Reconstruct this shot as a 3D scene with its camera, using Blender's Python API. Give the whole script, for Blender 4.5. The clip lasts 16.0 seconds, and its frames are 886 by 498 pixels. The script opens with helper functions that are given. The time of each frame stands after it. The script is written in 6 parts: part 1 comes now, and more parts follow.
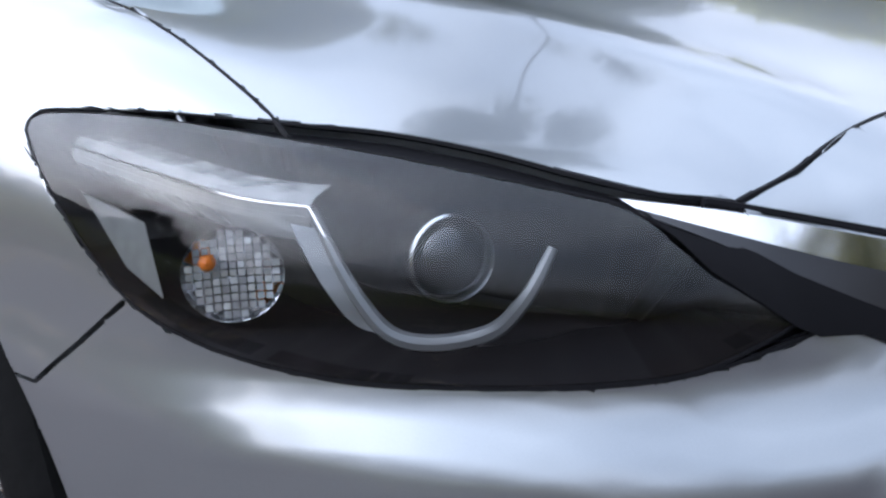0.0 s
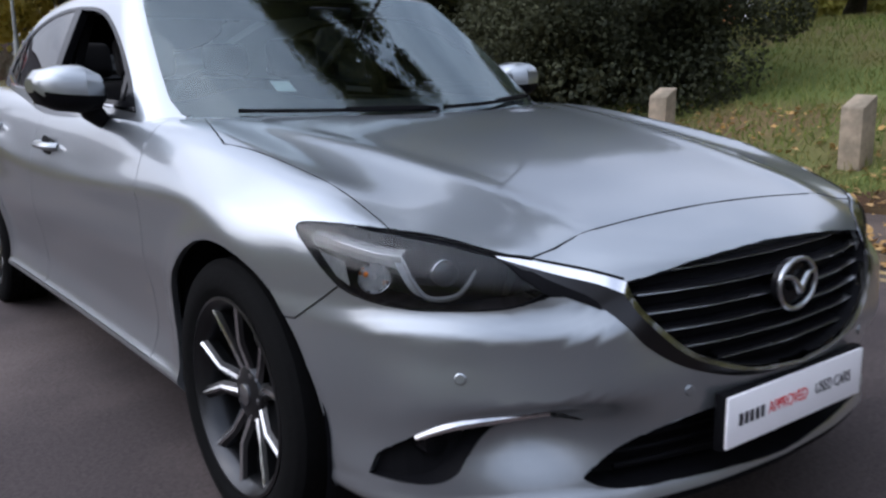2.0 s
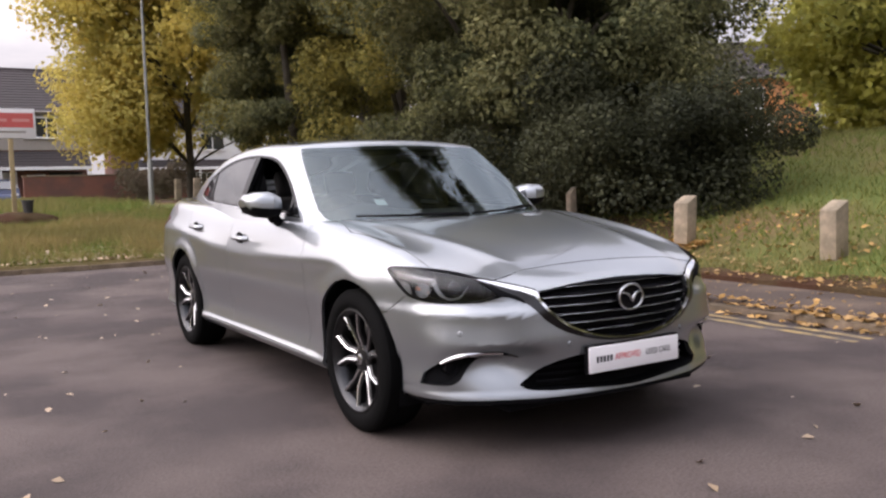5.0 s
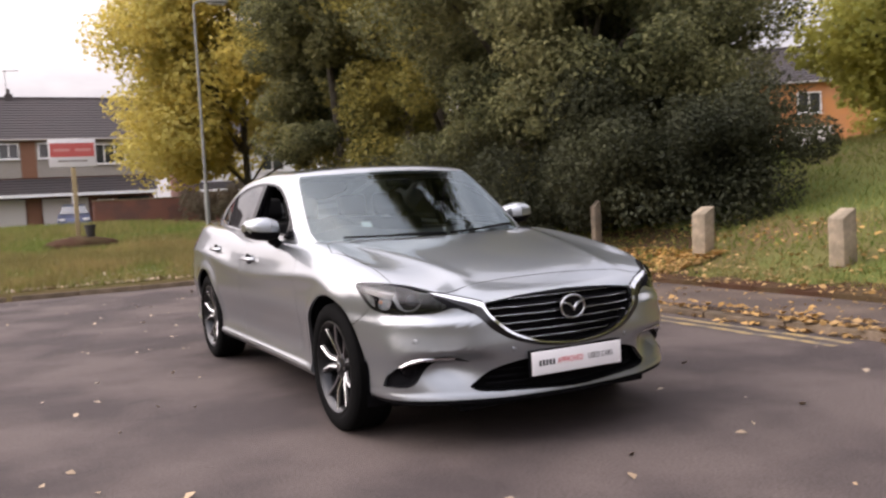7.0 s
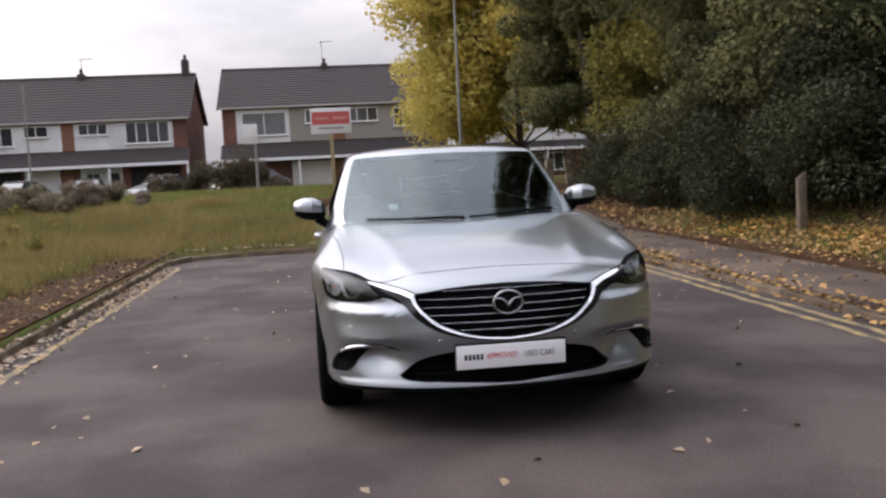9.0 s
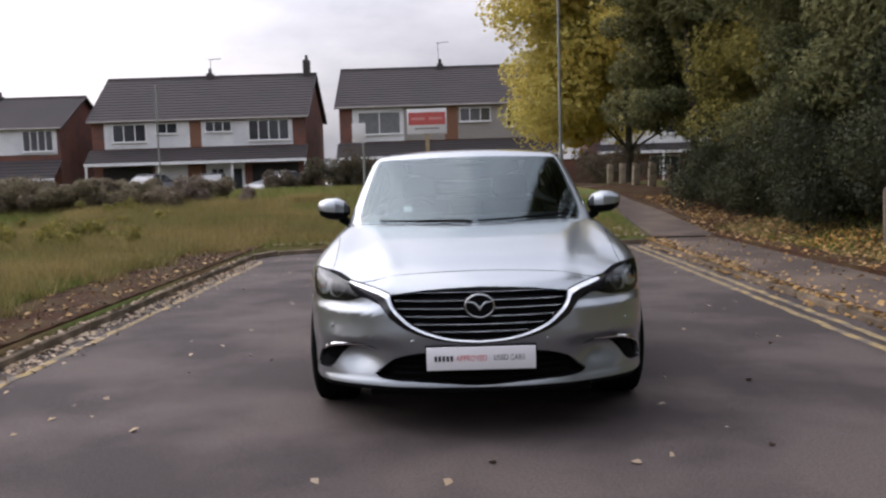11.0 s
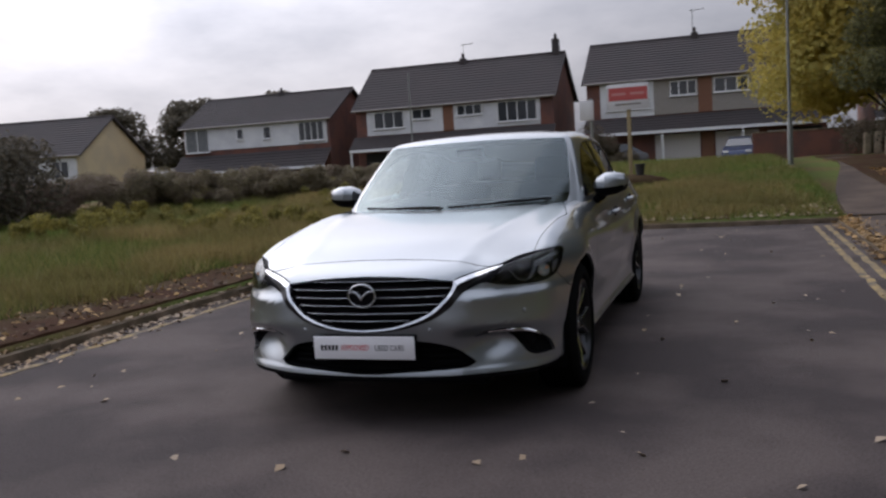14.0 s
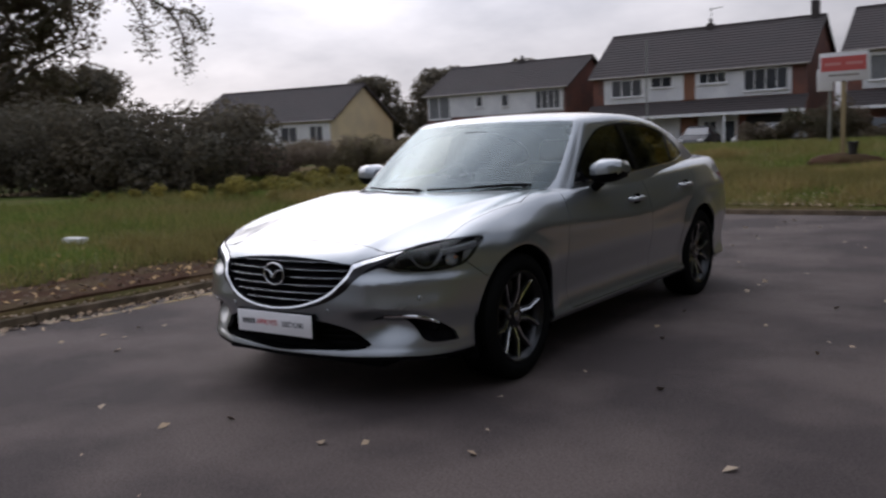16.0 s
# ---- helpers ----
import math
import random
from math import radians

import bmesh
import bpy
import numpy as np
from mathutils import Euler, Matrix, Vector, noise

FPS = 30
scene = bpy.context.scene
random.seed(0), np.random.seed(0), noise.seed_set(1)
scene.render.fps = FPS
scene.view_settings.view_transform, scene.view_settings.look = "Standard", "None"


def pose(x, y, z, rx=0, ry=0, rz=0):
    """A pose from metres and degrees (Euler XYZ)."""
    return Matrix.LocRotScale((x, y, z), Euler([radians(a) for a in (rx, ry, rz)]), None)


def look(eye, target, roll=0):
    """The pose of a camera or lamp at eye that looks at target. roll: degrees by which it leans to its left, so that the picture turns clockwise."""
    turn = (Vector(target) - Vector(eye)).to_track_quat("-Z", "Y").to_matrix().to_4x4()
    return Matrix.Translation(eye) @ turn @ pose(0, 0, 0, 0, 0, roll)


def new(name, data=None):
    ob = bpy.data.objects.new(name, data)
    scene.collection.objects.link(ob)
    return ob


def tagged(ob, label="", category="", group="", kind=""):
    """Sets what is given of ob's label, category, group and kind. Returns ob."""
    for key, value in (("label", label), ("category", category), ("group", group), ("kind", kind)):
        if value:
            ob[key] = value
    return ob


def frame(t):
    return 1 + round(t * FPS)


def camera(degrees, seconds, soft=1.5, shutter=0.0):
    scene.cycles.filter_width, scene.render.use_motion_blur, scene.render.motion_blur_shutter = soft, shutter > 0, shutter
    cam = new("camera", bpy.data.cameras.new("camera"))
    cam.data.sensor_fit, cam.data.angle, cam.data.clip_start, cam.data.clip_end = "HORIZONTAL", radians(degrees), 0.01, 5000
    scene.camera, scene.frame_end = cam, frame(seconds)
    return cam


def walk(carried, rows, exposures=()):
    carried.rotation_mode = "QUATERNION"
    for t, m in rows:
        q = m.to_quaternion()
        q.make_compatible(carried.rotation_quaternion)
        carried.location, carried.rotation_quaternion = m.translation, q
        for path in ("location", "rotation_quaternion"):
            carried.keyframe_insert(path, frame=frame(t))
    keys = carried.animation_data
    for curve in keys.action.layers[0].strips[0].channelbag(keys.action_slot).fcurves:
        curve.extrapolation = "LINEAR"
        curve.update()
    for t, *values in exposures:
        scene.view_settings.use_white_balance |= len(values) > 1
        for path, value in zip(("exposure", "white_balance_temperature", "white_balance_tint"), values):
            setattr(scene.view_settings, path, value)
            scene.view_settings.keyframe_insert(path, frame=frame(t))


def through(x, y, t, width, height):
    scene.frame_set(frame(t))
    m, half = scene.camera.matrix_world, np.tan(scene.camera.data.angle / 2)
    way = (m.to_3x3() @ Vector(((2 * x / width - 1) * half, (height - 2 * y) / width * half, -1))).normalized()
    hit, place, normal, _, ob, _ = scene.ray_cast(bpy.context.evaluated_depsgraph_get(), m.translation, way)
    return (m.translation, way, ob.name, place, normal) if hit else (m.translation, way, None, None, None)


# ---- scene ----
cam = camera(53.5, 16.0, soft=2.4, shutter=0.4)
PATH = [
    (0, (-1.018, -0.04, 0.862), (0.16, 1.488, 0.335), -1.6),
    (0.5, (-1.081, -0.11, 0.898), (0.118, 1.407, 0.386), -1.0),
    (1, (-1.22, -0.362, 0.956), (-0.075, 1.222, 0.532), -0.9),
    (1.5, (-1.42, -0.628, 1.019), (-0.285, 0.968, 0.615), -0.3),
    (2, (-1.705, -0.955, 1.101), (-0.52, 0.606, 0.703), -0.7),
    (2.5, (-1.903, -1.329, 1.127), (-0.771, 0.285, 0.79), -0.7),
    (3, (-2.123, -1.662, 1.145), (-0.99, -0.036, 0.877), -0.4),
    (3.5, (-2.331, -2.008, 1.161), (-1.214, -0.365, 0.928), -1.5),
    (4, (-2.507, -2.382, 1.176), (-1.447, -0.697, 0.986), -1.1),
    (6.5, (-2.716, -3.134, 1.165), (-1.698, -1.417, 1.039), -2.2),
    (7, (-2.472, -3.405, 1.206), (-1.553, -1.633, 1.086), -3.0),
    (7.5, (-2.089, -3.57, 1.194), (-1.322, -1.729, 1.042), -3.7),
    (8, (-1.663, -3.735, 1.234), (-1.033, -1.844, 1.069), -4.4),
    (8.5, (-1.212, -3.905, 1.29), (-0.833, -1.949, 1.119), -3.6),
    (9, (-0.802, -3.965, 1.278), (-0.552, -1.989, 1.098), -2.8),
    (9.5, (-0.415, -4.066, 1.291), (-0.281, -2.078, 1.118), -2.8),
    (12, (0.094, -4.104, 1.268), (-0.059, -2.117, 1.101), -2.2),
    (12.5, (0.436, -4.004, 1.277), (0.147, -2.035, 1.078), -3.2),
    (13, (0.873, -3.98, 1.273), (0.447, -2.035, 1.086), -3.0),
    (13.5, (1.288, -3.891, 1.229), (0.754, -1.972, 1.051), -3.4),
    (14, (1.706, -3.766, 1.247), (1.07, -1.879, 1.056), -3.5),
    (14.5, (2.152, -3.623, 1.231), (1.382, -1.786, 1.045), -3.0),
    (15, (2.517, -3.446, 1.189), (1.657, -1.651, 0.992), -2.0),
    (15.5, (2.858, -3.235, 1.196), (1.896, -1.495, 0.973), -2.5),
    (16, (3.223, -3.043, 1.257), (2.078, -1.421, 1.022), -2.3),
]
walk(cam, [(t, look(eye, target, roll)) for t, eye, target, roll in PATH],
     [(0.0, 1.38, 6000, 14), (0.7, 1.29, 6000, 14), (1.5, 0.80, 6000, 15), (2.5, 0.82, 6150, 17), (3.5, 0.84, 6350, 18), (4.2, 1.06, 6750, 21), (6.5, 1.36, 7400, 23), (7.2, 1.36, 7400, 23),
      (8.0, 1.22, 7150, 23), (9.0, 0.90, 6950, 19), (12.0, 0.66, 6600, 18), (13.0, 0.36, 6500, 18), (14.0, 0.12, 6500, 17), (16.0, 0.03, 6550, 17)])


# ---- world, sun ----
SUN_UP, SUN_TURN = 38.0, 60.0          # degrees above the horizon; degrees from +y towards -x
world = bpy.data.worlds.new("sky")
scene.world = world
world.use_nodes = True
wn, wl = world.node_tree.nodes, world.node_tree.links
sky = wn.new("ShaderNodeTexSky")
sky.sky_type, sky.sun_disc = "NISHITA", False
sky.sun_elevation, sky.sun_rotation = radians(SUN_UP), radians(-SUN_TURN)
sky.air_density, sky.dust_density = 1.0, 4.0
coord = wn.new("ShaderNodeTexCoord")
stretch = wn.new("ShaderNodeMapping")
stretch.inputs["Scale"].default_value = (1.0, 1.0, 2.6)
cloud = wn.new("ShaderNodeTexNoise")
cloud.inputs["Scale"].default_value, cloud.inputs["Detail"].default_value, cloud.inputs["Roughness"].default_value = 2.3, 6.0, 0.55
ramp = wn.new("ShaderNodeValToRGB")
ramp.color_ramp.elements[0].position, ramp.color_ramp.elements[0].color = 0.36, (4.2, 4.5, 5.1, 1)
ramp.color_ramp.elements[1].position, ramp.color_ramp.elements[1].color = 0.64, (8.7, 8.8, 9.2, 1)
mix = wn.new("ShaderNodeMix")
mix.data_type = "RGBA"
mix.inputs["Factor"].default_value = 0.88
wl.new(coord.outputs["Generated"], stretch.inputs["Vector"])
wl.new(stretch.outputs["Vector"], cloud.inputs["Vector"])
wl.new(cloud.outputs["Fac"], ramp.inputs["Fac"])
wl.new(sky.outputs["Color"], mix.inputs[6])
wl.new(ramp.outputs["Color"], mix.inputs[7])
# an overcast sky: brighter overhead than at the horizon, and towards the hidden sun
split, high, glow, warm, gain = wn.new("ShaderNodeSeparateXYZ"), wn.new("ShaderNodeMapRange"), wn.new("ShaderNodeVectorMath"), wn.new("ShaderNodeMath"), wn.new("ShaderNodeMath")
wl.new(coord.outputs["Generated"], split.inputs[0])
high.inputs["To Min"].default_value, high.inputs["To Max"].default_value = 0.16, 1.08
wl.new(split.outputs["Z"], high.inputs["Value"])
glow.operation = "DOT_PRODUCT"
glow.inputs[1].default_value = (-math.sin(radians(SUN_TURN)) * math.cos(radians(SUN_UP)), math.cos(radians(SUN_TURN)) * math.cos(radians(SUN_UP)), math.sin(radians(SUN_UP)))
wl.new(coord.outputs["Generated"], glow.inputs[0])
warm.operation, warm.use_clamp = "MULTIPLY_ADD", True
warm.inputs[1].default_value, warm.inputs[2].default_value = 1.0, 0.0
wl.new(glow.outputs["Value"], warm.inputs[0])
near_sun = wn.new("ShaderNodeMath")
near_sun.operation = "POWER"
near_sun.inputs[1].default_value = 5.0
wl.new(warm.outputs[0], near_sun.inputs[0])
veil = wn.new("ShaderNodeMath")
veil.operation = "MULTIPLY_ADD"
veil.inputs[1].default_value, veil.inputs[2].default_value = 1.9, 0.32
wl.new(near_sun.outputs[0], veil.inputs[0])
gain.operation = "ADD"
wl.new(veil.outputs[0], gain.inputs[0])
wl.new(high.outputs["Result"], gain.inputs[1])
scaled = wn.new("ShaderNodeVectorMath")
scaled.operation = "SCALE"
# thinner cloud overhead lets some blue through
blue, tone = wn.new("ShaderNodeMapRange"), wn.new("ShaderNodeMix")
blue.inputs["From Min"].default_value, blue.inputs["From Max"].default_value = 0.05, 0.5
wl.new(split.outputs["Z"], blue.inputs["Value"])
tone.data_type, tone.blend_type = "RGBA", "MULTIPLY"
tone.inputs[7].default_value = (0.90, 0.97, 1.04, 1)
wl.new(blue.outputs["Result"], tone.inputs["Factor"])
wl.new(mix.outputs[2], tone.inputs[6])
wl.new(tone.outputs[2], scaled.inputs[0])
wl.new(gain.outputs[0], scaled.inputs["Scale"])
wl.new(scaled.outputs[0], wn["Background"].inputs["Color"])
wn["Background"].inputs["Strength"].default_value = 0.105

sun = new("sun", bpy.data.lights.new("sun", "SUN"))
sun.data.energy, sun.data.angle, sun.data.color = 0.5, radians(90), (1.0, 0.93, 0.84)
sun.matrix_basis = look((-20 * math.sin(radians(SUN_TURN)), 20 * math.cos(radians(SUN_TURN)), 20 * math.tan(radians(SUN_UP))), (0, 0, 0))


# ---- materials ----
def shade(name, color, rough=0.5, metal=0.0, vary=0.15, grain=30.0, patch=1.5, bump=0.0, bump_scale=None, coat=0.0, spec=0.5,
          second=None, each=0.0, island=0.0, emit=0.0, place="Object"):
    """A surface with variation at two scales. second: a colour that shows in patches. each: variation from object to object."""
    m = bpy.data.materials.new(name)
    m.use_nodes = True
    n, l = m.node_tree.nodes, m.node_tree.links
    b = n["Principled BSDF"]
    b.inputs["Roughness"].default_value, b.inputs["Metallic"].default_value = rough, metal
    b.inputs["Coat Weight"].default_value, b.inputs["Coat Roughness"].default_value = coat, 0.05
    b.inputs["Specular IOR Level"].default_value = spec
    b.inputs["Coat IOR"].default_value = 1.5
    tc = n.new("ShaderNodeTexCoord")
    fine, wide = n.new("ShaderNodeTexNoise"), n.new("ShaderNodeTexNoise")
    for tex, s, d in ((fine, grain, 5), (wide, patch, 4)):
        tex.inputs["Scale"].default_value, tex.inputs["Detail"].default_value = s, d
        l.new(tc.outputs[place], tex.inputs["Vector"])
    base = n.new("ShaderNodeMix")
    base.data_type = "RGBA"
    base.inputs[6].default_value = (*color, 1)
    base.inputs[7].default_value = (*(second or color), 1)
    edge = n.new("ShaderNodeMapRange")
    edge.inputs["From Min"].default_value, edge.inputs["From Max"].default_value = 0.42, 0.62
    l.new(wide.outputs["Fac"], edge.inputs["Value"])
    l.new(edge.outputs["Result"], base.inputs["Factor"])
    last = base.outputs[2]
    value = n.new("ShaderNodeMath")
    value.operation = "MULTIPLY_ADD"
    value.inputs[1].default_value, value.inputs[2].default_value = 2 * vary, 1 - vary
    l.new(fine.outputs["Fac"], value.inputs[0])
    out = value.outputs[0]
    for amount, kind in ((each, "ShaderNodeObjectInfo"), (island, "ShaderNodeNewGeometry")):
        if amount:
            src = n.new(kind)
            k = n.new("ShaderNodeMath")
            k.operation = "MULTIPLY_ADD"
            k.inputs[1].default_value, k.inputs[2].default_value = 2 * amount, 1 - amount
            l.new(src.outputs["Random" if kind.endswith("Info") else "Random Per Island"], k.inputs[0])
            mul = n.new("ShaderNodeMath")
            mul.operation = "MULTIPLY"
            l.new(out, mul.inputs[0])
            l.new(k.outputs[0], mul.inputs[1])
            out = mul.outputs[0]
    hsv = n.new("ShaderNodeHueSaturation")
    l.new(last, hsv.inputs["Color"])
    l.new(out, hsv.inputs["Value"])
    l.new(hsv.outputs["Color"], b.inputs["Base Color"])
    if bump:
        bp = n.new("ShaderNodeBump")
        bp.inputs["Strength"].default_value, bp.inputs["Distance"].default_value = min(1, bump), 0.01
        tex = fine
        if bump_scale:
            tex = n.new("ShaderNodeTexNoise")
            tex.inputs["Scale"].default_value, tex.inputs["Detail"].default_value = bump_scale, 6
            l.new(tc.outputs[place], tex.inputs["Vector"])
        l.new(tex.outputs["Fac"], bp.inputs["Height"])
        l.new(bp.outputs["Normal"], b.inputs["Normal"])
    if emit:
        b.inputs["Emission Color"].default_value, b.inputs["Emission Strength"].default_value = (*color, 1), emit
    return m


def pane(name, tint, gloss=(1.0, 1.0, 1.0), rough=0.0, ior=1.5):
    """Thin glass: lets light straight through, mirrors by Fresnel's law."""
    m = bpy.data.materials.new(name)
    m.use_nodes = True
    n, l = m.node_tree.nodes, m.node_tree.links
    n.remove(n["Principled BSDF"])
    see, shine, fres, both = (n.new("ShaderNode" + k) for k in ("BsdfTransparent", "BsdfGlossy", "Fresnel", "MixShader"))
    see.inputs["Color"].default_value = (*tint, 1)
    shine.inputs["Roughness"].default_value = rough
    shine.inputs["Color"].default_value = (*gloss, 1)
    fres.inputs["IOR"].default_value = ior
    l.new(fres.outputs[0], both.inputs[0])
    l.new(see.outputs[0], both.inputs[1])
    l.new(shine.outputs[0], both.inputs[2])
    l.new(both.outputs[0], n["Material Output"].inputs["Surface"])
    return m


PAINT = shade("silver_paint", (0.285, 0.305, 0.320), rough=0.29, metal=0.80, vary=0.05, grain=900, patch=2, coat=1.0)
BLACK = shade("black_plastic", (0.006, 0.006, 0.007), spec=0.05, rough=0.6, vary=0.1, grain=200)
GLOSS_BLACK = shade("gloss_black", (0.006, 0.006, 0.007), rough=0.2, vary=0.05, coat=0.0, spec=0.1)
DULL = shade("darkened_metal", (0.05, 0.05, 0.052), rough=0.3, metal=1.0, vary=0.05)
RUBBER = shade("tyre_rubber", (0.006, 0.006, 0.006), spec=0.03, rough=0.85, vary=0.25, grain=80, bump=0.2)
CHROME = shade("chrome", (0.72, 0.72, 0.73), rough=0.09, metal=1.0, vary=0.03)
SATIN = shade("satin_metal", (0.42, 0.43, 0.44), rough=0.25, metal=1.0, vary=0.04)
GUN = shade("gunmetal_alloy", (0.030, 0.031, 0.033), rough=0.3, metal=0.85, vary=0.08, coat=0.15)
CUT = shade("machined_alloy", (0.60, 0.61, 0.62), rough=0.2, metal=1.0, vary=0.06, grain=60)
IRON = shade("brake_iron", (0.12, 0.115, 0.11), rough=0.45, metal=0.9, vary=0.15)
SCREEN = pane("windscreen_glass", (0.50, 0.62, 0.62), (0.84, 0.97, 1.0), ior=1.72)
SIDE_GLASS = pane("side_glass", (0.05, 0.06, 0.06), ior=1.55)
LENS = pane("lamp_lens", (0.90, 0.92, 0.93), ior=1.40)
HOUSING = shade("lamp_housing", (0.007, 0.007, 0.008), rough=0.5, vary=0.1, spec=0.12)
# chrome whose mottled reflections are put into the colour by strong variation
BROW = shade("reflection_mottled_chrome", (0.60, 0.61, 0.62), rough=0.2, metal=0.65, vary=0.7, grain=60, bump=0.2, bump_scale=60)
CLEAR = shade("light_guide", (0.14, 0.145, 0.15), rough=0.2, metal=0.35, vary=0.05)
PALE = shade("pale_reflector", (0.30, 0.305, 0.30), rough=0.35, metal=0.0, vary=0.25, grain=120)
AMBER = shade("amber_bulb", (0.75, 0.2, 0.03), rough=0.25)
RED_LENS = shade("red_lens", (0.3, 0.012, 0.012), rough=0.1, coat=1)
CLOTH = shade("dark_cloth", (0.016, 0.016, 0.018), rough=0.85, vary=0.2, grain=120)
DASH = shade("dash_plastic", (0.02, 0.02, 0.022), rough=0.6, vary=0.15)
PLATE = shade("plate_white", (0.82, 0.81, 0.82), rough=0.35, vary=0.03)
INK = shade("plate_ink", (0.02, 0.02, 0.025), rough=0.4)
RED_INK = shade("plate_red_ink", (0.62, 0.03, 0.035), rough=0.4)
PAPER = shade("paper", (0.45, 0.48, 0.47), rough=0.8)
pane_lens = pane("projector_glass", (0.80, 0.83, 0.86), ior=1.6)


# ---- smooth guide curves ----
def curve(knots):
    """A smooth monotone curve through (place, value) knots."""
    k = np.array(knots, float)
    x, v = k[:, 0], k[:, 1]
    h, d = np.diff(x), np.diff(v) / np.diff(x)
    m = np.zeros(len(x))
    m[0], m[-1] = d[0], d[-1]
    for i in range(1, len(x) - 1):
        if d[i - 1] * d[i] > 0:
            a, b = 2 * h[i] + h[i - 1], h[i] + 2 * h[i - 1]
            m[i] = (a + b) / (a / d[i - 1] + b / d[i])

    def at(q):
        q = np.asarray(q, float)
        i = np.clip(np.searchsorted(x, q) - 1, 0, len(x) - 2)
        t = np.clip((q - x[i]) / h[i], 0, 1)
        lo, hi = np.minimum(q - x[0], 0) * m[0], np.maximum(q - x[-1], 0) * m[-1]
        return ((1 + 2 * t) * (1 - t) ** 2 * v[i] + t * (1 - t) ** 2 * h[i] * m[i]
                + t * t * (3 - 2 * t) * v[i + 1] + t * t * (t - 1) * h[i] * m[i + 1] + lo + hi)
    return at


def smax(a, b, k):
    h = np.maximum(k - np.abs(a - b), 0) / k
    return np.maximum(a, b) + h * h * k / 4


def step(a, b, q):
    t = np.clip((q - a) / (b - a), 0, 1)
    return t * t * (3 - 2 * t)


def bell(q, w):
    return np.exp(-(q / w) ** 2)


# ---- the saloon's skin: a nose, two flanks and a deck, blended ----
DECK = curve([(0.05, 0.69), (0.12, 0.735), (0.2, 0.765), (0.3, 0.797), (0.4, 0.824), (0.6, 0.868), (0.8, 0.903), (1.0, 0.933),
              (1.33, 0.972), (1.6, 0.992), (1.9, 1.022), (2.5, 1.046), (3.5, 1.078), (4.1, 1.095), (4.6, 1.10), (4.85, 1.10)])
WIDTH = curve([(0.0, 0.80), (0.3, 0.855), (0.6, 0.893), (0.95, 0.915), (1.5, 0.908), (2.2, 0.905), (3.0, 0.912), (3.775, 0.92),
               (4.2, 0.903), (4.5, 0.87), (4.9, 0.79)])
FLANK = curve([(0.15, -0.09), (0.2, -0.055), (0.235, -0.032), (0.265, -0.010), (0.30, -0.026), (0.38, -0.038), (0.48, -0.025), (0.62, 0.0), (0.72, -0.003), (0.82, -0.02),
               (0.9, -0.047), (0.98, -0.085), (1.1, -0.16)])
NOSE = curve([(0.15, 0.2), (0.19, 0.085), (0.215, 0.050), (0.24, 0.041), (0.262, 0.045), (0.29, 0.056), (0.36, 0.05), (0.45, 0.03), (0.5, 0.028), (0.56, 0.035), (0.645, 0.05),
              (0.7, 0.07), (0.74, 0.1), (0.8, 0.2)])
LAMP_NOSE = curve([(0.15, 0.0), (0.55, 0.0), (0.62, 0.003), (0.66, 0.013), (0.70, 0.030), (0.735, 0.053), (0.77, 0.080), (0.82, 0.105)])
BOW = curve([(0, 0), (0.2, 0.014), (0.3, 0.032), (0.43, 0.068), (0.54, 0.122), (0.66, 0.2), (0.76, 0.3), (0.82, 0.39), (0.86, 0.49), (0.9, 0.65)])
TAIL = curve([(0.2, 4.72), (0.35, 4.83), (0.55, 4.87), (0.8, 4.86), (1.0, 4.84), (1.1, 4.86)])


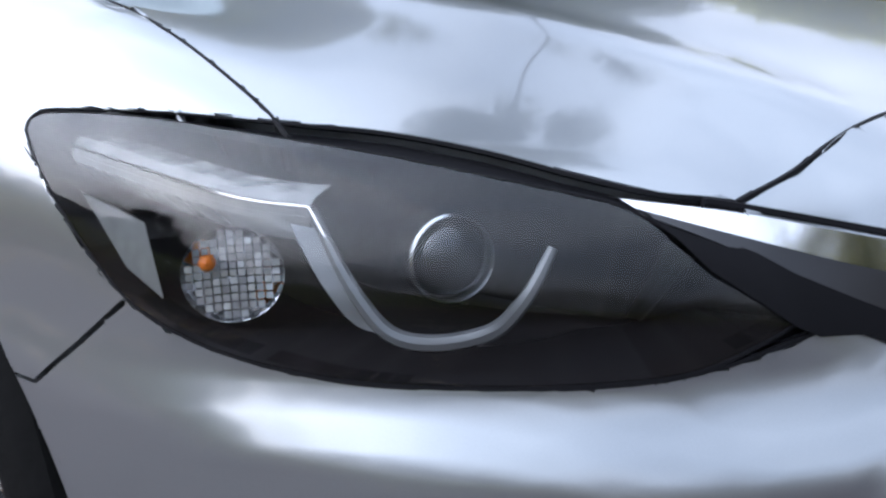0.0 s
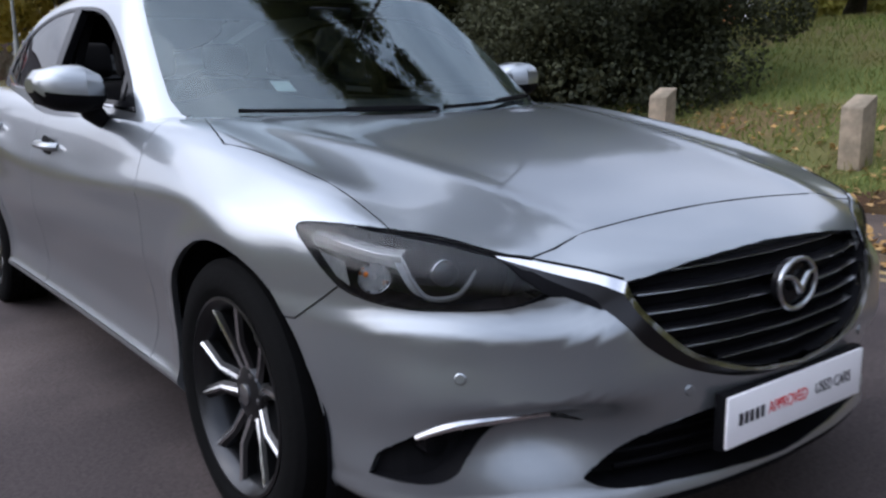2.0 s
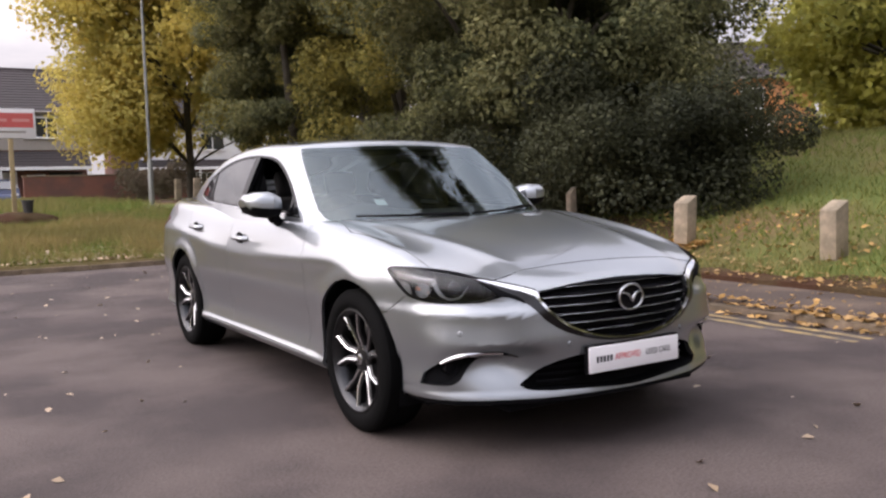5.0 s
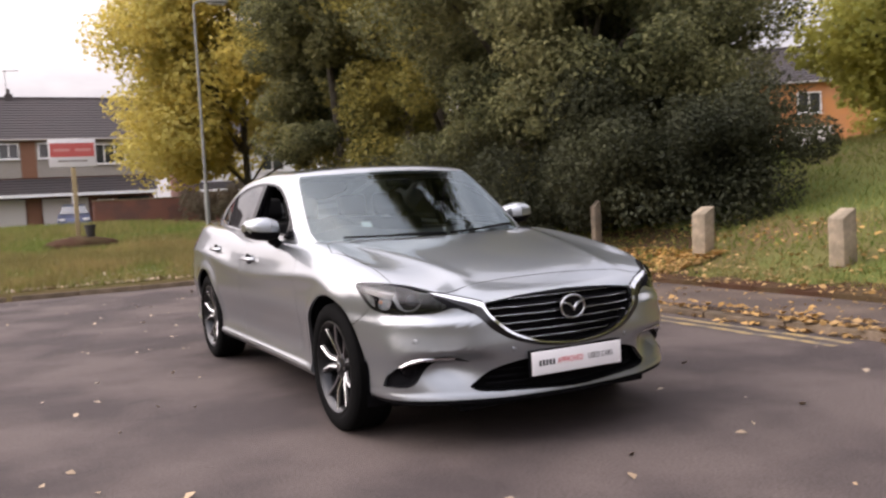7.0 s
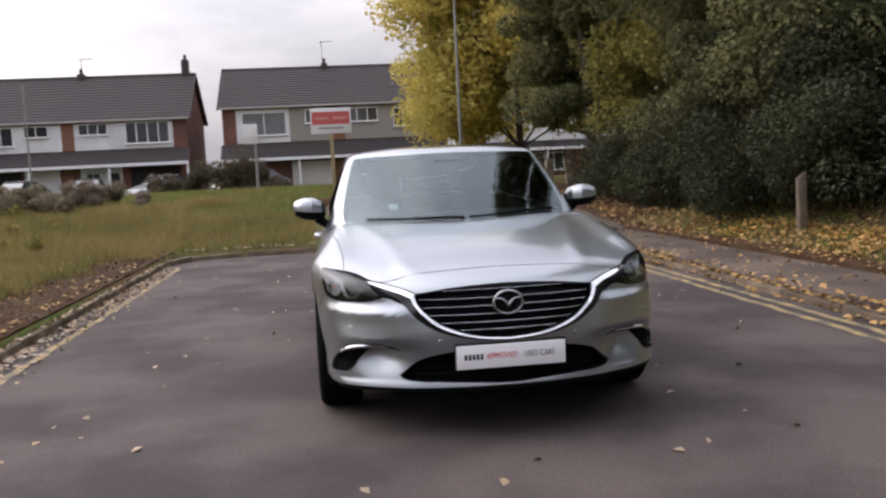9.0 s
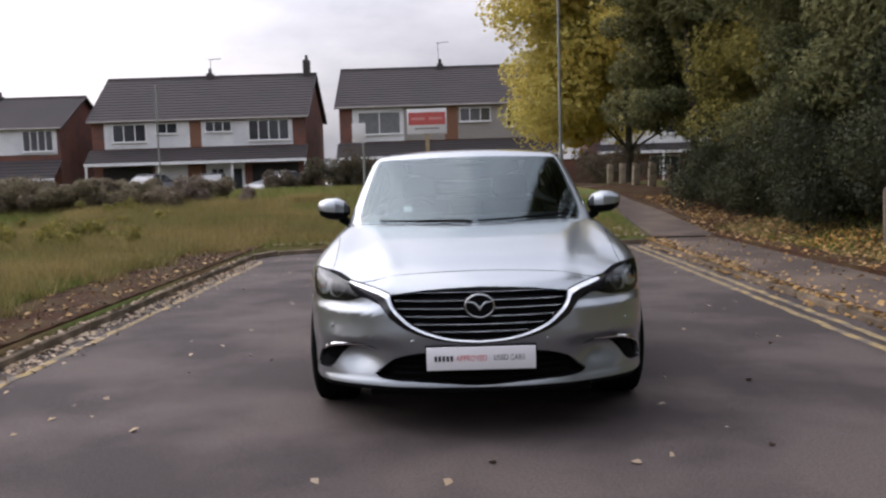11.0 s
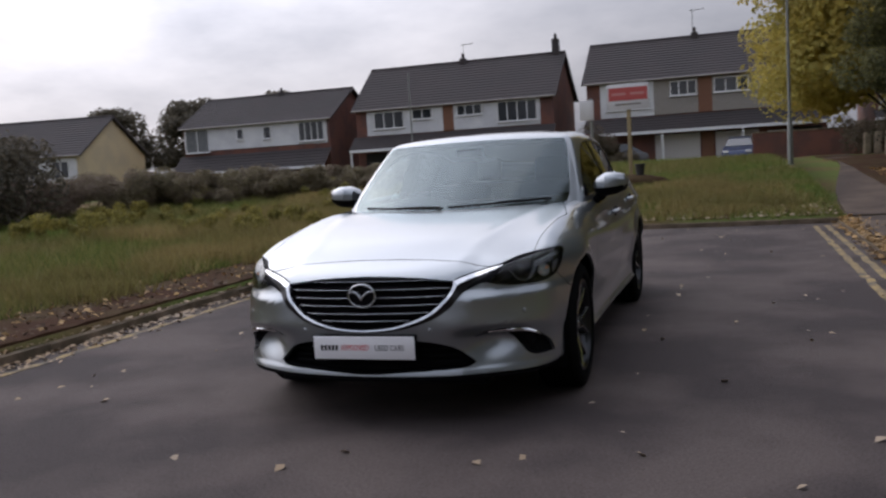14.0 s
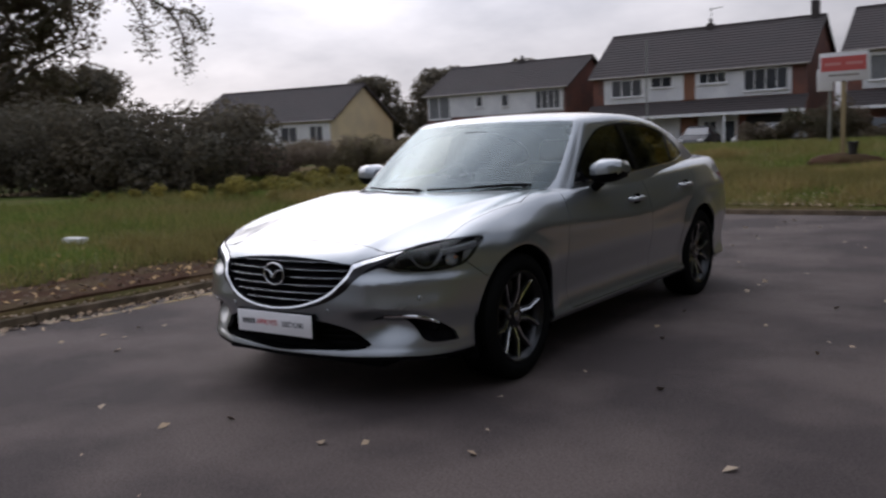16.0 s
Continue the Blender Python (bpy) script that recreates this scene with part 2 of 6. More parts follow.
def body(x, y, z):
    """Below nought inside the lower body."""
    x = np.abs(x)
    crest = step(0.45, 0.75, y) * (1 - step(1.35, 1.95, y))
    ridge = 0.43 + 0.16 * step(0.1, 1.5, y) + 0.06 * step(0.9, 1.6, y)
    fold = step(0.05, 0.35, y) * (1 - step(1.3, 1.9, y))
    top = DECK(y) - 0.045 * (x / 0.8) ** 2.2 * (1 - 0.55 * fold) + 0.005 * bell(x - ridge, 0.05) * fold
    top = top - 0.095 * fold * 0.022 * np.log1p(np.exp(np.clip((x - ridge) / 0.022, -30, 30)))
    top += 0.022 * crest * bell(x - 0.775, 0.085)
    side = WIDTH(y) + FLANK(z)
    arch = np.sqrt((y - 0.945) ** 2 + (z - 0.335) ** 2), np.sqrt((y - 3.775) ** 2 + (z - 0.335) ** 2)
    for r in arch:
        side = side + 0.016 * bell(r - 0.395, 0.06) * step(0.25, 0.4, z)
    side = side + 0.012 * bell(z - (0.80 - 0.05 * step(1.0, 2.6, y)), 0.045) * (1 - step(1.5, 3.0, y)) * step(0.7, 1.0, y)
    side = side + 0.012 * bell(z - (0.76 + 0.10 * step(2.6, 4.2, y)), 0.05) * step(2.3, 3.4, y)
    side = side - 0.020 * bell(z - 0.258, 0.035) * (1 - step(0.45, 1.1, y))
    low = 1 - step(0.3, 0.62, z)
    bow = BOW(x * (1 - 0.02 * low)) * (1 - 0.14 * low)
    bow = bow - 0.13 * (np.clip(z, 0.42, 0.605) - 0.525) * step(0.4, 0.54, x) * (1 - step(0.605, 0.66, z))
    bow = bow - 0.022 * (1 - step(0.605, 0.66, z)) * step(0.36, 0.54, x) * (0.35 + 0.65 * step(0.34, 0.5, z))
    bow = bow - LAMP_NOSE(z) * 0.8 * step(0.5, 0.64, x)
    bow = bow + 0.085 * step(0.262, 0.43, z) * (1 - step(0.425, 0.49, z)) * bell(x - 0.59, 0.13)
    bow = bow - 0.010 * bell(z - 0.462, 0.032) * bell(x - 0.63, 0.14)
    front = (NOSE(z) + bow - y) / np.sqrt(1 + (2.2 * np.clip(x - 0.3, 0, 0.6)) ** 2)
    rear = y - TAIL(z) + 0.35 * x ** 3
    f = smax((z - top) * 0.96, x - side, 0.10 - 0.05 * step(1.4, 2.0, y))
    f = smax(f, front, 0.055)
    return smax(f, rear, 0.08)


ROOF = curve([(1.8, 1.385), (2.0, 1.412), (2.2, 1.434), (2.45, 1.451), (2.75, 1.460), (3.1, 1.452), (3.4, 1.424), (3.7, 1.365), (4.0, 1.282),
              (4.3, 1.175), (4.6, 1.07)])
CABIN = curve([(1.3, 0.75), (1.7, 0.80), (2.2, 0.825), (2.8, 0.832), (3.4, 0.81), (3.9, 0.76), (4.4, 0.67), (4.7, 0.58)])


def screen_y(x, z):
    return 1.33 + (z - 0.972) / 0.575 + x * x * (0.57 - 0.62 * (z - 1.0))


def cabin(x, y, z):
    """Below nought inside the greenhouse."""
    x = np.abs(x)
    f = smax(z - ROOF(y) + 0.034 * (x / 0.62) ** 2.4, (screen_y(x, z) - y) * 0.5, 0.025)
    return smax(f, (x - CABIN(y) + 0.34 * (z - 0.97) + 0.16 * (z - 0.97) ** 2) * 0.9, 0.05)


# ---- mesh helpers ----
def part(name, bm, material, parent=None, label="", smooth=0.6):
    """Links a bmesh as one mesh object under a thing or a part."""
    me = bpy.data.meshes.new(name)
    bmesh.ops.recalc_face_normals(bm, faces=bm.faces)
    for f in bm.faces:
        f.smooth = smooth > 0
    if smooth > 0:
        for e in bm.edges:
            e.smooth = len(e.link_faces) != 2 or e.calc_face_angle(0) < smooth
    bm.to_mesh(me)
    bm.free()
    me.materials.append(material)
    ob = new(name, me)
    ob.parent = parent
    if label:
        ob["label"] = label
    return ob


def empty(name, m, label, category, group="", kind=""):
    ob = new(name)
    ob.empty_display_size = 0.2
    ob.matrix_basis = m
    return tagged(ob, label, category, group, kind)


def mesh(verts, faces):
    bm = bmesh.new()
    vs = [bm.verts.new(v) for v in verts]
    for f in faces:
        try:
            bm.faces.new([vs[i] for i in f])
        except ValueError:
            pass
    return bm


def box(bm, lo, hi, bevel=0.0, m=None, seg=2):
    """A box between two corners, with rounded edges."""
    made = bmesh.ops.create_cube(bm, size=1.0)["verts"]
    lo, hi = Vector(lo), Vector(hi)
    for v in made:
        v.co = Vector(a + (b - a) * (c + 0.5) for a, b, c in zip(lo, hi, v.co))
    if bevel:
        edges = list({e for v in made for e in v.link_edges})
        out = bmesh.ops.bevel(bm, geom=edges, offset=bevel, segments=seg, profile=0.5, affect="EDGES")
        made = list({v for f in out["faces"] for v in f.verts} | {v for v in made if v.is_valid})
    if m is not None:
        for v in made:
            v.co = m @ v.co
    return made


def boxed(lo, hi, bevel=0.0, m=None, seg=2):
    bm = bmesh.new()
    box(bm, lo, hi, bevel, m, seg)
    return bm


def lathe(bm, profile, seg=32, m=None, close=False):
    """Turns (radius, height) pairs round z."""
    m = m or Matrix()
    rings = []
    for r, h in profile:
        rings.append([bm.verts.new(m @ Vector((r * math.cos(a), r * math.sin(a), h))) for a in
                      (2 * math.pi * i / seg for i in range(seg))])
    pairs = list(zip(rings, rings[1:])) + ([(rings[-1], rings[0])] if close else [])
    for a, b in pairs:
        for i in range(seg):
            bm.faces.new((a[i], a[(i + 1) % seg], b[(i + 1) % seg], b[i]))
    if not close:
        for ring in (rings[0], rings[-1]):
            bm.faces.new(ring)
    return bm


def tube(bm, points, radius, seg=8, flat=1.0, closed=False, caps=True):
    """A round bar along points; radius may be one number or one for each point."""
    pts = [Vector(p) for p in points]
    n = len(pts)
    rad = [radius] * n if isinstance(radius, (int, float)) else list(radius)
    rings, up = [], None
    for i, p in enumerate(pts):
        a = pts[(i - 1) % n] if closed or i > 0 else p
        b = pts[(i + 1) % n] if closed or i < n - 1 else p
        d = (b - a).normalized()
        if up is None:
            up = Vector((0, 0, 1)) if abs(d.z) < 0.9 else Vector((1, 0, 0))
        side = d.cross(up).normalized()
        up = side.cross(d).normalized()
        rings.append([bm.verts.new(p + rad[i] * (math.cos(t) * side + flat * math.sin(t) * up)) for t in
                      (2 * math.pi * k / seg for k in range(seg))])
    for a, b in list(zip(rings, rings[1:])) + ([(rings[-1], rings[0])] if closed else []):
        for k in range(seg):
            bm.faces.new((a[k], a[(k + 1) % seg], b[(k + 1) % seg], b[k]))
    if caps and not closed:
        bm.faces.new(rings[0])
        bm.faces.new(rings[-1])
    return bm


def spline(points, n=6, closed=True):
    """A smooth line through points; a point given twice is a corner."""
    p = [Vector(q) for q in points]
    k = len(p)
    out = []
    for i in range(k if closed else k - 1):
        a, b, c, d = (p[(i + j) % k] if closed else p[min(max(i + j, 0), k - 1)] for j in (-1, 0, 1, 2))
        if (c - b).length < 1e-6:
            continue
        if (b - a).length < 1e-6:
            a = b - (c - b)
        if (d - c).length < 1e-6:
            d = c + (c - b)
        for j in range(n):
            t = j / n
            out.append(0.5 * (2 * b + (c - a) * t + (2 * a - 5 * b + 4 * c - d) * t * t + (3 * b - a - 3 * c + d) * t ** 3))
    if not closed:
        out.append(p[-1])
    return out


def inside(poly, q):
    hit, j = False, len(poly) - 1
    for i in range(len(poly)):
        a, b = poly[i], poly[j]
        if (a[1] > q[1]) != (b[1] > q[1]) and q[0] < (b[0] - a[0]) * (q[1] - a[1]) / (b[1] - a[1]) + a[0]:
            hit = not hit
        j = i
    return hit


FLAT = {"front": ((1, 0, 0), (0, 0, 1), (0, 1, 0)), "plan": ((1, 0, 0), (0, 1, 0), (0, 0, 1)), "side": ((0, 1, 0), (0, 0, 1), (1, 0, 0)),
        "slant": ((0.75, 0.66, 0), (0, 0, 1), (-0.66, 0.75, 0))}


def flat(co, view):
    a, b, _ = FLAT[view]
    return (co[0] * a[0] + co[1] * a[1] + co[2] * a[2], co[0] * b[0] + co[1] * b[1] + co[2] * b[2])


def score(bm, poly, view, where):
    """Cuts the faces of bm along an outline drawn in one view."""
    a, b, d = (Vector(v) for v in FLAT[view])
    xs, ys = [q[0] for q in poly], [q[1] for q in poly]

    def near(f, lo, hi):
        u = [flat(v.co, view) for v in f.verts]
        return (min(q[0] for q in u) <= hi[0] and max(q[0] for q in u) >= lo[0]
                and min(q[1] for q in u) <= hi[1] and max(q[1] for q in u) >= lo[1])
    pool = [f for f in bm.faces if where(f.calc_center_median()) and near(f, (min(xs), min(ys)), (max(xs), max(ys)))]
    for i, p in enumerate(poly):
        q = poly[(i + 1) % len(poly)]
        if (Vector(q) - Vector(p)).length < 1e-6:
            continue
        pool = [f for f in pool if f.is_valid]
        hit = [f for f in pool if near(f, (min(p[0], q[0]), min(p[1], q[1])), (max(p[0], q[0]), max(p[1], q[1])))]
        if not hit:
            continue
        e = (a * (q[0] - p[0]) + b * (q[1] - p[1])).normalized()
        geom = list({g for f in hit for g in (*f.verts, *f.edges, f)})
        co = a * p[0] + b * p[1]
        if view == "slant":
            co = a * p[0] / a.length_squared + b * p[1]
        out = bmesh.ops.bisect_plane(bm, geom=geom, dist=1e-5, plane_co=co, plane_no=e.cross(d))
        pool += [g for g in out["geom"] if isinstance(g, bmesh.types.BMFace) and g not in hit]


def slope(f, v, h=2e-4):
    """The outward way of a skin at many places."""
    x, y, z = v.T
    g = np.stack([f(x + h, y, z) - f(x - h, y, z), f(x, y + h, z) - f(x, y - h, z), f(x, y, z + h) - f(x, y, z - h)], 1)
    g[np.abs(v[:, 0]) < 1e-5, 0] = 0
    return g / np.maximum(np.linalg.norm(g, axis=1, keepdims=True), 1e-9)


def shell(f, ways, z0, rows, reach=3.2):
    """A grid on the skin f: rays from inside, one column for each way, evenly spread along each column."""
    lift = np.radians(np.linspace(0, 90, 500))
    cols = []
    for cx, cy, dx, dy in ways:
        d = np.stack([np.cos(lift) * dx, np.cos(lift) * dy, np.sin(lift)], 1)
        o = np.array([cx, cy, z0])
        lo, hi = np.zeros(len(lift)), np.full(len(lift), reach)
        for _ in range(40):
            mid = (lo + hi) / 2
            p = o + mid[:, None] * d
            out = f(p[:, 0], p[:, 1], p[:, 2]) > 0
            hi, lo = np.where(out, mid, hi), np.where(out, lo, mid)
        p = o + lo[:, None] * d
        s = np.concatenate([[0], np.cumsum(np.linalg.norm(np.diff(p, axis=0), axis=1))])
        q = np.linspace(0, s[-1], rows)
        cols.append(np.stack([np.interp(q, s, p[:, k]) for k in range(3)], 1))
    g = np.array(cols)
    n, m = g.shape[:2]
    bm = mesh(g.reshape(-1, 3).tolist(), [(i * m + j, (i + 1) * m + j, (i + 1) * m + j + 1, i * m + j + 1) for i in range(n - 1) for j in range(m - 1)])
    bmesh.ops.remove_doubles(bm, verts=bm.verts, dist=1e-4)
    return bm


def panels(bm, f, outlines, rest):
    """Scores all outlines and sorts the faces by the first outline that holds them. Returns name: (verts, faces)."""
    for _, view, poly, where in outlines:
        score(bm, poly, view, where)
    named = {}
    for face in bm.faces:
        c = face.calc_center_median()
        for name, view, poly, where in outlines:
            if where(c) and inside(poly, flat(c, view)):
                break
        else:
            name = rest(c)
        named.setdefault(name, []).append([v.co.copy() for v in face.verts])
    return named


def panel(name, faces, f, material, parent, label="", both=False, flip=False, gap=0.002, lip=0.018, drop=0.0):
    """One pressed panel: a skin with a gap round it and a turned-in edge. both: joined with its mirror image. flip: the mirror image."""
    if not faces:
        return None
    bm = bmesh.new()
    for co in faces:
        try:
            bm.faces.new([bm.verts.new(c) for c in co])
        except ValueError:
            pass
    bmesh.ops.remove_doubles(bm, verts=bm.verts, dist=2e-5)
    bm.verts.ensure_lookup_table()
    rim = [e for e in bm.edges if len(e.link_faces) == 1 and not (both and all(abs(v.co.x) < 1e-4 for v in e.verts))]
    chain = {}
    for e in rim:
        for v in e.verts:
            chain.setdefault(v, []).append(e.other_vert(v))
    for _ in range(2):
        moved = {}
        for v, near in chain.items():
            if len(near) == 2:
                a, b = (near[0].co - v.co), (near[1].co - v.co)
                if a.length > 1e-7 and b.length > 1e-7 and a.angle(b) > 2.8:
                    w = a.length + b.length
                    moved[v] = v.co + 0.5 * (a * (b.length / w) + b * (a.length / w))
        for v, co in moved.items():
            v.co = co
    pull = {}
    for e in rim:
        c = e.link_faces[0].calc_center_median()
        a, b = e.verts
        d = (b.co - a.co).normalized()
        w = c - a.co
        w = (w - d * w.dot(d)).normalized()
        for v in e.verts:
            pull[v] = pull.get(v, Vector()) + w
    if gap:
        for v, w in pull.items():
            if w.length > 0.2:
                v.co += w.normalized() * gap
    v = np.array([v.co for v in bm.verts])
    way = slope(f, v)
    if drop:
        for q, w in zip(bm.verts, way):
            q.co -= Vector(w) * drop
    way = {q: Vector(w) for q, w in zip(bm.verts, way)}
    if lip:
        turn = -1 if lip > 0 else 1
        outer, inner = {}, {}
        for q, w in pull.items():
            w = w.normalized() * turn if w.length > 1e-6 else way[q]
            outer[q], inner[q] = bm.verts.new(q.co), bm.verts.new(q.co - way[q] * lip)
            way[outer[q]] = way[inner[q]] = w
        for e in rim:
            a, b = e.verts
            bm.faces.new((outer[a], outer[b], inner[b], inner[a]))
    for face in bm.faces:
        face.smooth = True
    bm.verts.index_update()
    bm.normal_update()
    me = bpy.data.meshes.new(name)
    verts = [tuple(q.co) for q in bm.verts]
    way = [way[q] for q in bm.verts]
    polys = []
    for face in bm.faces:
        ids = [q.index for q in face.verts]
        mean = sum((way[i] for i in ids), Vector())
        if face.normal.dot(mean) < 0:
            ids.reverse()
        polys.append(ids)
    bm.free()
    norm = [tuple(w) for w in way]
    if both or flip:
        mv = [(-x, y, z) for x, y, z in verts]
        mp = [list(reversed(p)) for p in polys]
        mn = [(-x, y, z) for x, y, z in norm]
        if flip:
            verts, polys, norm = mv, mp, mn
        else:
            weld = {}
            for i, (x, y, z) in enumerate(verts):
                if abs(x) < 1e-4:
                    weld[i] = i
            k = len(verts)
            for i in range(len(mv)):
                if i not in weld:
                    weld[i] = k
                    k += 1
            verts = verts + [q for i, q in enumerate(mv) if weld[i] >= len(norm)]
            polys = polys + [[weld[i] for i in p] for p in mp]
            norm = norm + [q for i, q in enumerate(mn) if weld[i] >= len(mn)]
    me.from_pydata(verts, [], polys)
    me.update()
    for p in me.polygons:
        p.use_smooth = True
    me.normals_split_custom_set_from_vertices(norm)
    me.materials.append(material)
    ob = new(name, me)
    ob.parent = parent
    if label:
        ob["label"] = label
    return ob


# ---- the saloon ----
def ways(front_y, rear_y, n_front, n_side, n_rear, skew=1.0):
    out = []
    for i in range(n_front):
        a = math.pi / 2 * (i / n_front) ** skew
        out.append((0, front_y, math.sin(a), -math.cos(a) if i else -1.0))
    out += [(0, front_y + (rear_y - front_y) * i / n_side, 1, 0) for i in range(n_side)]
    for i in range(n_rear + 1):
        a = math.pi / 2 * i / n_rear
        out.append((0, rear_y, math.cos(a) if i < n_rear else 0.0, math.sin(a)))
    return out


def ring(cy, cz, r, n=40):
    return [(cy + r * math.cos(2 * math.pi * i / n), cz + r * math.sin(2 * math.pi * i / n)) for i in range(n)]


ARCH = 0.387
HEADLIGHT = spline([(1.079, 0.788), (1.060, 0.798), (0.988, 0.799), (0.936, 0.795), (0.862, 0.786), (0.803, 0.778), (0.745, 0.768), (0.690, 0.758), (0.665, 0.752), (0.646, 0.743),
                    (0.606, 0.723), (0.570, 0.691), (0.570, 0.691), (0.628, 0.667), (0.687, 0.660), (0.764, 0.657), (0.825, 0.657), (0.880, 0.661), (0.935, 0.671),
                    (0.978, 0.688), (1.027, 0.731), (1.066, 0.770)], 5)
SEAL = spline([(1.081, 0.788), (1.061, 0.800), (0.988, 0.802), (0.934, 0.800), (0.868, 0.794), (0.805, 0.788), (0.743, 0.778), (0.690, 0.766), (0.646, 0.757), (0.617, 0.753), (0.600, 0.750), (0.600, 0.750),
               (0.584, 0.722), (0.545, 0.688), (0.545, 0.688), (0.628, 0.6660), (0.687, 0.6590), (0.764, 0.6560), (0.825, 0.6560), (0.880, 0.6600), (0.935, 0.6700), (0.979, 0.6873), (1.028, 0.7304), (1.067, 0.770)], 5)
GRILLE = spline([(-0.1, 0.728), (0.0, 0.729), (0.2, 0.722), (0.35, 0.708), (0.43, 0.697), (0.43, 0.697), (0.425, 0.66), (0.39, 0.61), (0.32, 0.555),
                 (0.22, 0.515), (0.12, 0.493), (0.0, 0.484), (-0.1, 0.484)], 4)
INTAKE = spline([(-0.1, 0.425), (0.15, 0.426), (0.27, 0.424), (0.37, 0.405), (0.44, 0.374), (0.515, 0.310), (0.515, 0.310), (0.465, 0.288), (0.25, 0.277), (-0.1, 0.274)], 4)
VALANCE = [(-0.1, 0.18), (0.9, 0.18), (0.9, 0.252), (-0.1, 0.252)]
FOG = spline([(0.838, 0.315), (0.838, 0.315), (0.822, 0.372), (0.768, 0.432), (0.686, 0.456), (0.585, 0.452), (0.505, 0.424), (0.505, 0.424), (0.585, 0.436), (0.655, 0.424),
              (0.70, 0.385), (0.735, 0.335), (0.775, 0.315)], 4)
BONNET = spline([(-0.1, 0.281), (0.0, 0.281), (0.25, 0.272), (0.44, 0.258), (0.578, 0.249), (0.578, 0.249), (0.61, 0.245), (0.66, 0.28), (0.705, 0.33), (0.74, 0.385),
                 (0.775, 0.43), (0.758, 0.452), (0.758, 0.452), (0.7505, 0.51), (0.748, 0.61), (0.752, 0.70), (0.758, 0.80), (0.774, 1.0), (0.797, 1.15), (0.797, 1.15), (0.745, 1.36), (0.675, 1.565), (0.675, 1.565),
                 (0.52, 1.46), (0.35, 1.37), (0.18, 1.315), (0.0, 1.30), (-0.1, 1.30)], 4)
BUMPER = [(-0.2, 0.1), (0.75, 0.1), (0.75, 0.45), (0.70, 0.597), (0.63, 0.602), (0.517, 0.684), (0.45, 0.74), (0.36, 0.80), (0.33, 0.9), (-0.2, 0.9)]
FRONT_DOOR = spline([(1.56, 0.275), (1.56, 0.275), (1.50, 0.50), (1.51, 0.72), (1.575, 0.90), (1.64, 1.04), (1.64, 1.04), (2.775, 1.06), (2.775, 1.06), (2.775, 0.5), (2.775, 0.275), (2.775, 0.275)], 3)
REAR_DOOR = spline([(2.775, 0.275), (2.775, 0.275), (2.775, 0.5), (2.775, 1.06), (2.775, 1.06), (3.80, 1.10), (3.80, 1.10), (3.74, 0.93), (3.60, 0.79), (3.46, 0.72), (3.37, 0.55), (3.35, 0.275), (3.35, 0.275)], 3)
WELL = spline([(-0.1, 1.36), (0.0, 1.36), (0.35, 1.43), (0.60, 1.60), (0.74, 1.80), (0.76, 2.3), (0.765, 2.9), (0.74, 3.4), (0.66, 3.9), (0.5, 4.25), (0, 4.35), (-0.1, 4.35)], 3)
COWL = spline([(-0.1, 1.25), (0.2, 1.26), (0.5, 1.42), (0.674, 1.56), (0.70, 1.64), (0.60, 1.66), (0.3, 1.5), (-0.1, 1.42)], 3)
BOOT = [(-0.1, 4.30), (0.5, 4.22), (0.62, 4.30), (0.60, 4.6), (0.60, 5.0), (-0.1, 5.0)]
TAIL_LAMP = spline([(4.42, 0.93), (4.42, 0.93), (4.95, 0.97), (4.95, 0.97), (4.95, 0.83), (4.95, 0.83), (4.6, 0.84)], 4)


def anywhere(c):
    return True


def make_skin():
    bm = shell(body, ways(1.75, 3.9, 84, 62, 30), 0.228, 124)
    low = lambda c: c.y < 1.1 and c.z < 0.9
    out = [("arch", "side", ring(0.945, 0.335, ARCH), lambda c: c.x > 0.5 and c.y < 1.6),
           ("arch", "side", ring(3.775, 0.335, ARCH), lambda c: c.x > 0.5 and c.y > 2),
           ("headlight", "slant", HEADLIGHT, lambda c: c.y < 0.8 and c.x > 0.4 and c.z > 0.6),
           ("seal", "slant", SEAL, lambda c: c.y < 0.8 and c.x > 0.4 and c.z > 0.6),
           ("grille", "front", GRILLE, lambda c: c.y < 0.4),
           ("intake", "front", INTAKE, lambda c: c.y < 0.4),
           ("fog", "front", FOG, lambda c: c.y < 0.6),
           ("valance", "front", VALANCE, lambda c: c.y < 0.56),
           ("bonnet", "plan", BONNET, lambda c: c.z > 0.6 and c.y < 1.7),
           ("cowl", "plan", COWL, lambda c: c.z > 0.9),
           ("well", "plan", WELL, lambda c: c.z > 0.9),
           ("front_bumper", "side", BUMPER, lambda c: c.y < 1.0),
           ("front_door", "side", FRONT_DOOR, lambda c: c.x > 0.5),
           ("rear_door", "side", REAR_DOOR, lambda c: c.x > 0.5),
           ("tail_lamp", "side", TAIL_LAMP, lambda c: c.x > 0.3 and c.y > 4.3),
           ("boot_lid", "plan", BOOT, lambda c: c.z > 0.75)]

    def rest(c):
        if c.y < 1.62:
            return "front_wing"
        if c.y > 4.3 and c.z < 0.72:
            return "rear_bumper"
        if 1.4 < c.y < 3.45 and c.z < 0.3:
            return "sill"
        return "rear_wing"
    return panels(bm, body, out, rest)


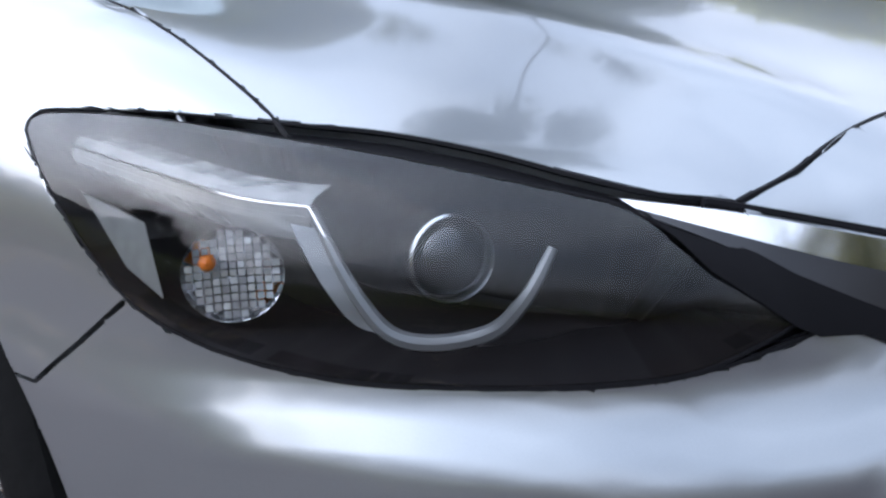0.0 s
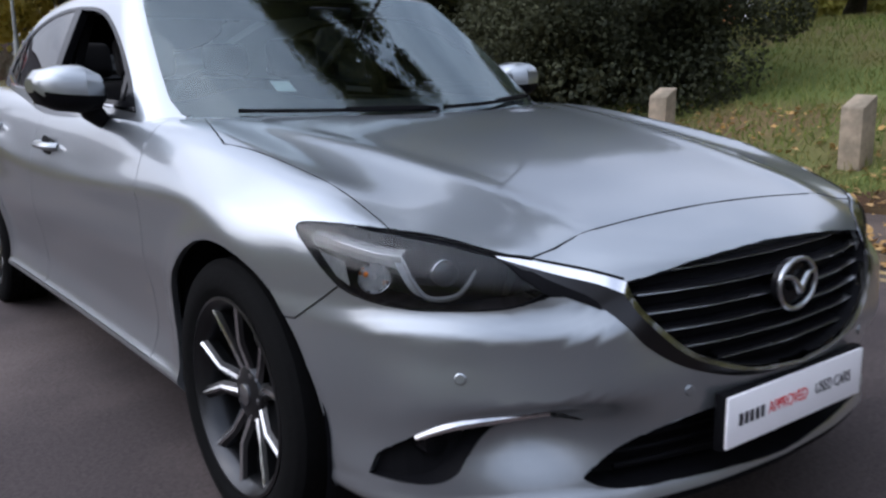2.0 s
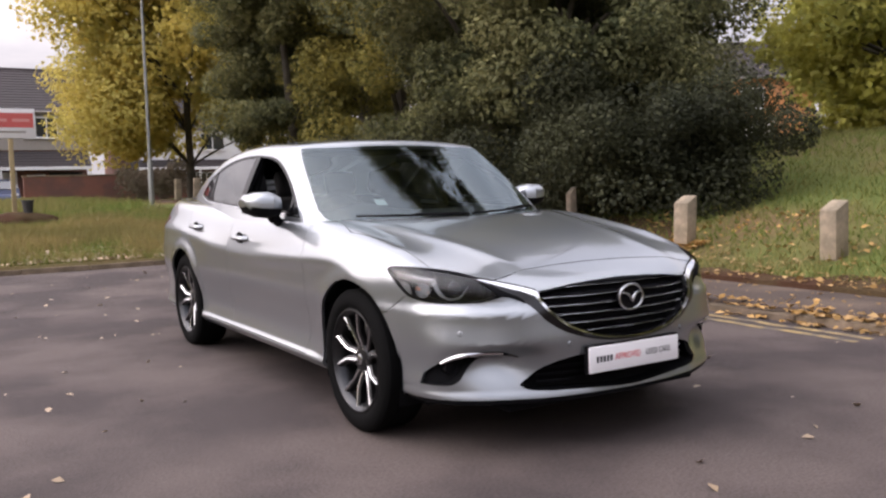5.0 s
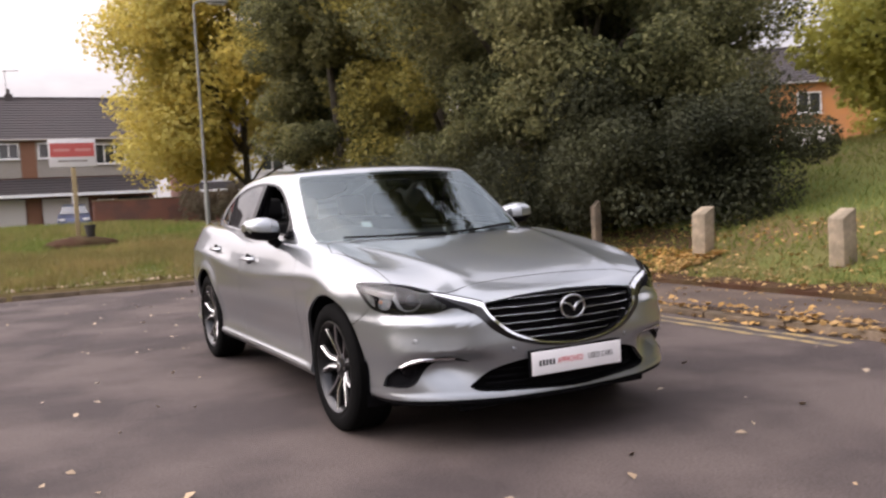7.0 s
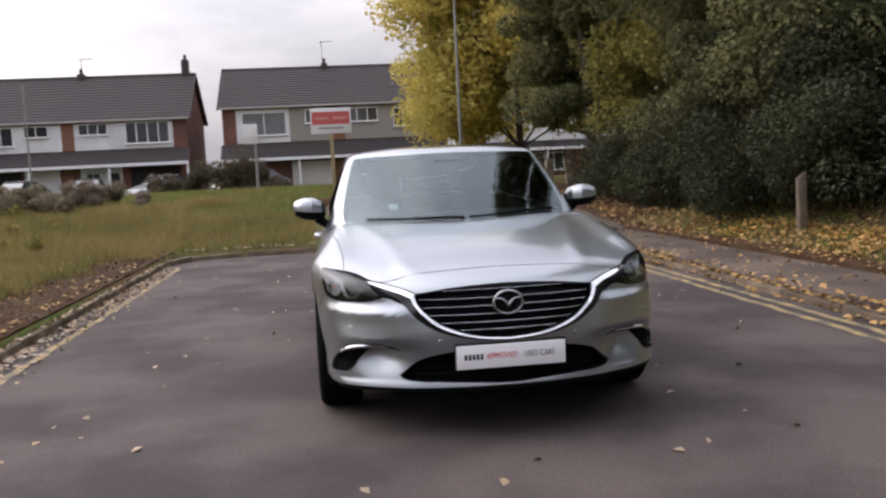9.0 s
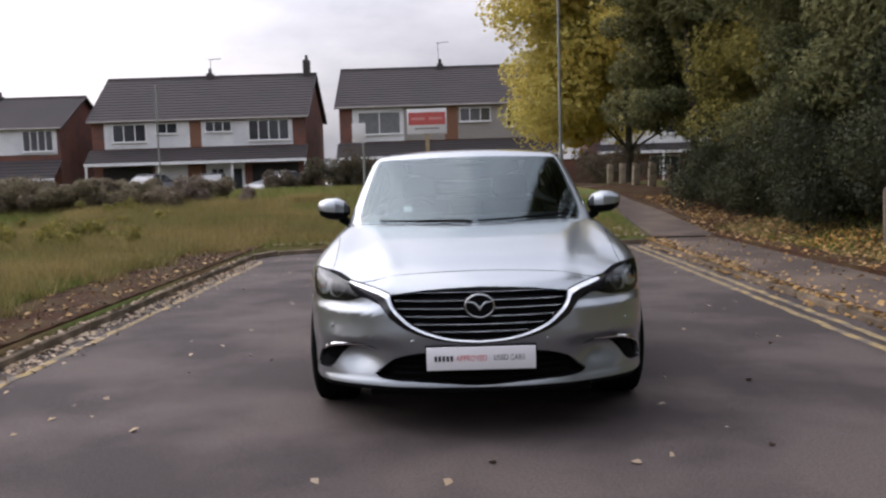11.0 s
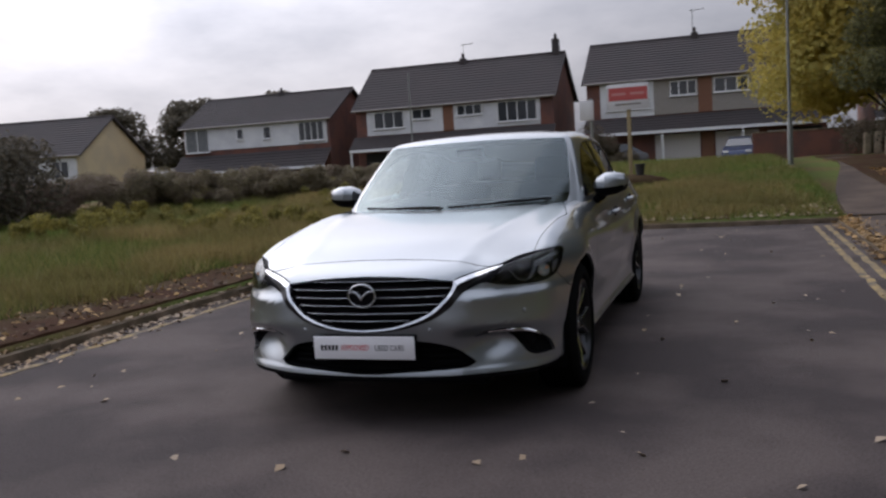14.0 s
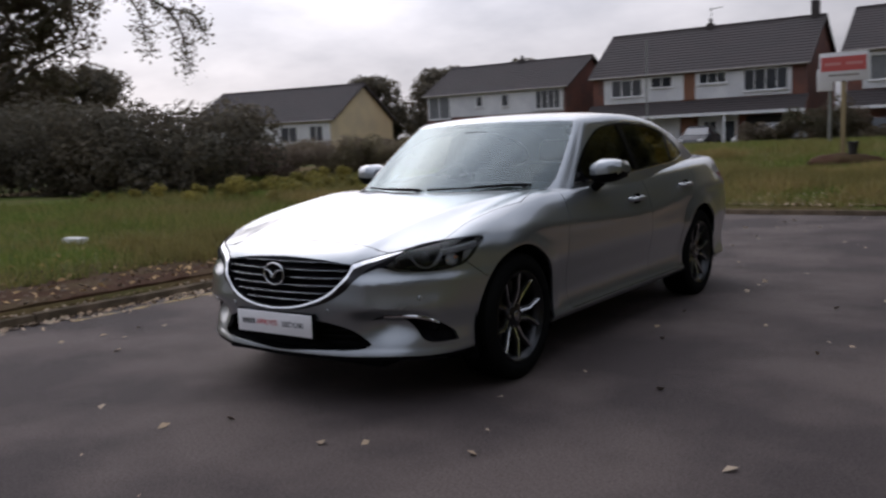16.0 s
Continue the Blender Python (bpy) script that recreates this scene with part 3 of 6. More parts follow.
SCREEN_EDGE = spline([(-0.1, 1.30), (0.0, 1.30), (0.25, 1.33), (0.50, 1.44), (0.69, 1.60), (0.72, 1.71), (0.72, 1.71), (0.695, 1.86), (0.645, 2.09), (0.618, 2.165), (0.618, 2.165),
                      (0.4, 2.10), (0.2, 2.07), (0.0, 2.06), (-0.1, 2.06)], 3)
BACKLIGHT = spline([(-0.1, 3.46), (0.0, 3.46), (0.3, 3.47), (0.52, 3.52), (0.52, 3.52), (0.50, 3.9), (0.46, 4.25), (0.46, 4.25), (0.2, 4.33), (-0.1, 4.34)], 3)
TRIM = spline([(1.79, 0.985), (1.79, 0.985), (1.91, 1.095), (2.07, 1.200), (2.27, 1.292), (2.46, 1.340), (2.75, 1.362), (3.05, 1.358), (3.35, 1.330), (3.62, 1.272), (3.80, 1.20), (3.885, 1.13),
               (3.885, 1.13), (3.86, 1.10), (3.6, 1.06), (2.8, 1.028), (2.2, 1.005)], 4)
FRONT_PANE = spline([(1.945, 1.018), (1.945, 1.018), (2.72, 1.043), (2.72, 1.043), (2.69, 1.349), (2.69, 1.349), (2.46, 1.327), (2.28, 1.279), (2.09, 1.190), (1.96, 1.105), (1.96, 1.105)], 3)
CORNER_PANE = [(1.83, 1.012), (1.92, 1.016), (1.925, 1.08)]
REAR_PANE = spline([(2.80, 1.046), (2.80, 1.046), (3.50, 1.072), (3.50, 1.072), (3.58, 1.262), (3.58, 1.262), (3.33, 1.318), (3.05, 1.345), (2.78, 1.350), (2.78, 1.350)], 3)
QUARTER_PANE = spline([(3.55, 1.076), (3.55, 1.076), (3.83, 1.108), (3.85, 1.135), (3.76, 1.20), (3.63, 1.25), (3.63, 1.25)], 3)


def make_cabin():
    bm = shell(cabin, ways(2.35, 3.4, 60, 40, 26), 0.93, 74)
    side = lambda c: c.x > 0.42
    out = [("windscreen", "plan", SCREEN_EDGE, lambda c: c.y < 2.3),
           ("rear_window", "plan", BACKLIGHT, lambda c: c.y > 3.2),
           ("front_pane", "side", FRONT_PANE, side), ("corner_pane", "side", CORNER_PANE, side), ("rear_pane", "side", REAR_PANE, side),
           ("quarter_pane", "side", QUARTER_PANE, side), ("window_trim", "side", TRIM, side)]
    return panels(bm, cabin, out, lambda c: "roof" if c.z > 0.935 else "base")


car = empty("saloon_car", pose(0, 0, 0), "silver metallic four-door saloon car parked on the asphalt road", "car")


def at_side(s):
    return Matrix.Diagonal((s, 1, 1, 1))


def turned(bm, s):
    """Mirrors a part built for the +x flank to the flank s."""
    if s < 0:
        for v in bm.verts:
            v.co.x = -v.co.x
        bmesh.ops.reverse_faces(bm, faces=bm.faces)
    return bm


skin, glass = make_skin(), make_cabin()
panel("bonnet", skin["bonnet"], body, PAINT, car, both=True, gap=0.003)
panel("front_bumper", skin["front_bumper"], body, PAINT, car, both=True, gap=0.0025)
panel("front_valance", skin["valance"], body, BLACK, car, "black plastic lower edge of the bumper", both=True, gap=0, drop=0.012)
panel("cowl_panel", skin["cowl"], body, BLACK, car, "black plastic scuttle panel", both=True, drop=0.012, gap=0)
panel("boot_lid", skin["boot_lid"], body, PAINT, car, both=True)
panel("rear_bumper", skin["rear_bumper"], body, PAINT, car, both=True)
panel("roof", glass["roof"], cabin, PAINT, car, both=True, gap=0.0005, lip=0.02)
windscreen = panel("windscreen", glass["windscreen"], cabin, SCREEN, car, "clear laminated windscreen", both=True, gap=0.001, lip=0)
rear_window = panel("rear_window", glass["rear_window"], cabin, SIDE_GLASS, car, "dark rear window", both=True, gap=0.001, lip=0)
for s in (1, -1):
    f = s < 0
    panel("front_wing", skin["front_wing"], body, PAINT, car, flip=f)
    panel("rear_wing", skin["rear_wing"], body, PAINT, car, flip=f)
    panel("sill", skin["sill"], body, PAINT, car, flip=f)
    panel("headlight_seal", skin["seal"], body, BLACK, car, "black strip drawing the dark of a panel gap", flip=f, gap=0, drop=0.008)
    panel("tail_lamp", skin["tail_lamp"], body, RED_LENS, car, "red tail lamp lens", flip=f)
    panel("window_trim", glass["window_trim"], cabin, GLOSS_BLACK, car, "gloss black window surround", flip=f, gap=0, lip=0.03)
    doors = [panel(n, skin[n], body, PAINT, car, flip=f) for n in ("front_door", "rear_door")]
    for n, label in (("front_pane", "raised door glass"), ("corner_pane", ""), ("rear_pane", "tinted rear door glass"), ("quarter_pane", "")):
        if n == "front_pane" and s < 0:
            continue                    # this window is wound down
        ob = panel("window_pane", glass[n], cabin, SIDE_GLASS if n != "corner_pane" else GLOSS_BLACK, car, label, flip=f, gap=0.0, lip=0, drop=0.004)
        ob.visible_shadow = False
    # belt chrome
    pts = []
    for y in np.linspace(1.81, 3.86, 26):
        z = float(np.interp(y, [1.66, 2.2, 2.8, 3.6, 3.86], [0.992, 1.006, 1.03, 1.062, 1.1]))
        x = float(CABIN(y)) - 0.34 * (z - 0.97) - 0.16 * (z - 0.97) ** 2 + 0.001
        pts.append((x, y, z))
    part("belt_strip", turned(tube(bmesh.new(), pts, 0.0055, 6), s), CHROME, car, "thin chrome belt strip")
    # pull handles
    for door, y0 in zip(doors, (2.56, 3.50)):
        z = 0.845 if y0 < 3 else 0.885
        x = float(WIDTH(y0) + FLANK(z))
        bm = tube(bmesh.new(), spline([(x - 0.004, y0 - 0.115, z), (x + 0.028, y0 - 0.08, z + 0.002), (x + 0.033, y0, z + 0.003), (x + 0.028, y0 + 0.08, z + 0.002), (x - 0.004, y0 + 0.115, z)], 4, False), 0.015, 8, 1.0)
        part("handle", turned(bm, s), PAINT, door)
        bm = bmesh.new()
        lathe(bm, [(0.0, -0.004), (0.04, -0.004), (0.045, 0.003), (0.0, 0.004)], 20, Matrix.Translation((x + 0.006, y0, z - 0.002)) @ Euler((0, radians(90), 0)).to_matrix().to_4x4() @ Matrix.Diagonal((0.9, 1.5, 1, 1)))
        part("handle_cup", turned(bm, s), BLACK, door)
for ob in (windscreen, rear_window):
    ob.visible_shadow = False


# dark inner shell behind the gaps, and the floor pan
def make_liner():
    names = ("bonnet", "front_bumper", "front_wing", "rear_wing", "sill", "front_door", "rear_door", "boot_lid", "rear_bumper", "seal", "tail_lamp")
    faces = [f for n in names for f in skin[n]]
    return panel("inner_shell", faces, body, BLACK, car, "matt black inner body shell", both=True, gap=0, lip=0, drop=0.021)


make_liner()
part("floor_pan", boxed((-0.74, 0.55, 0.17), (0.74, 4.55, 0.23), 0.02), BLACK, car)
part("undertray", boxed((-0.55, 0.2, 0.185), (0.55, 0.6, 0.22), 0.015), BLACK, car)


# ---- wheels ----
def make_wheel(cx, cy, s):
    """An alloy wheel with a low tyre; its face looks along s."""
    m = Matrix.Translation((cx, cy, 0.337)) @ Euler((0, radians(90 * s), 0)).to_matrix().to_4x4()
    bm = bmesh.new()
    lathe(bm, [(0.225, -0.1), (0.236, -0.105), (0.24, -0.095), (0.226, -0.06), (0.222, 0.06), (0.232, 0.085), (0.243, 0.098), (0.246, 0.106), (0.238, 0.108), (0.226, 0.098),
               (0.21, 0.075), (0.205, 0.0), (0.21, -0.09)], 56, m, close=True)
    wheel = part("wheel", bm, GUN, car, "dark gunmetal alloy wheel with machined spokes")
    bm = bmesh.new()
    lathe(bm, [(0.236, -0.092), (0.262, -0.112), (0.300, -0.115), (0.325, -0.104), (0.3355, -0.09), (0.337, -0.062), (0.331, -0.058), (0.331, -0.052), (0.337, -0.048), (0.337, -0.02), (0.331, -0.016), (0.331, -0.01), (0.337, -0.006), (0.337, 0.024), (0.331, 0.028), (0.331, 0.034), (0.337, 0.038), (0.3355, 0.09), (0.325, 0.104), (0.318, 0.108), (0.300, 0.115),
               (0.275, 0.1165), (0.262, 0.112), (0.236, 0.095)], 64, m, close=True)
    part("tyre", bm, RUBBER, wheel, "black low-profile rubber tyre")
    bm = bmesh.new()
    lathe(bm, [(0.06, 0.005), (0.165, 0.005), (0.168, 0.0), (0.168, -0.02), (0.06, -0.02)], 40, m, close=True)
    part("brake_disc", bm, IRON, wheel)
    bm = bmesh.new()
    box(bm, (-0.07, 0.09, -0.05), (0.07, 0.185, 0.03), 0.015, m @ pose(0, 0, 0, 0, 0, 70 * s))
    part("brake_caliper", bm, IRON, wheel)
    bm = bmesh.new()
    lathe(bm, [(0.0, 0.03), (0.07, 0.03), (0.074, 0.05), (0.066, 0.066), (0.036, 0.074), (0.0, 0.075)], 32, m)
    part("hub", bm, GUN, wheel)
    bm = bmesh.new()
    lathe(bm, [(0.0, 0.074), (0.027, 0.074), (0.027, 0.079), (0.02, 0.082), (0.0, 0.083)], 24, m)
    part("hub_cap", bm, SATIN, wheel)
    for i in range(5):
        a = math.pi * 2 * i / 5 + 0.25
        for fork in (-1, 1):
            bm, bf = bmesh.new(), bmesh.new()
            p0 = Vector((0.05, 0.016 * fork, 0.058))
            p1 = Vector((0.13, 0.026 * fork, 0.078))
            p2 = Vector((0.224, 0.075 * fork, 0.092))
            for tgt, w, lo, hi in ((bm, 1.0, -0.03, 0.0), (bf, 0.42, 0.0004, 0.0028)):
                rows = []
                for p, h in ((p0, 0.022), (p1, 0.017), (p2, 0.019)):
                    t = Vector((0, 1, 0))
                    rows.append([tgt.verts.new(m @ (Matrix.Rotation(a, 4, "Z") @ (p + t * h * w * e + Vector((0, 0, z + (0 if abs(e) < 0.9 or z < -0.01 else -0.005 * (w > 0.9)))))))
                                 for e, z in ((-1, lo), (-1, hi), (0, hi + 0.004), (1, hi), (1, lo))])
                for ra, rb in zip(rows, rows[1:]):
                    for k in range(5):
                        tgt.faces.new((ra[k], ra[(k + 1) % 5], rb[(k + 1) % 5], rb[k]))
                tgt.faces.new(rows[0])
                tgt.faces.new(rows[-1])
            spoke = part("spoke", bm, GUN, wheel)
            part("spoke_face", bf, CUT, wheel, "bright machined spoke face")
    for i in range(5):
        a = math.pi * 2 * (i + 0.5) / 5 + 0.25
        bm = bmesh.new()
        lathe(bm, [(0.0, 0.05), (0.011, 0.05), (0.010, 0.069), (0.0, 0.071)], 6, m @ Matrix.Translation((0.053 * math.cos(a), 0.053 * math.sin(a), 0)))
        part("wheel_nut", bm, SATIN, wheel)
    return wheel


for s in (-1, 1):
    for cy in (0.945, 3.775):
        make_wheel(s * 0.795, cy, s)
        # arch liner
        bm = bmesh.new()
        n = 28
        rows = [[bm.verts.new((s * x, cy + r * math.cos(t), 0.335 + r * math.sin(t))) for t in (math.pi * (-0.12 + 1.24 * k / (n - 1)) for k in range(n))]
                for x, r in ((0.872, ARCH + 0.012), (0.86, ARCH + 0.014), (0.55, ARCH + 0.014), (0.5, 0.2))]
        for a, b in zip(rows, rows[1:]):
            for k in range(n - 1):
                bm.faces.new((a[k], a[k + 1], b[k + 1], b[k]))
        part("arch_liner", bm, BLACK, car)


# ---- grille, intake, badge, plate ----
def nose_y(x, z):
    """The place of the nose's skin at (x, z)."""
    lo, hi = -0.2, 1.2
    for _ in range(40):
        mid = (lo + hi) / 2
        if body(np.array(x), np.array(mid), np.array(z)) > 0:
            lo = mid
        else:
            hi = mid
    return hi


def recess(name, key, depth, material, label="", sides=(1, -1)):
    """A dark tray behind an opening of the nose."""
    bm = bmesh.new()
    for co in skin[key]:
        for sx in sides:
            bm.faces.new([bm.verts.new((sx * c.x, c.y, c.z)) for c in co])
    bmesh.ops.remove_doubles(bm, verts=bm.verts, dist=2e-5)
    rim = [e for e in bm.edges if len(e.link_faces) == 1]
    skin_v = list(bm.verts)
    low = {v: bm.verts.new(v.co) for v in {q for e in rim for q in e.verts}}
    for e in rim:
        a, b = e.verts
        bm.faces.new((a, b, low[b], low[a]))
    for v in skin_v:
        v.co.y += depth
    return part(name, bm, material, car, label, 0)


recess("grille_tray", "grille", 0.055, BLACK)
recess("intake_tray", "intake", 0.09, BLACK)
for s in (1, -1):
    recess("fog_tray", "fog", 0.05, BLACK, "", (s,))

for i, z in enumerate((0.705, 0.668, 0.631, 0.594, 0.557, 0.522)):
    half = float(np.interp(z, [0.484, 0.493, 0.515, 0.555, 0.61, 0.66, 0.70, 0.729], [0.02, 0.12, 0.22, 0.32, 0.39, 0.42, 0.41, 0.1])) - 0.004
    bm = bmesh.new()
    rows = []
    for x in np.linspace(-half, half, 25):
        y = nose_y(x, z) + 0.016
        rows.append([bm.verts.new((x, y + dy, z + dz)) for dy, dz in ((0, 0.0), (0.004, 0.0055), (0.03, 0.012), (0.03, 0.0), (0.004, -0.004))])
    for a, b in zip(rows, rows[1:]):
        for k in range(5):
            bm.faces.new((a[k], a[(k + 1) % 5], b[(k + 1) % 5], b[k]))
    slat = part("grille_slat", bm, GLOSS_BLACK, car, "gloss black grille slat")
    bm = tube(bmesh.new(), [(x, nose_y(x, z) + 0.0155, z + 0.001) for x in np.linspace(-half + 0.005, half - 0.005, 25)], 0.0015, 6)
    part("slat_edge", bm, SATIN, slat, "thin satin metal slat edge")
for z in (0.40, 0.37, 0.34, 0.31):
    bm = tube(bmesh.new(), [(x, nose_y(x, z) + 0.05, z) for x in np.linspace(-0.43, 0.43, 19)], 0.006, 6)
    part("intake_bar", bm, BLACK, car)

# the bright wing round the grille, running out to the lamps: inner edge, crest, outer edge
WING = [(0, 0.484, 0, 0.477, 0, 0.467), (0.12, 0.492, 0.122, 0.485, 0.125, 0.474), (0.22, 0.514, 0.225, 0.506, 0.232, 0.492), (0.32, 0.554, 0.328, 0.545, 0.342, 0.528),
        (0.388, 0.609, 0.398, 0.600, 0.420, 0.578), (0.418, 0.645, 0.430, 0.637, 0.455, 0.616), (0.431, 0.675, 0.443, 0.662, 0.478, 0.643), (0.434, 0.700, 0.452, 0.681, 0.498, 0.660),
        (0.434, 0.700, 0.452, 0.681, 0.498, 0.660), (0.482, 0.717, 0.494, 0.701, 0.516, 0.674), (0.533, 0.731, 0.546, 0.717, 0.552, 0.692), (0.589, 0.746, 0.597, 0.735, 0.598, 0.724),
        (0.642, 0.756, 0.640, 0.7515, 0.640, 0.749)]
half = spline(WING, 5, False)
full = [(-q[0], q[1], -q[2], q[3], -q[4], q[5]) for q in reversed(half[1:])] + [tuple(q) for q in half]
rows = []
for xi, zi, xc, zc, xo, zo in full:
    arm = float(step(0.40, 0.46, abs(xc)))
    thin = float(1 - 0.75 * step(0.5, 0.63, abs(xi)))
    rows.append([(x, nose_y(x, z) - out, z) for x, z, out in
                 ((xi, zi, -0.014), (xi, zi, 0.011 - 0.009 * arm), (xc, zc, 0.015 * (1 - arm) + 0.009 * arm * thin), (xo, zo, 0.002), (xo, zo, -0.012))])
wing = None
# the flank's dark reflection of the road is painted by a darker metal
for name, cols, mat, label in (("grille_wing", (0, 1, 2), CHROME, "chrome wing along the grille's edge"), ("wing_flank", (2, 3, 4), DULL, "wing flank with the dark ground reflection put into its colour")):
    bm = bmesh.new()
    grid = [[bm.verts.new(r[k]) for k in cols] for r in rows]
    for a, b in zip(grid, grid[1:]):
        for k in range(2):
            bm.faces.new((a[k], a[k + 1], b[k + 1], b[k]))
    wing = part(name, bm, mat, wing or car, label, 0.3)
for s in (1, -1):
    # dark gap over the wing's arm
    pts = [(s * x, nose_y(x, z) + 0.001, z) for x, z in ((q[0], q[1]) for q in spline([(0.600, 0.751), (0.589, 0.749), (0.533, 0.7345), (0.482, 0.7205), (0.434, 0.7035)], 5, False))]
    part("wing_gap", tube(bmesh.new(), pts, 0.0032, 6), BLACK, car, "dark gap between nose panel and wing")
    # dark infill between the wing's arm and the lamp
    bm = bmesh.new()
    rows = []
    for x0, z0, x1, z1 in ((0.498, 0.668, 0.492, 0.652), (0.516, 0.682, 0.516, 0.664), (0.552, 0.700, 0.552, 0.680), (0.582, 0.716, 0.578, 0.682), (0.598, 0.728, 0.592, 0.690), (0.640, 0.752, 0.628, 0.722)):
        rows.append([bm.verts.new((s * (x0 + (x1 - x0) * t), nose_y(x0 + (x1 - x0) * t, z0 + (z1 - z0) * t) - 0.0035, z0 + (z1 - z0) * t)) for t in (0, 0.5, 1)])
    for a, b in zip(rows, rows[1:]):
        for k in range(2):
            bm.faces.new((a[k], a[k + 1], b[k + 1], b[k]))
    part("lamp_infill", bm, BLACK, car, "black infill beside the headlight")

# oval emblem
bm = bmesh.new()
n = 48
by = nose_y(0, 0.65) - 0.012
ring_pts = [(0.068 * math.cos(t), by, 0.647 + 0.054 * math.sin(t)) for t in (2 * math.pi * k / n for k in range(n))]
emblem = part("emblem", tube(bm, ring_pts, 0.0056, 10, closed=True), SATIN, car, "chrome oval emblem with a winged shape")
bm = bmesh.new()
tube(bm, spline([(-0.060, by - 0.002, 0.668), (-0.03, by - 0.004, 0.664), (-0.008, by - 0.006, 0.645), (0, by - 0.006, 0.632), (0.008, by - 0.006, 0.645), (0.03, by - 0.004, 0.664), (0.060, by - 0.002, 0.668)], 5, False),
     [0.004 + 0.004 * math.sin(math.pi * k / 30) for k in range(31)], 8)
part("emblem_wings", bm, SATIN, emblem)
bm = bmesh.new()
lathe(bm, [(0.0, 0.0), (1.0, 0.0), (1.0, 0.012), (0.0, 0.014)], 40, Matrix.Translation((0, by + 0.02, 0.647)) @ Euler((radians(90), 0, 0)).to_matrix().to_4x4() @ Matrix.Diagonal((0.068, 0.054, 1, 1)))
part("emblem_back", bm, GLOSS_BLACK, emblem)


def letters(text, size, m, material, parent, name="lettering"):
    cu = bpy.data.curves.new(name, "FONT")
    cu.body, cu.size, cu.align_x, cu.align_y, cu.extrude = text, size, "LEFT", "CENTER", 0.0006
    tmp = bpy.data.objects.new(name, cu)
    scene.collection.objects.link(tmp)
    bpy.context.view_layer.update()
    me = bpy.data.meshes.new_from_object(tmp.evaluated_get(bpy.context.evaluated_depsgraph_get()))
    bpy.data.objects.remove(tmp)
    bpy.data.curves.remove(cu)
    me.transform(m)
    me.materials.clear()
    me.materials.append(material)
    ob = new(name, me)
    ob.parent = parent
    return ob


py = 0.016
plate = part("number_plate", boxed((-0.26, py, 0.345), (0.26, py + 0.008, 0.456), 0.003), PLATE, car, "white dealer show plate with red and black lettering")
part("plate_base", boxed((-0.266, py + 0.008, 0.339), (0.266, py + 0.03, 0.462), 0.004), BLACK, plate)
for k in range(5):
    part("brand_bar", boxed((-0.222 + 0.019 * k, py - 0.001, 0.388), (-0.209 + 0.019 * k, py + 0.001, 0.414)), INK, plate, smooth=0)
up = Euler((radians(90), 0, 0)).to_matrix().to_4x4()
letters("APPROVED", 0.038, Matrix.Translation((-0.118, py - 0.0008, 0.4005)) @ up @ Matrix.Diagonal((0.78, 1, 1, 1)), RED_INK, plate)
letters("USED CARS", 0.038, Matrix.Translation((0.060, py - 0.0008, 0.4005)) @ up @ Matrix.Diagonal((0.76, 1, 1, 1)), INK, plate)

# parking sensors and washer cover, fog brow strips
for s in (1, -1):
    for x, z in ((0.325, 0.476), (0.737, 0.535)):
        bm = bmesh.new()
        y = nose_y(x, z)
        d = Vector(slope(body, np.array([[x, y, z]]))[0])
        lathe(bm, [(0.0, -0.004), (0.0115, -0.004), (0.0115, 0.002), (0.009, 0.004), (0.0, 0.004)], 16, Matrix.Translation((x, y, z)) @ d.to_track_quat("Z", "Y").to_matrix().to_4x4())
        part("parking_sensor", turned(bm, s), PAINT, car)
    pts = [(x, nose_y(x, z) + 0.004, z) for x, z in ((p[0], p[1]) for p in spline([(0.79, 0.408), (0.765, 0.426), (0.72, 0.443), (0.66, 0.450), (0.60, 0.447), (0.565, 0.443)], 3, False))]
    bm = tube(bmesh.new(), pts, [0.005 + 0.008 * math.sin(math.pi * (k + 1) / (len(pts) + 1)) for k in range(len(pts))], 8)
    part("fog_strip", turned(bm, s), CHROME, car, "bright chrome strip over the fog lamp recess")
    bm = bmesh.new()
    lathe(bm, [(0.0, 0.0), (0.026, 0.0), (0.03, -0.02), (0.03, -0.04), (0.0, -0.04)], 20, Matrix.Translation((0.745, nose_y(0.745, 0.385) + 0.035, 0.385)) @ Euler((radians(90), 0, 0)).to_matrix().to_4x4())
    part("fog_lamp", turned(bm, s), GLOSS_BLACK, car)


# ---- headlights ----
def deep(p, d):
    return Vector((p[0] - 0.585 * d, p[1] + 0.758 * d, p[2] - 0.284 * d))


def ribbon(bm, edge_a, edge_b):
    va, vb = [bm.verts.new(p) for p in edge_a], [bm.verts.new(p) for p in edge_b]
    for k in range(len(va) - 1):
        bm.faces.new((va[k], va[k + 1], vb[k + 1], vb[k]))
    return bm


def facing(at, way):
    return Matrix.Translation(at) @ Vector(way).to_track_quat("Z", "Y").to_matrix().to_4x4()


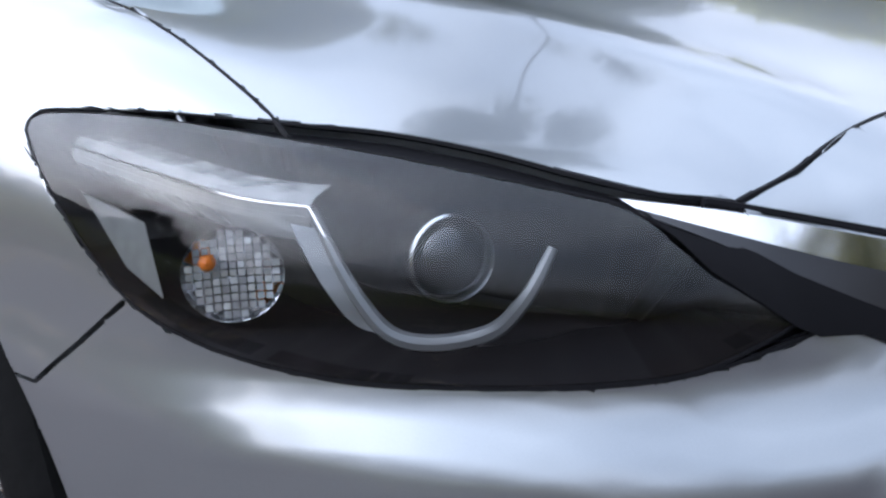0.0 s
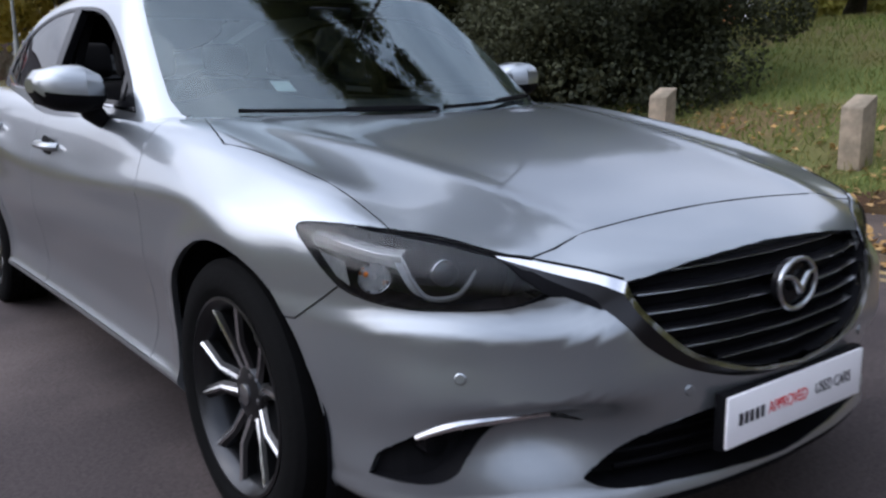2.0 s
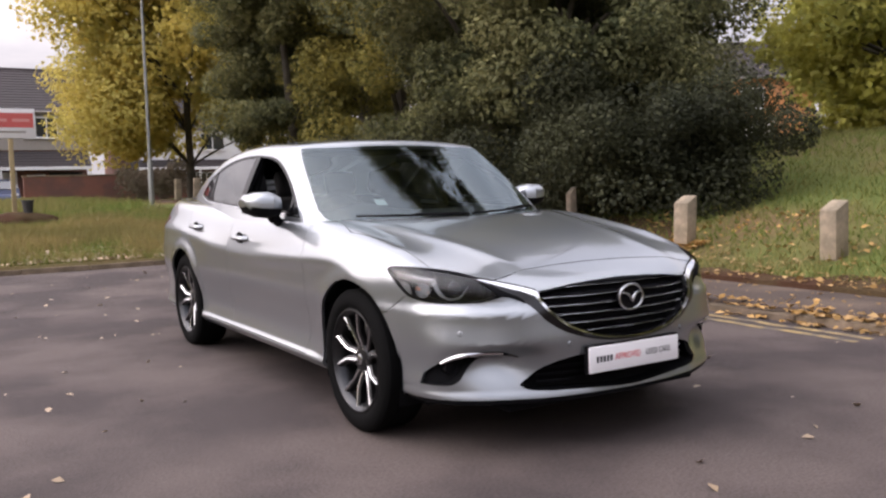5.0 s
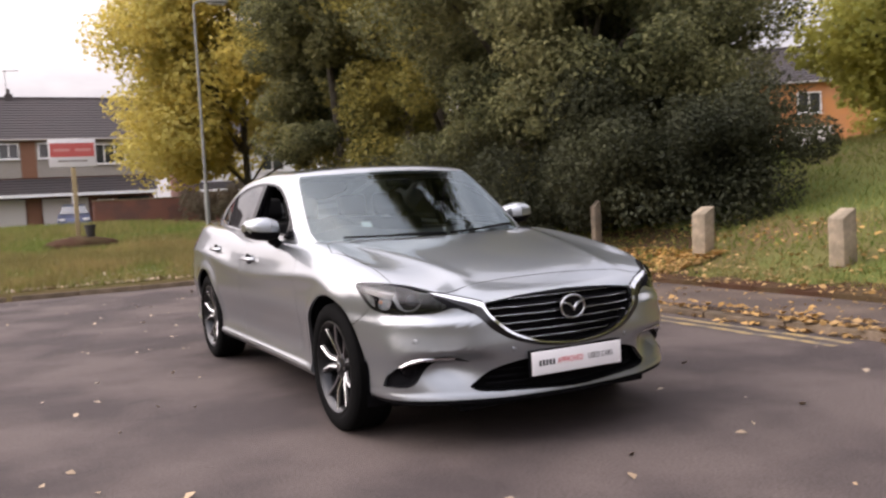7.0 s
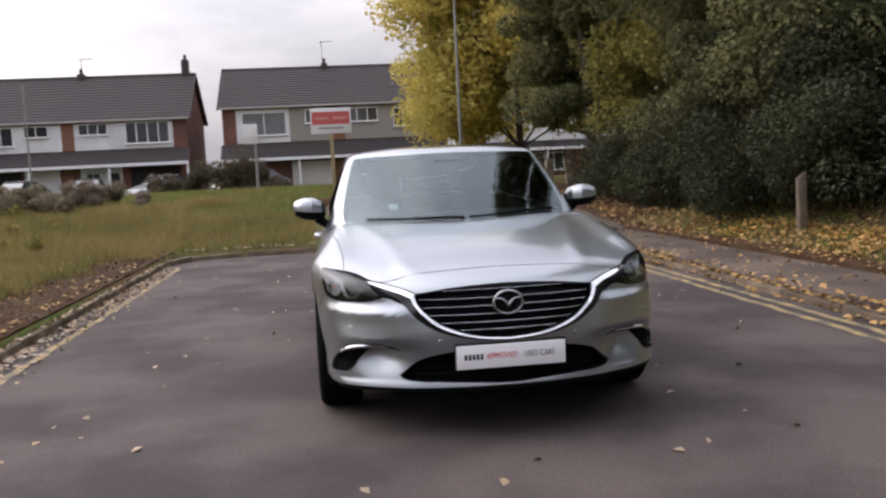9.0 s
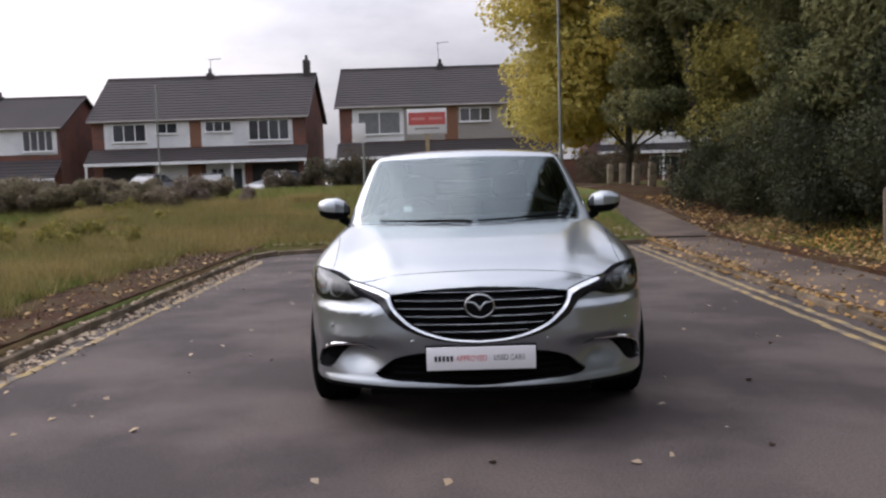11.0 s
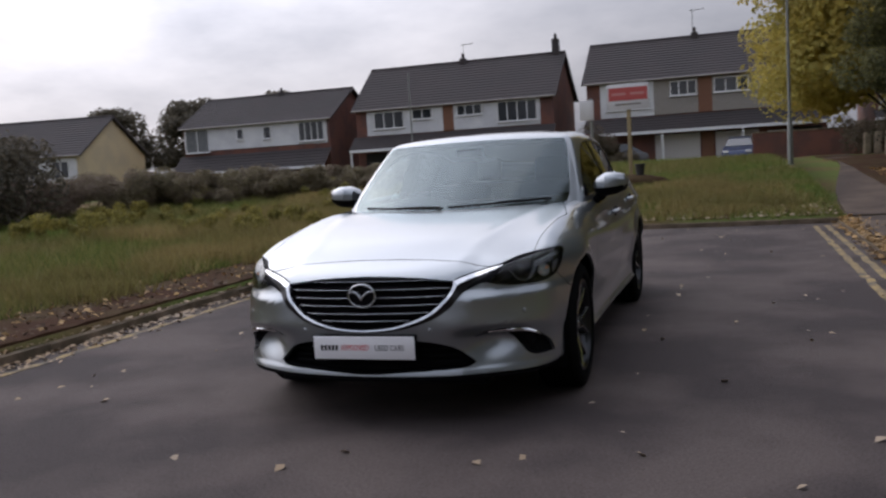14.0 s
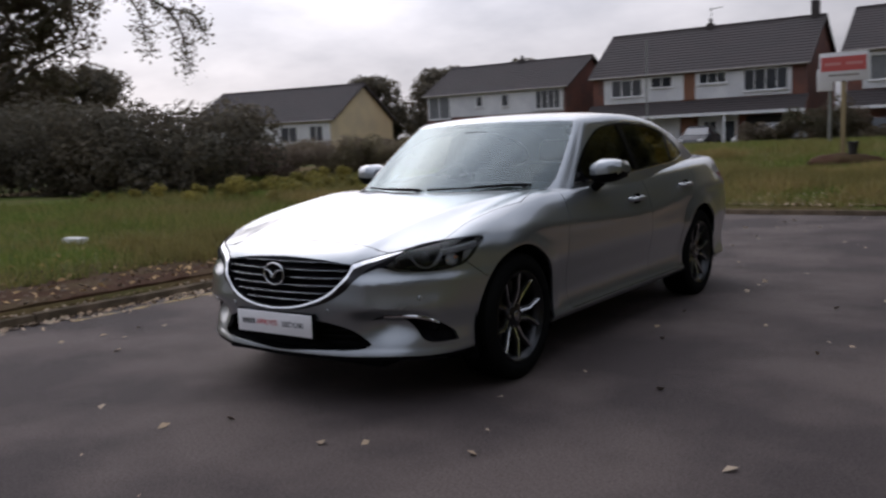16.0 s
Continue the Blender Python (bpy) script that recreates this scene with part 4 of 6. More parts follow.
for s in (1, -1):
    lamp = panel("headlight", skin["headlight"], body, LENS, car, "clear headlight lens over a black housing", flip=s < 0, gap=0.001, lip=0.0)
    lamp.visible_shadow = False
    tray = panel("lamp_tray", skin["headlight"], body, HOUSING, lamp, "black lamp housing", flip=s < 0, gap=0.0, lip=-0.098, drop=0.10)
    # projector
    c = deep((0.7295, 0.3255, 0.730), 0.048)
    way = (0.30, -0.95, 0.06)
    bm = lathe(bmesh.new(), [(0.0, 0.012), (0.009, 0.011), (0.017, 0.0075), (0.0225, 0.002), (0.025, -0.006), (0.0, -0.006)], 32, facing(c, way))
    part("projector_lens", turned(bm, s), pane_lens, lamp, "clear projector lens")
    bm = lathe(bmesh.new(), [(0.0253, -0.010), (0.0253, 0.002), (0.0266, 0.0035), (0.028, 0.002), (0.029, -0.012), (0.0265, -0.04)], 36, facing(c, way), close=True)
    part("projector_ring", turned(bm, s), SATIN, lamp)
    bm = lathe(bmesh.new(), [(0.0, -0.02), (0.0245, -0.02), (0.0245, -0.0075), (0.0, -0.0072)], 24, facing(c, way))
    part("projector_core", turned(bm, s), DULL, lamp)
    # horseshoe light guide
    u = [(0.684, 0.288, 0.735), (0.692, 0.289, 0.722), (0.705, 0.292, 0.704), (0.719, 0.303, 0.687), (0.743, 0.327, 0.679), (0.761, 0.348, 0.684), (0.772, 0.365, 0.706), (0.777, 0.383, 0.731), (0.777, 0.403, 0.754)]
    line = [deep(p, 0.034) for p in spline(u, 4, False)]
    bm = tube(bmesh.new(), line, [0.0025 + 0.003 * math.sin(math.pi * (k + 2) / (len(line) + 3)) for k in range(len(line))], 8)
    part("light_guide", turned(bm, s), CLEAR, lamp, "frosted horseshoe light guide")
    wide = [deep(p, 0.05) + Vector((0.022, 0.004, 0.008)) for p in spline(u[4:], 4, False)]
    bm = ribbon(bmesh.new(), [deep(p, 0.036) for p in spline(u[4:], 4, False)], wide)
    part("guide_bezel", turned(bm, s), CLEAR, lamp)
    # chrome brow over the indicator
    b = [(0.777, 0.403, 0.755), (0.801, 0.441, 0.758), (0.821, 0.489, 0.765), (0.840, 0.548, 0.774), (0.855, 0.604, 0.781)]
    edge = spline(b, 4, False)
    bm = ribbon(bmesh.new(), [deep(p, 0.02) for p in edge], [deep(p, 0.055) + Vector((0, 0, -0.004)) for p in edge])
    ribbon(bm, [deep(p, 0.02) for p in edge], [deep(p, 0.022) + Vector((0, 0, -0.006)) for p in edge])
    ribbon(bm, [deep(p, 0.022) + Vector((0, 0, -0.006)) for p in edge], [deep(p, 0.06) + Vector((-0.004, 0, -0.022)) for p in edge])
    ribbon(bm, [deep(p, 0.021) for p in edge], [deep((p[0] + 0.002, p[1], p[2] - 0.010), 0.027) for p in edge])
    ribbon(bm, [deep((p[0] + 0.002, p[1], p[2] - 0.010), 0.027) for p in edge], [deep((p[0], p[1], p[2] - 0.021), 0.040) for p in edge])
    part("chrome_brow", turned(bm, s), BROW, lamp, "chrome brow over the indicator")
    rim_line = [deep(p, 0.019) for p in edge] 
    rim_line = [deep((0.774, 0.391, 0.738), 0.019)] + rim_line
    part("brow_edge", turned(tube(bmesh.new(), rim_line, 0.0013, 6), s), CHROME, lamp, "bright edge of the brow")
    bm = ribbon(bmesh.new(), [deep(p, 0.021) for p in edge], [deep((p[0] - 0.004, p[1], p[2] + 0.007), 0.030) for p in edge])
    ribbon(bm, [deep((p[0] - 0.004, p[1], p[2] + 0.007), 0.030) for p in edge], [deep((p[0] - 0.012, p[1], p[2] + 0.014), 0.046) for p in edge])
    part("brow_shelf", turned(bm, s), BROW, lamp, "chrome shelf over the indicator")
    # indicator bowl with ribs and an amber bulb
    c = deep((0.817, 0.440, 0.712), 0.034)
    f = facing(c, (0.42, -0.9, 0.1)) @ Matrix.Diagonal((1.05, 1.0, 1, 1))
    bm = lathe(bmesh.new(), [(0.031, 0.0), (0.0285, -0.006), (0.023, -0.015), (0.015, -0.022), (0.006, -0.026)], 28, f)
    bm.faces.ensure_lookup_table()
    bmesh.ops.delete(bm, geom=[q for q in bm.faces if len(q.verts) > 4], context="FACES_ONLY")
    part("indicator_bowl", turned(bm, s), CHROME, lamp, "chrome indicator reflector")
    for k in range(-5, 6):
        bm = bmesh.new()
        for j in range(-5, 6):
            if k * k + j * j <= 27:
                tip = pose(k * 0.0052, j * 0.0052, -0.010 + 0.00025 * (k * k + j * j), 5 * math.sin(3 * k + j), 5 * math.cos(2 * j + k))
                box(bm, (-0.0021, -0.0021, -0.002), (0.0021, 0.0021, 0.001), 0.0, f @ tip)
        part("indicator_prism", turned(bm, s), BROW, lamp, smooth=0)
    bm = lathe(bmesh.new(), [(0.0, 0.005), (0.004, 0.003), (0.006, -0.002), (0.0055, -0.014), (0.0, -0.014)], 16, facing(c + Vector((0.012, 0.012, 0.008)), (0.42, -0.9, 0.1)))
    part("indicator_bulb", turned(bm, s), AMBER, lamp, "amber indicator bulb")
    # pale side reflector
    tri = [deep(p, 0.018) for p in ((0.859, 0.574, 0.751), (0.841, 0.508, 0.738), (0.841, 0.488, 0.690), (0.851, 0.524, 0.706))]
    bm = mesh(tri, [(0, 1, 2, 3)])
    bmesh.ops.solidify(bm, geom=bm.faces, thickness=0.003)
    part("side_reflector", turned(bm, s), PALE, lamp, "pale side reflector")

# ---- black tubes added along the seams to draw the dark of the gaps ----
def on_skin(p, view):
    """The place on the skin of a point drawn in one view."""
    if view == "plan":
        out, way = Vector((p[0], p[1], 1.2)), Vector((0, 0, -0.7))
    else:
        a = Vector(FLAT["slant"][0])
        d = Vector(FLAT["slant"][2])
        out, way = a * p[0] / a.length_squared + Vector((0, 0, p[1])) - 0.6 * d, d
    lo, hi = 0.0, 1.0
    for _ in range(40):
        mid = (lo + hi) / 2
        q = out + way * mid
        if body(np.array(q.x), np.array(q.y), np.array(q.z)) > 0:
            lo = mid
        else:
            hi = mid
    q = out + way * hi
    return q - Vector(slope(body, np.array([tuple(q)]))[0]) * 0.0012


def shut_line(name, points, view, radius, both=False, closed=False, label="black strip drawing the dark of a panel gap"):
    pts = [on_skin(p, view) for p in points]
    if both:
        pts = [Vector((-q.x, q.y, q.z)) for q in reversed(pts[1:])] + pts
        part(name, tube(bmesh.new(), pts, radius, 6), BLACK, car, label)
        return
    for s in (1, -1):
        part(name, turned(tube(bmesh.new(), pts, radius if not closed else [radius * (1 - 0.45 * float(step(0.84, 0.90, p[0]))) for p in points], 6, closed=closed), s), BLACK, car, label)


shut_line("bonnet_shut_line", spline([(0.0, 0.281), (0.12, 0.279), (0.25, 0.272), (0.44, 0.258), (0.578, 0.249)], 8, False), "plan", 0.0026, True)
shut_line("wing_shut_line", spline([(0.758, 0.452), (0.7505, 0.51), (0.748, 0.61), (0.752, 0.70), (0.758, 0.80), (0.774, 1.0), (0.797, 1.15)], 6, False), "plan", 0.0020)
shut_line("lamp_shut_line", [(p[0], p[1]) for p in HEADLIGHT], "slant", 0.0018, closed=True)
shut_line("lamp_shut_line", [(p[0], p[1]) for p in SEAL], "slant", 0.0020, closed=True)

# ---- mirrors, wipers ----
for s in (1, -1):
    bm = bmesh.new()
    rows = []
    for x, y0, y1, z0, z1 in ((0.828, 1.97, 2.04, 1.015, 1.07), (0.855, 1.905, 2.10, 0.992, 1.110), (0.912, 1.875, 2.11, 0.982, 1.134), (0.975, 1.885, 2.112, 0.990, 1.132), (1.025, 1.925, 2.11, 1.012, 1.118), (1.044, 1.97, 2.09, 1.048, 1.092)):
        rows.append([bm.verts.new((x, (y0 + y1) / 2 + (y1 - y0) / 2 * math.copysign(abs(math.cos(t)) ** 0.7, math.cos(t)), (z0 + z1) / 2 + (z1 - z0) / 2 * math.copysign(abs(math.sin(t)) ** 0.75, math.sin(t))))
                     for t in (2 * math.pi * (k + 0.5) / 20 for k in range(20))])
    for a, b in zip(rows, rows[1:]):
        for k in range(20):
            bm.faces.new((a[k], a[(k + 1) % 20], b[(k + 1) % 20], b[k]))
    bm.faces.new(rows[0])
    bm.faces.new(rows[-1])
    low = [q for q in bm.faces if q.calc_center_median().z < 1.045]
    lower = bmesh.new()
    for q in low:
        lower.faces.new([lower.verts.new(v.co) for v in q.verts])
    bmesh.ops.remove_doubles(lower, verts=lower.verts, dist=1e-5)
    bmesh.ops.delete(bm, geom=low, context="FACES")
    mirror = part("door_mirror", turned(bm, s), PAINT, car, "silver door mirror with a black underside")
    part("mirror_base", turned(lower, s), BLACK, mirror)
    bm = tube(bmesh.new(), [(0.79, 2.02, 0.935), (0.835, 2.015, 0.955), (0.872, 2.0, 0.985), (0.90, 1.985, 1.025)], [0.026, 0.034, 0.042, 0.036], 10, 0.8)
    part("mirror_stalk", turned(bm, s), BLACK, mirror)
    bm = boxed((0.885, 2.102, 1.01), (1.02, 2.109, 1.108), 0.002)
    part("mirror_glass", turned(bm, s), CHROME, mirror)


def on_screen(x, z, off=0.008):
    return Vector((x, float(screen_y(abs(x), z)) - off * 0.6, z + off))


for x0, z0, x1, z1 in ((-0.02, 0.978, -0.58, 0.986), (0.60, 0.996, 0.04, 0.981)):
    a, b = on_screen(x0, z0 - 0.008, 0.018), on_screen(x1, z1, 0.012)
    mid = on_screen((x0 + x1) / 2, (z0 + z1) / 2 - 0.007, 0.017)
    arm = part("wiper", tube(bmesh.new(), spline([a + Vector((0, -0.03, -0.02)), a, mid], 6, False), 0.005, 6), BLACK, car, "black windscreen wiper")
    pts = [on_screen(x0 + (x1 - x0) * t, z0 - 0.008 + (z1 - z0) * t + 0.0, 0.012) for t in np.linspace(-0.05, 1.0, 15)]
    part("wiper_blade", tube(bmesh.new(), pts, 0.0045, 6, 1.5), BLACK, arm)
part("aerial_fin", boxed((-0.02, 3.30, 1.405), (0.02, 3.46, 1.45), 0.014), PAINT, car)
part("permit_card", mesh([on_screen(x, z, -0.006) for x, z in ((-0.43, 1.05), (-0.375, 1.048), (-0.375, 1.08), (-0.43, 1.082))], [(0, 1, 2, 3)]), PAPER, car, "pale paper card behind the windscreen")

# ---- cabin ----
bm = bmesh.new()
rows = []
for x in np.linspace(-0.68, 0.68, 21):
    k = x * x * 0.5
    hump = 0.05 * math.exp(-((x + 0.36) / 0.16) ** 2)
    rows.append([bm.verts.new((x, y + k * (1 if y < 1.9 else 0.15), z)) for y, z in ((1.38, 0.955), (1.6, 0.985), (1.85, 1.0 + hump), (1.98, 0.985 + hump), (2.03, 0.9), (2.0, 0.55))])
for a, b in zip(rows, rows[1:]):
    for k in range(5):
        bm.faces.new((a[k], a[k + 1], b[k + 1], b[k]))
part("dashboard", bm, DASH, car, "black dashboard")
bm = tube(bmesh.new(), [Vector((-0.36, 2.16, 0.93)) + Vector((0.185 * math.cos(t), 0.07 * math.sin(t), 0.175 * math.sin(t))) for t in (2 * math.pi * k / 28 for k in range(28))], 0.015, 8, closed=True)
steering = part("steering_wheel", bm, DASH, car, "black steering wheel")
part("steering_boss", boxed((-0.43, 2.10, 0.88), (-0.29, 2.15, 0.97), 0.02), DASH, steering)


def make_seat(x0, x1, y, head):
    w = (x1 - x0) / 2
    bm = boxed((x0, y - 0.45, 0.42), (x1, y + 0.08, 0.58), 0.06, None, 3)
    seat = part("seat", bm, CLOTH, car, "black cloth seat")
    lean = Matrix.Translation((0, y, 0.5)) @ pose(0, 0, 0, -17) @ Matrix.Translation((0, -y, -0.5))
    part("backrest", boxed((x0 + 0.01, y - 0.04, 0.5), (x1 - 0.01, y + 0.09, 1.1), 0.05, lean, 3), CLOTH, seat)
    for hx in head:
        part("headrest", boxed((hx - 0.13, y - 0.02, 1.12), (hx + 0.13, y + 0.07, 1.30), 0.04, lean, 3), CLOTH, seat)


make_seat(-0.62, -0.10, 2.72, (-0.36,))
make_seat(0.10, 0.62, 2.72, (0.36,))
make_seat(-0.66, 0.66, 3.55, (-0.38, 0.38))
part("headliner", boxed((-0.5, 2.3, 1.372), (0.5, 3.4, 1.38), 0.003), CLOTH, car)
part("rear_shelf", boxed((-0.6, 3.62, 0.98), (0.6, 4.2, 1.0), 0.005), CLOTH, car)
part("tunnel", boxed((-0.1, 1.95, 0.3), (0.1, 2.9, 0.72), 0.03), DASH, car)
bm = boxed((-0.09, 1.95, 1.285), (0.09, 1.97, 1.335), 0.012)
part("rear_view_mirror", bm, GLOSS_BLACK, car)
for s in (1, -1):
    bm = boxed((0.66, 2.72, 0.95), (0.70, 2.82, 1.34), 0.01, Matrix.Translation((0, 0, 0)))
    for v in bm.verts:
        v.co.x -= (v.co.z - 0.97) * 0.3 - 0.07
    part("door_pillar", turned(bm, s), BLACK, car)
    part("door_lining", turned(boxed((0.70, 1.75, 0.35), (0.76, 3.55, 0.985), 0.02), s), DASH, car)


# ---- place materials ----
ASPHALT = shade("asphalt", (0.056, 0.044, 0.042), rough=0.85, vary=0.75, grain=75, patch=0.9, second=(0.108, 0.085, 0.077), bump=0.8, bump_scale=230, spec=0.22)
PATH_TAR = shade("pavement_tar", (0.070, 0.052, 0.043), rough=0.9, vary=0.4, grain=90, patch=1.1, second=(0.120, 0.088, 0.068), bump=0.5, bump_scale=200, spec=0.2)
KERB = shade("kerb_concrete", (0.165, 0.122, 0.085), rough=0.9, vary=0.35, grain=40, patch=3, second=(0.085, 0.065, 0.042), bump=0.5, each=0.2, spec=0.2)
YELLOW = shade("worn_yellow_paint", (0.30, 0.21, 0.085), rough=0.85, vary=0.5, grain=70, patch=5, second=(0.095, 0.078, 0.062), bump=0.3)
SOIL = shade("grass_ground", (0.090, 0.110, 0.032), rough=1.0, vary=0.5, grain=14, patch=0.35, second=(0.130, 0.085, 0.045), bump=0.8, bump_scale=40, spec=0.05)
WOOD_POST = shade("weathered_wood", (0.27, 0.215, 0.15), rough=0.9, vary=0.4, grain=18, patch=4, second=(0.16, 0.13, 0.09), bump=0.6, each=0.15)
BLACK_TUB = shade("dull_black_plastic", (0.03, 0.028, 0.027), rough=0.7, vary=0.3, grain=40, patch=5)
# weathered wood with the trees' shade put into its colour
SHADED_POST = shade("shaded_wood", (0.13, 0.10, 0.07), rough=0.9, vary=0.4, grain=18, patch=4, second=(0.08, 0.065, 0.045), bump=0.6)
LAMP_STEEL = shade("lamp_steel", (0.22, 0.225, 0.21), rough=0.6, metal=0.3, vary=0.2)
BARK = shade("bark", (0.055, 0.045, 0.034), rough=0.95, vary=0.5, grain=25, patch=3, second=(0.09, 0.08, 0.06), bump=0.9)
TILE = shade("roof_tile", (0.050, 0.040, 0.040), rough=0.85, vary=0.3, grain=20, patch=0.5, second=(0.045, 0.038, 0.038), bump=0.4, island=0.25)
BRICK = shade("red_brick", (0.17, 0.072, 0.052), rough=0.9, vary=0.35, grain=22, patch=1.2, second=(0.12, 0.06, 0.05), bump=0.4)
BUFF = shade("buff_brick", (0.30, 0.225, 0.165), rough=0.9, vary=0.3, grain=22, patch=1.2, second=(0.24, 0.19, 0.15), bump=0.4)
ORANGE = shade("orange_brick", (0.52, 0.22, 0.08), rough=0.9, vary=0.25, grain=20, patch=1, second=(0.45, 0.2, 0.09), bump=0.3)
RENDER = shade("cream_render", (0.58, 0.47, 0.29), rough=0.9, vary=0.12, grain=8, patch=0.6, second=(0.5, 0.41, 0.27), bump=0.2)
CLAD = shade("white_boarding", (0.68, 0.68, 0.69), rough=0.6, vary=0.1, grain=6, patch=0.8, second=(0.58, 0.58, 0.6))
PANEL = shade("brown_panel", (0.19, 0.085, 0.048), rough=0.7, vary=0.2, grain=12)
GREY_CLAD = shade("grey_boarding", (0.27, 0.245, 0.22), rough=0.8, vary=0.15, grain=8, patch=0.8)
UPVC = shade("white_frame", (0.72, 0.72, 0.72), rough=0.4, vary=0.05)
WINDOW = shade("window_glass", (0.03, 0.034, 0.04), rough=0.06, vary=0.3, grain=1.5, spec=0.8)
CURTAIN = shade("pale_curtain", (0.16, 0.165, 0.17), rough=0.9, vary=0.4, grain=3)
# flat slabs for carports: the shade inside is painted as this dark colour
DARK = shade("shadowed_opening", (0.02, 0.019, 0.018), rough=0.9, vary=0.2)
GARAGE = shade("garage_door", (0.55, 0.52, 0.5), rough=0.6, vary=0.1)
SIGN_WHITE = shade("sign_white", (0.72, 0.70, 0.70), rough=0.5, vary=0.05)
SIGN_PALE = shade("sign_pale_red", (0.62, 0.26, 0.24), rough=0.5, vary=0.1)
SIGN_RED = shade("sign_red", (0.55, 0.10, 0.09), rough=0.5, vary=0.1)
POLE_WOOD = shade("sign_post_wood", (0.34, 0.26, 0.14), rough=0.85, vary=0.25, grain=20)
MUD = shade("leaf_mud", (0.056, 0.029, 0.018), rough=1.0, vary=0.4, grain=30, patch=2.0, second=(0.070, 0.048, 0.026), bump=0.9, bump_scale=70, spec=0.05)
LITTER = shade("white_card", (0.62, 0.62, 0.6), rough=0.8, vary=0.1)


def foliage(name, color, second, island=0.5, through=0.35):
    """Leaves: two colours from leaf to leaf, with light coming through."""
    m = bpy.data.materials.new(name)
    m.use_nodes = True
    n, l = m.node_tree.nodes, m.node_tree.links
    b = n["Principled BSDF"]
    b.inputs["Roughness"].default_value = 0.65
    b.inputs["Specular IOR Level"].default_value = 0.15
    geo, tint, val, noise_t, add = (n.new("ShaderNode" + k) for k in ("NewGeometry", "Mix", "HueSaturation", "TexNoise", "Math"))
    tint.data_type = "RGBA"
    tint.inputs[6].default_value, tint.inputs[7].default_value = (*color, 1), (*second, 1)
    tc = n.new("ShaderNodeTexCoord")
    noise_t.inputs["Scale"].default_value = 0.45
    l.new(tc.outputs["Object"], noise_t.inputs["Vector"])
    add.operation = "MULTIPLY_ADD"
    add.inputs[1].default_value = 2.4
    add.inputs[2].default_value = -0.95
    l.new(noise_t.outputs["Fac"], add.inputs[0])
    mixr = n.new("ShaderNodeMath")
    mixr.operation = "MULTIPLY_ADD"
    mixr.inputs[1].default_value = 0.6
    mixr.use_clamp = True
    l.new(geo.outputs["Random Per Island"], mixr.inputs[0])
    l.new(add.outputs[0], mixr.inputs[2])
    l.new(mixr.outputs[0], tint.inputs["Factor"])
    k = n.new("ShaderNodeMath")
    k.operation = "MULTIPLY_ADD"
    k.inputs[1].default_value, k.inputs[2].default_value = 2 * island, 1 - island
    l.new(geo.outputs["Random Per Island"], k.inputs[0])
    l.new(k.outputs[0], val.inputs["Value"])
    l.new(tint.outputs[2], val.inputs["Color"])
    l.new(val.outputs["Color"], b.inputs["Base Color"])
    tr, ms = n.new("ShaderNodeBsdfTranslucent"), n.new("ShaderNodeMixShader")
    l.new(val.outputs["Color"], tr.inputs["Color"])
    ms.inputs[0].default_value = through
    l.new(b.outputs[0], ms.inputs[1])
    l.new(tr.outputs[0], ms.inputs[2])
    l.new(ms.outputs[0], n["Material Output"].inputs["Surface"])
    return m


LEAF_DARK = foliage("evergreen_leaves", (0.056, 0.066, 0.030), (0.215, 0.205, 0.090), 0.2, 0.4)
# undergrowth: the canopy's shade is put into the leaf colour
LEAF_SHADE = foliage("shaded_undergrowth_leaves", (0.024, 0.029, 0.017), (0.055, 0.058, 0.028), 0.18, 0.3)
LEAF_OLIVE = foliage("olive_leaves", (0.15, 0.145, 0.045), (0.28, 0.235, 0.06), 0.25, 0.4)
LEAF_YELLOW = foliage("yellow_leaves", (0.66, 0.51, 0.13), (0.42, 0.37, 0.11), 0.22, 0.5)
LEAF_BROWN = foliage("brown_bramble", (0.115, 0.085, 0.062), (0.075, 0.070, 0.040), 0.25)
TWIGS = foliage("bramble_twigs", (0.20, 0.145, 0.125), (0.17, 0.145, 0.085), 0.3)
LEAF_LIME = foliage("lime_leaves", (0.50, 0.45, 0.10), (0.26, 0.27, 0.08), 0.25, 0.6)
LEAF_MULCH = foliage("rotting_leaves", (0.060, 0.036, 0.022), (0.085, 0.054, 0.034), 0.3, 0.0)
LEAF_FAR = foliage("far_leaves", (0.095, 0.088, 0.066), (0.135, 0.112, 0.080), 0.25)
LEAF_FALL = foliage("fallen_leaves", (0.42, 0.23, 0.06), (0.30, 0.20, 0.10), 0.5, 0.1)
LEAF_PALE = foliage("dry_fallen_leaves", (0.46, 0.37, 0.28), (0.32, 0.22, 0.13), 0.35, 0.0)
BLADES = foliage("grass_blades", (0.128, 0.195, 0.038), (0.205, 0.170, 0.066), 0.4, 0.3)
STRAW = foliage("straw_grass", (0.34, 0.25, 0.105), (0.18, 0.16, 0.056), 0.4, 0.3)

# ---- land ----
BANK = curve([(4.3, 0.10), (4.9, 0.18), (5.4, 0.30), (8, 0.92), (12, 1.75), (20, 2.25), (40, 2.6), (400, 2.8)])
BEYOND = curve([(10.9, 0.10), (12, 0.18), (14, 0.32), (17, 0.47), (22, 0.68), (30, 0.72), (46, 0.45), (53, 0.36), (90, 0.35)])


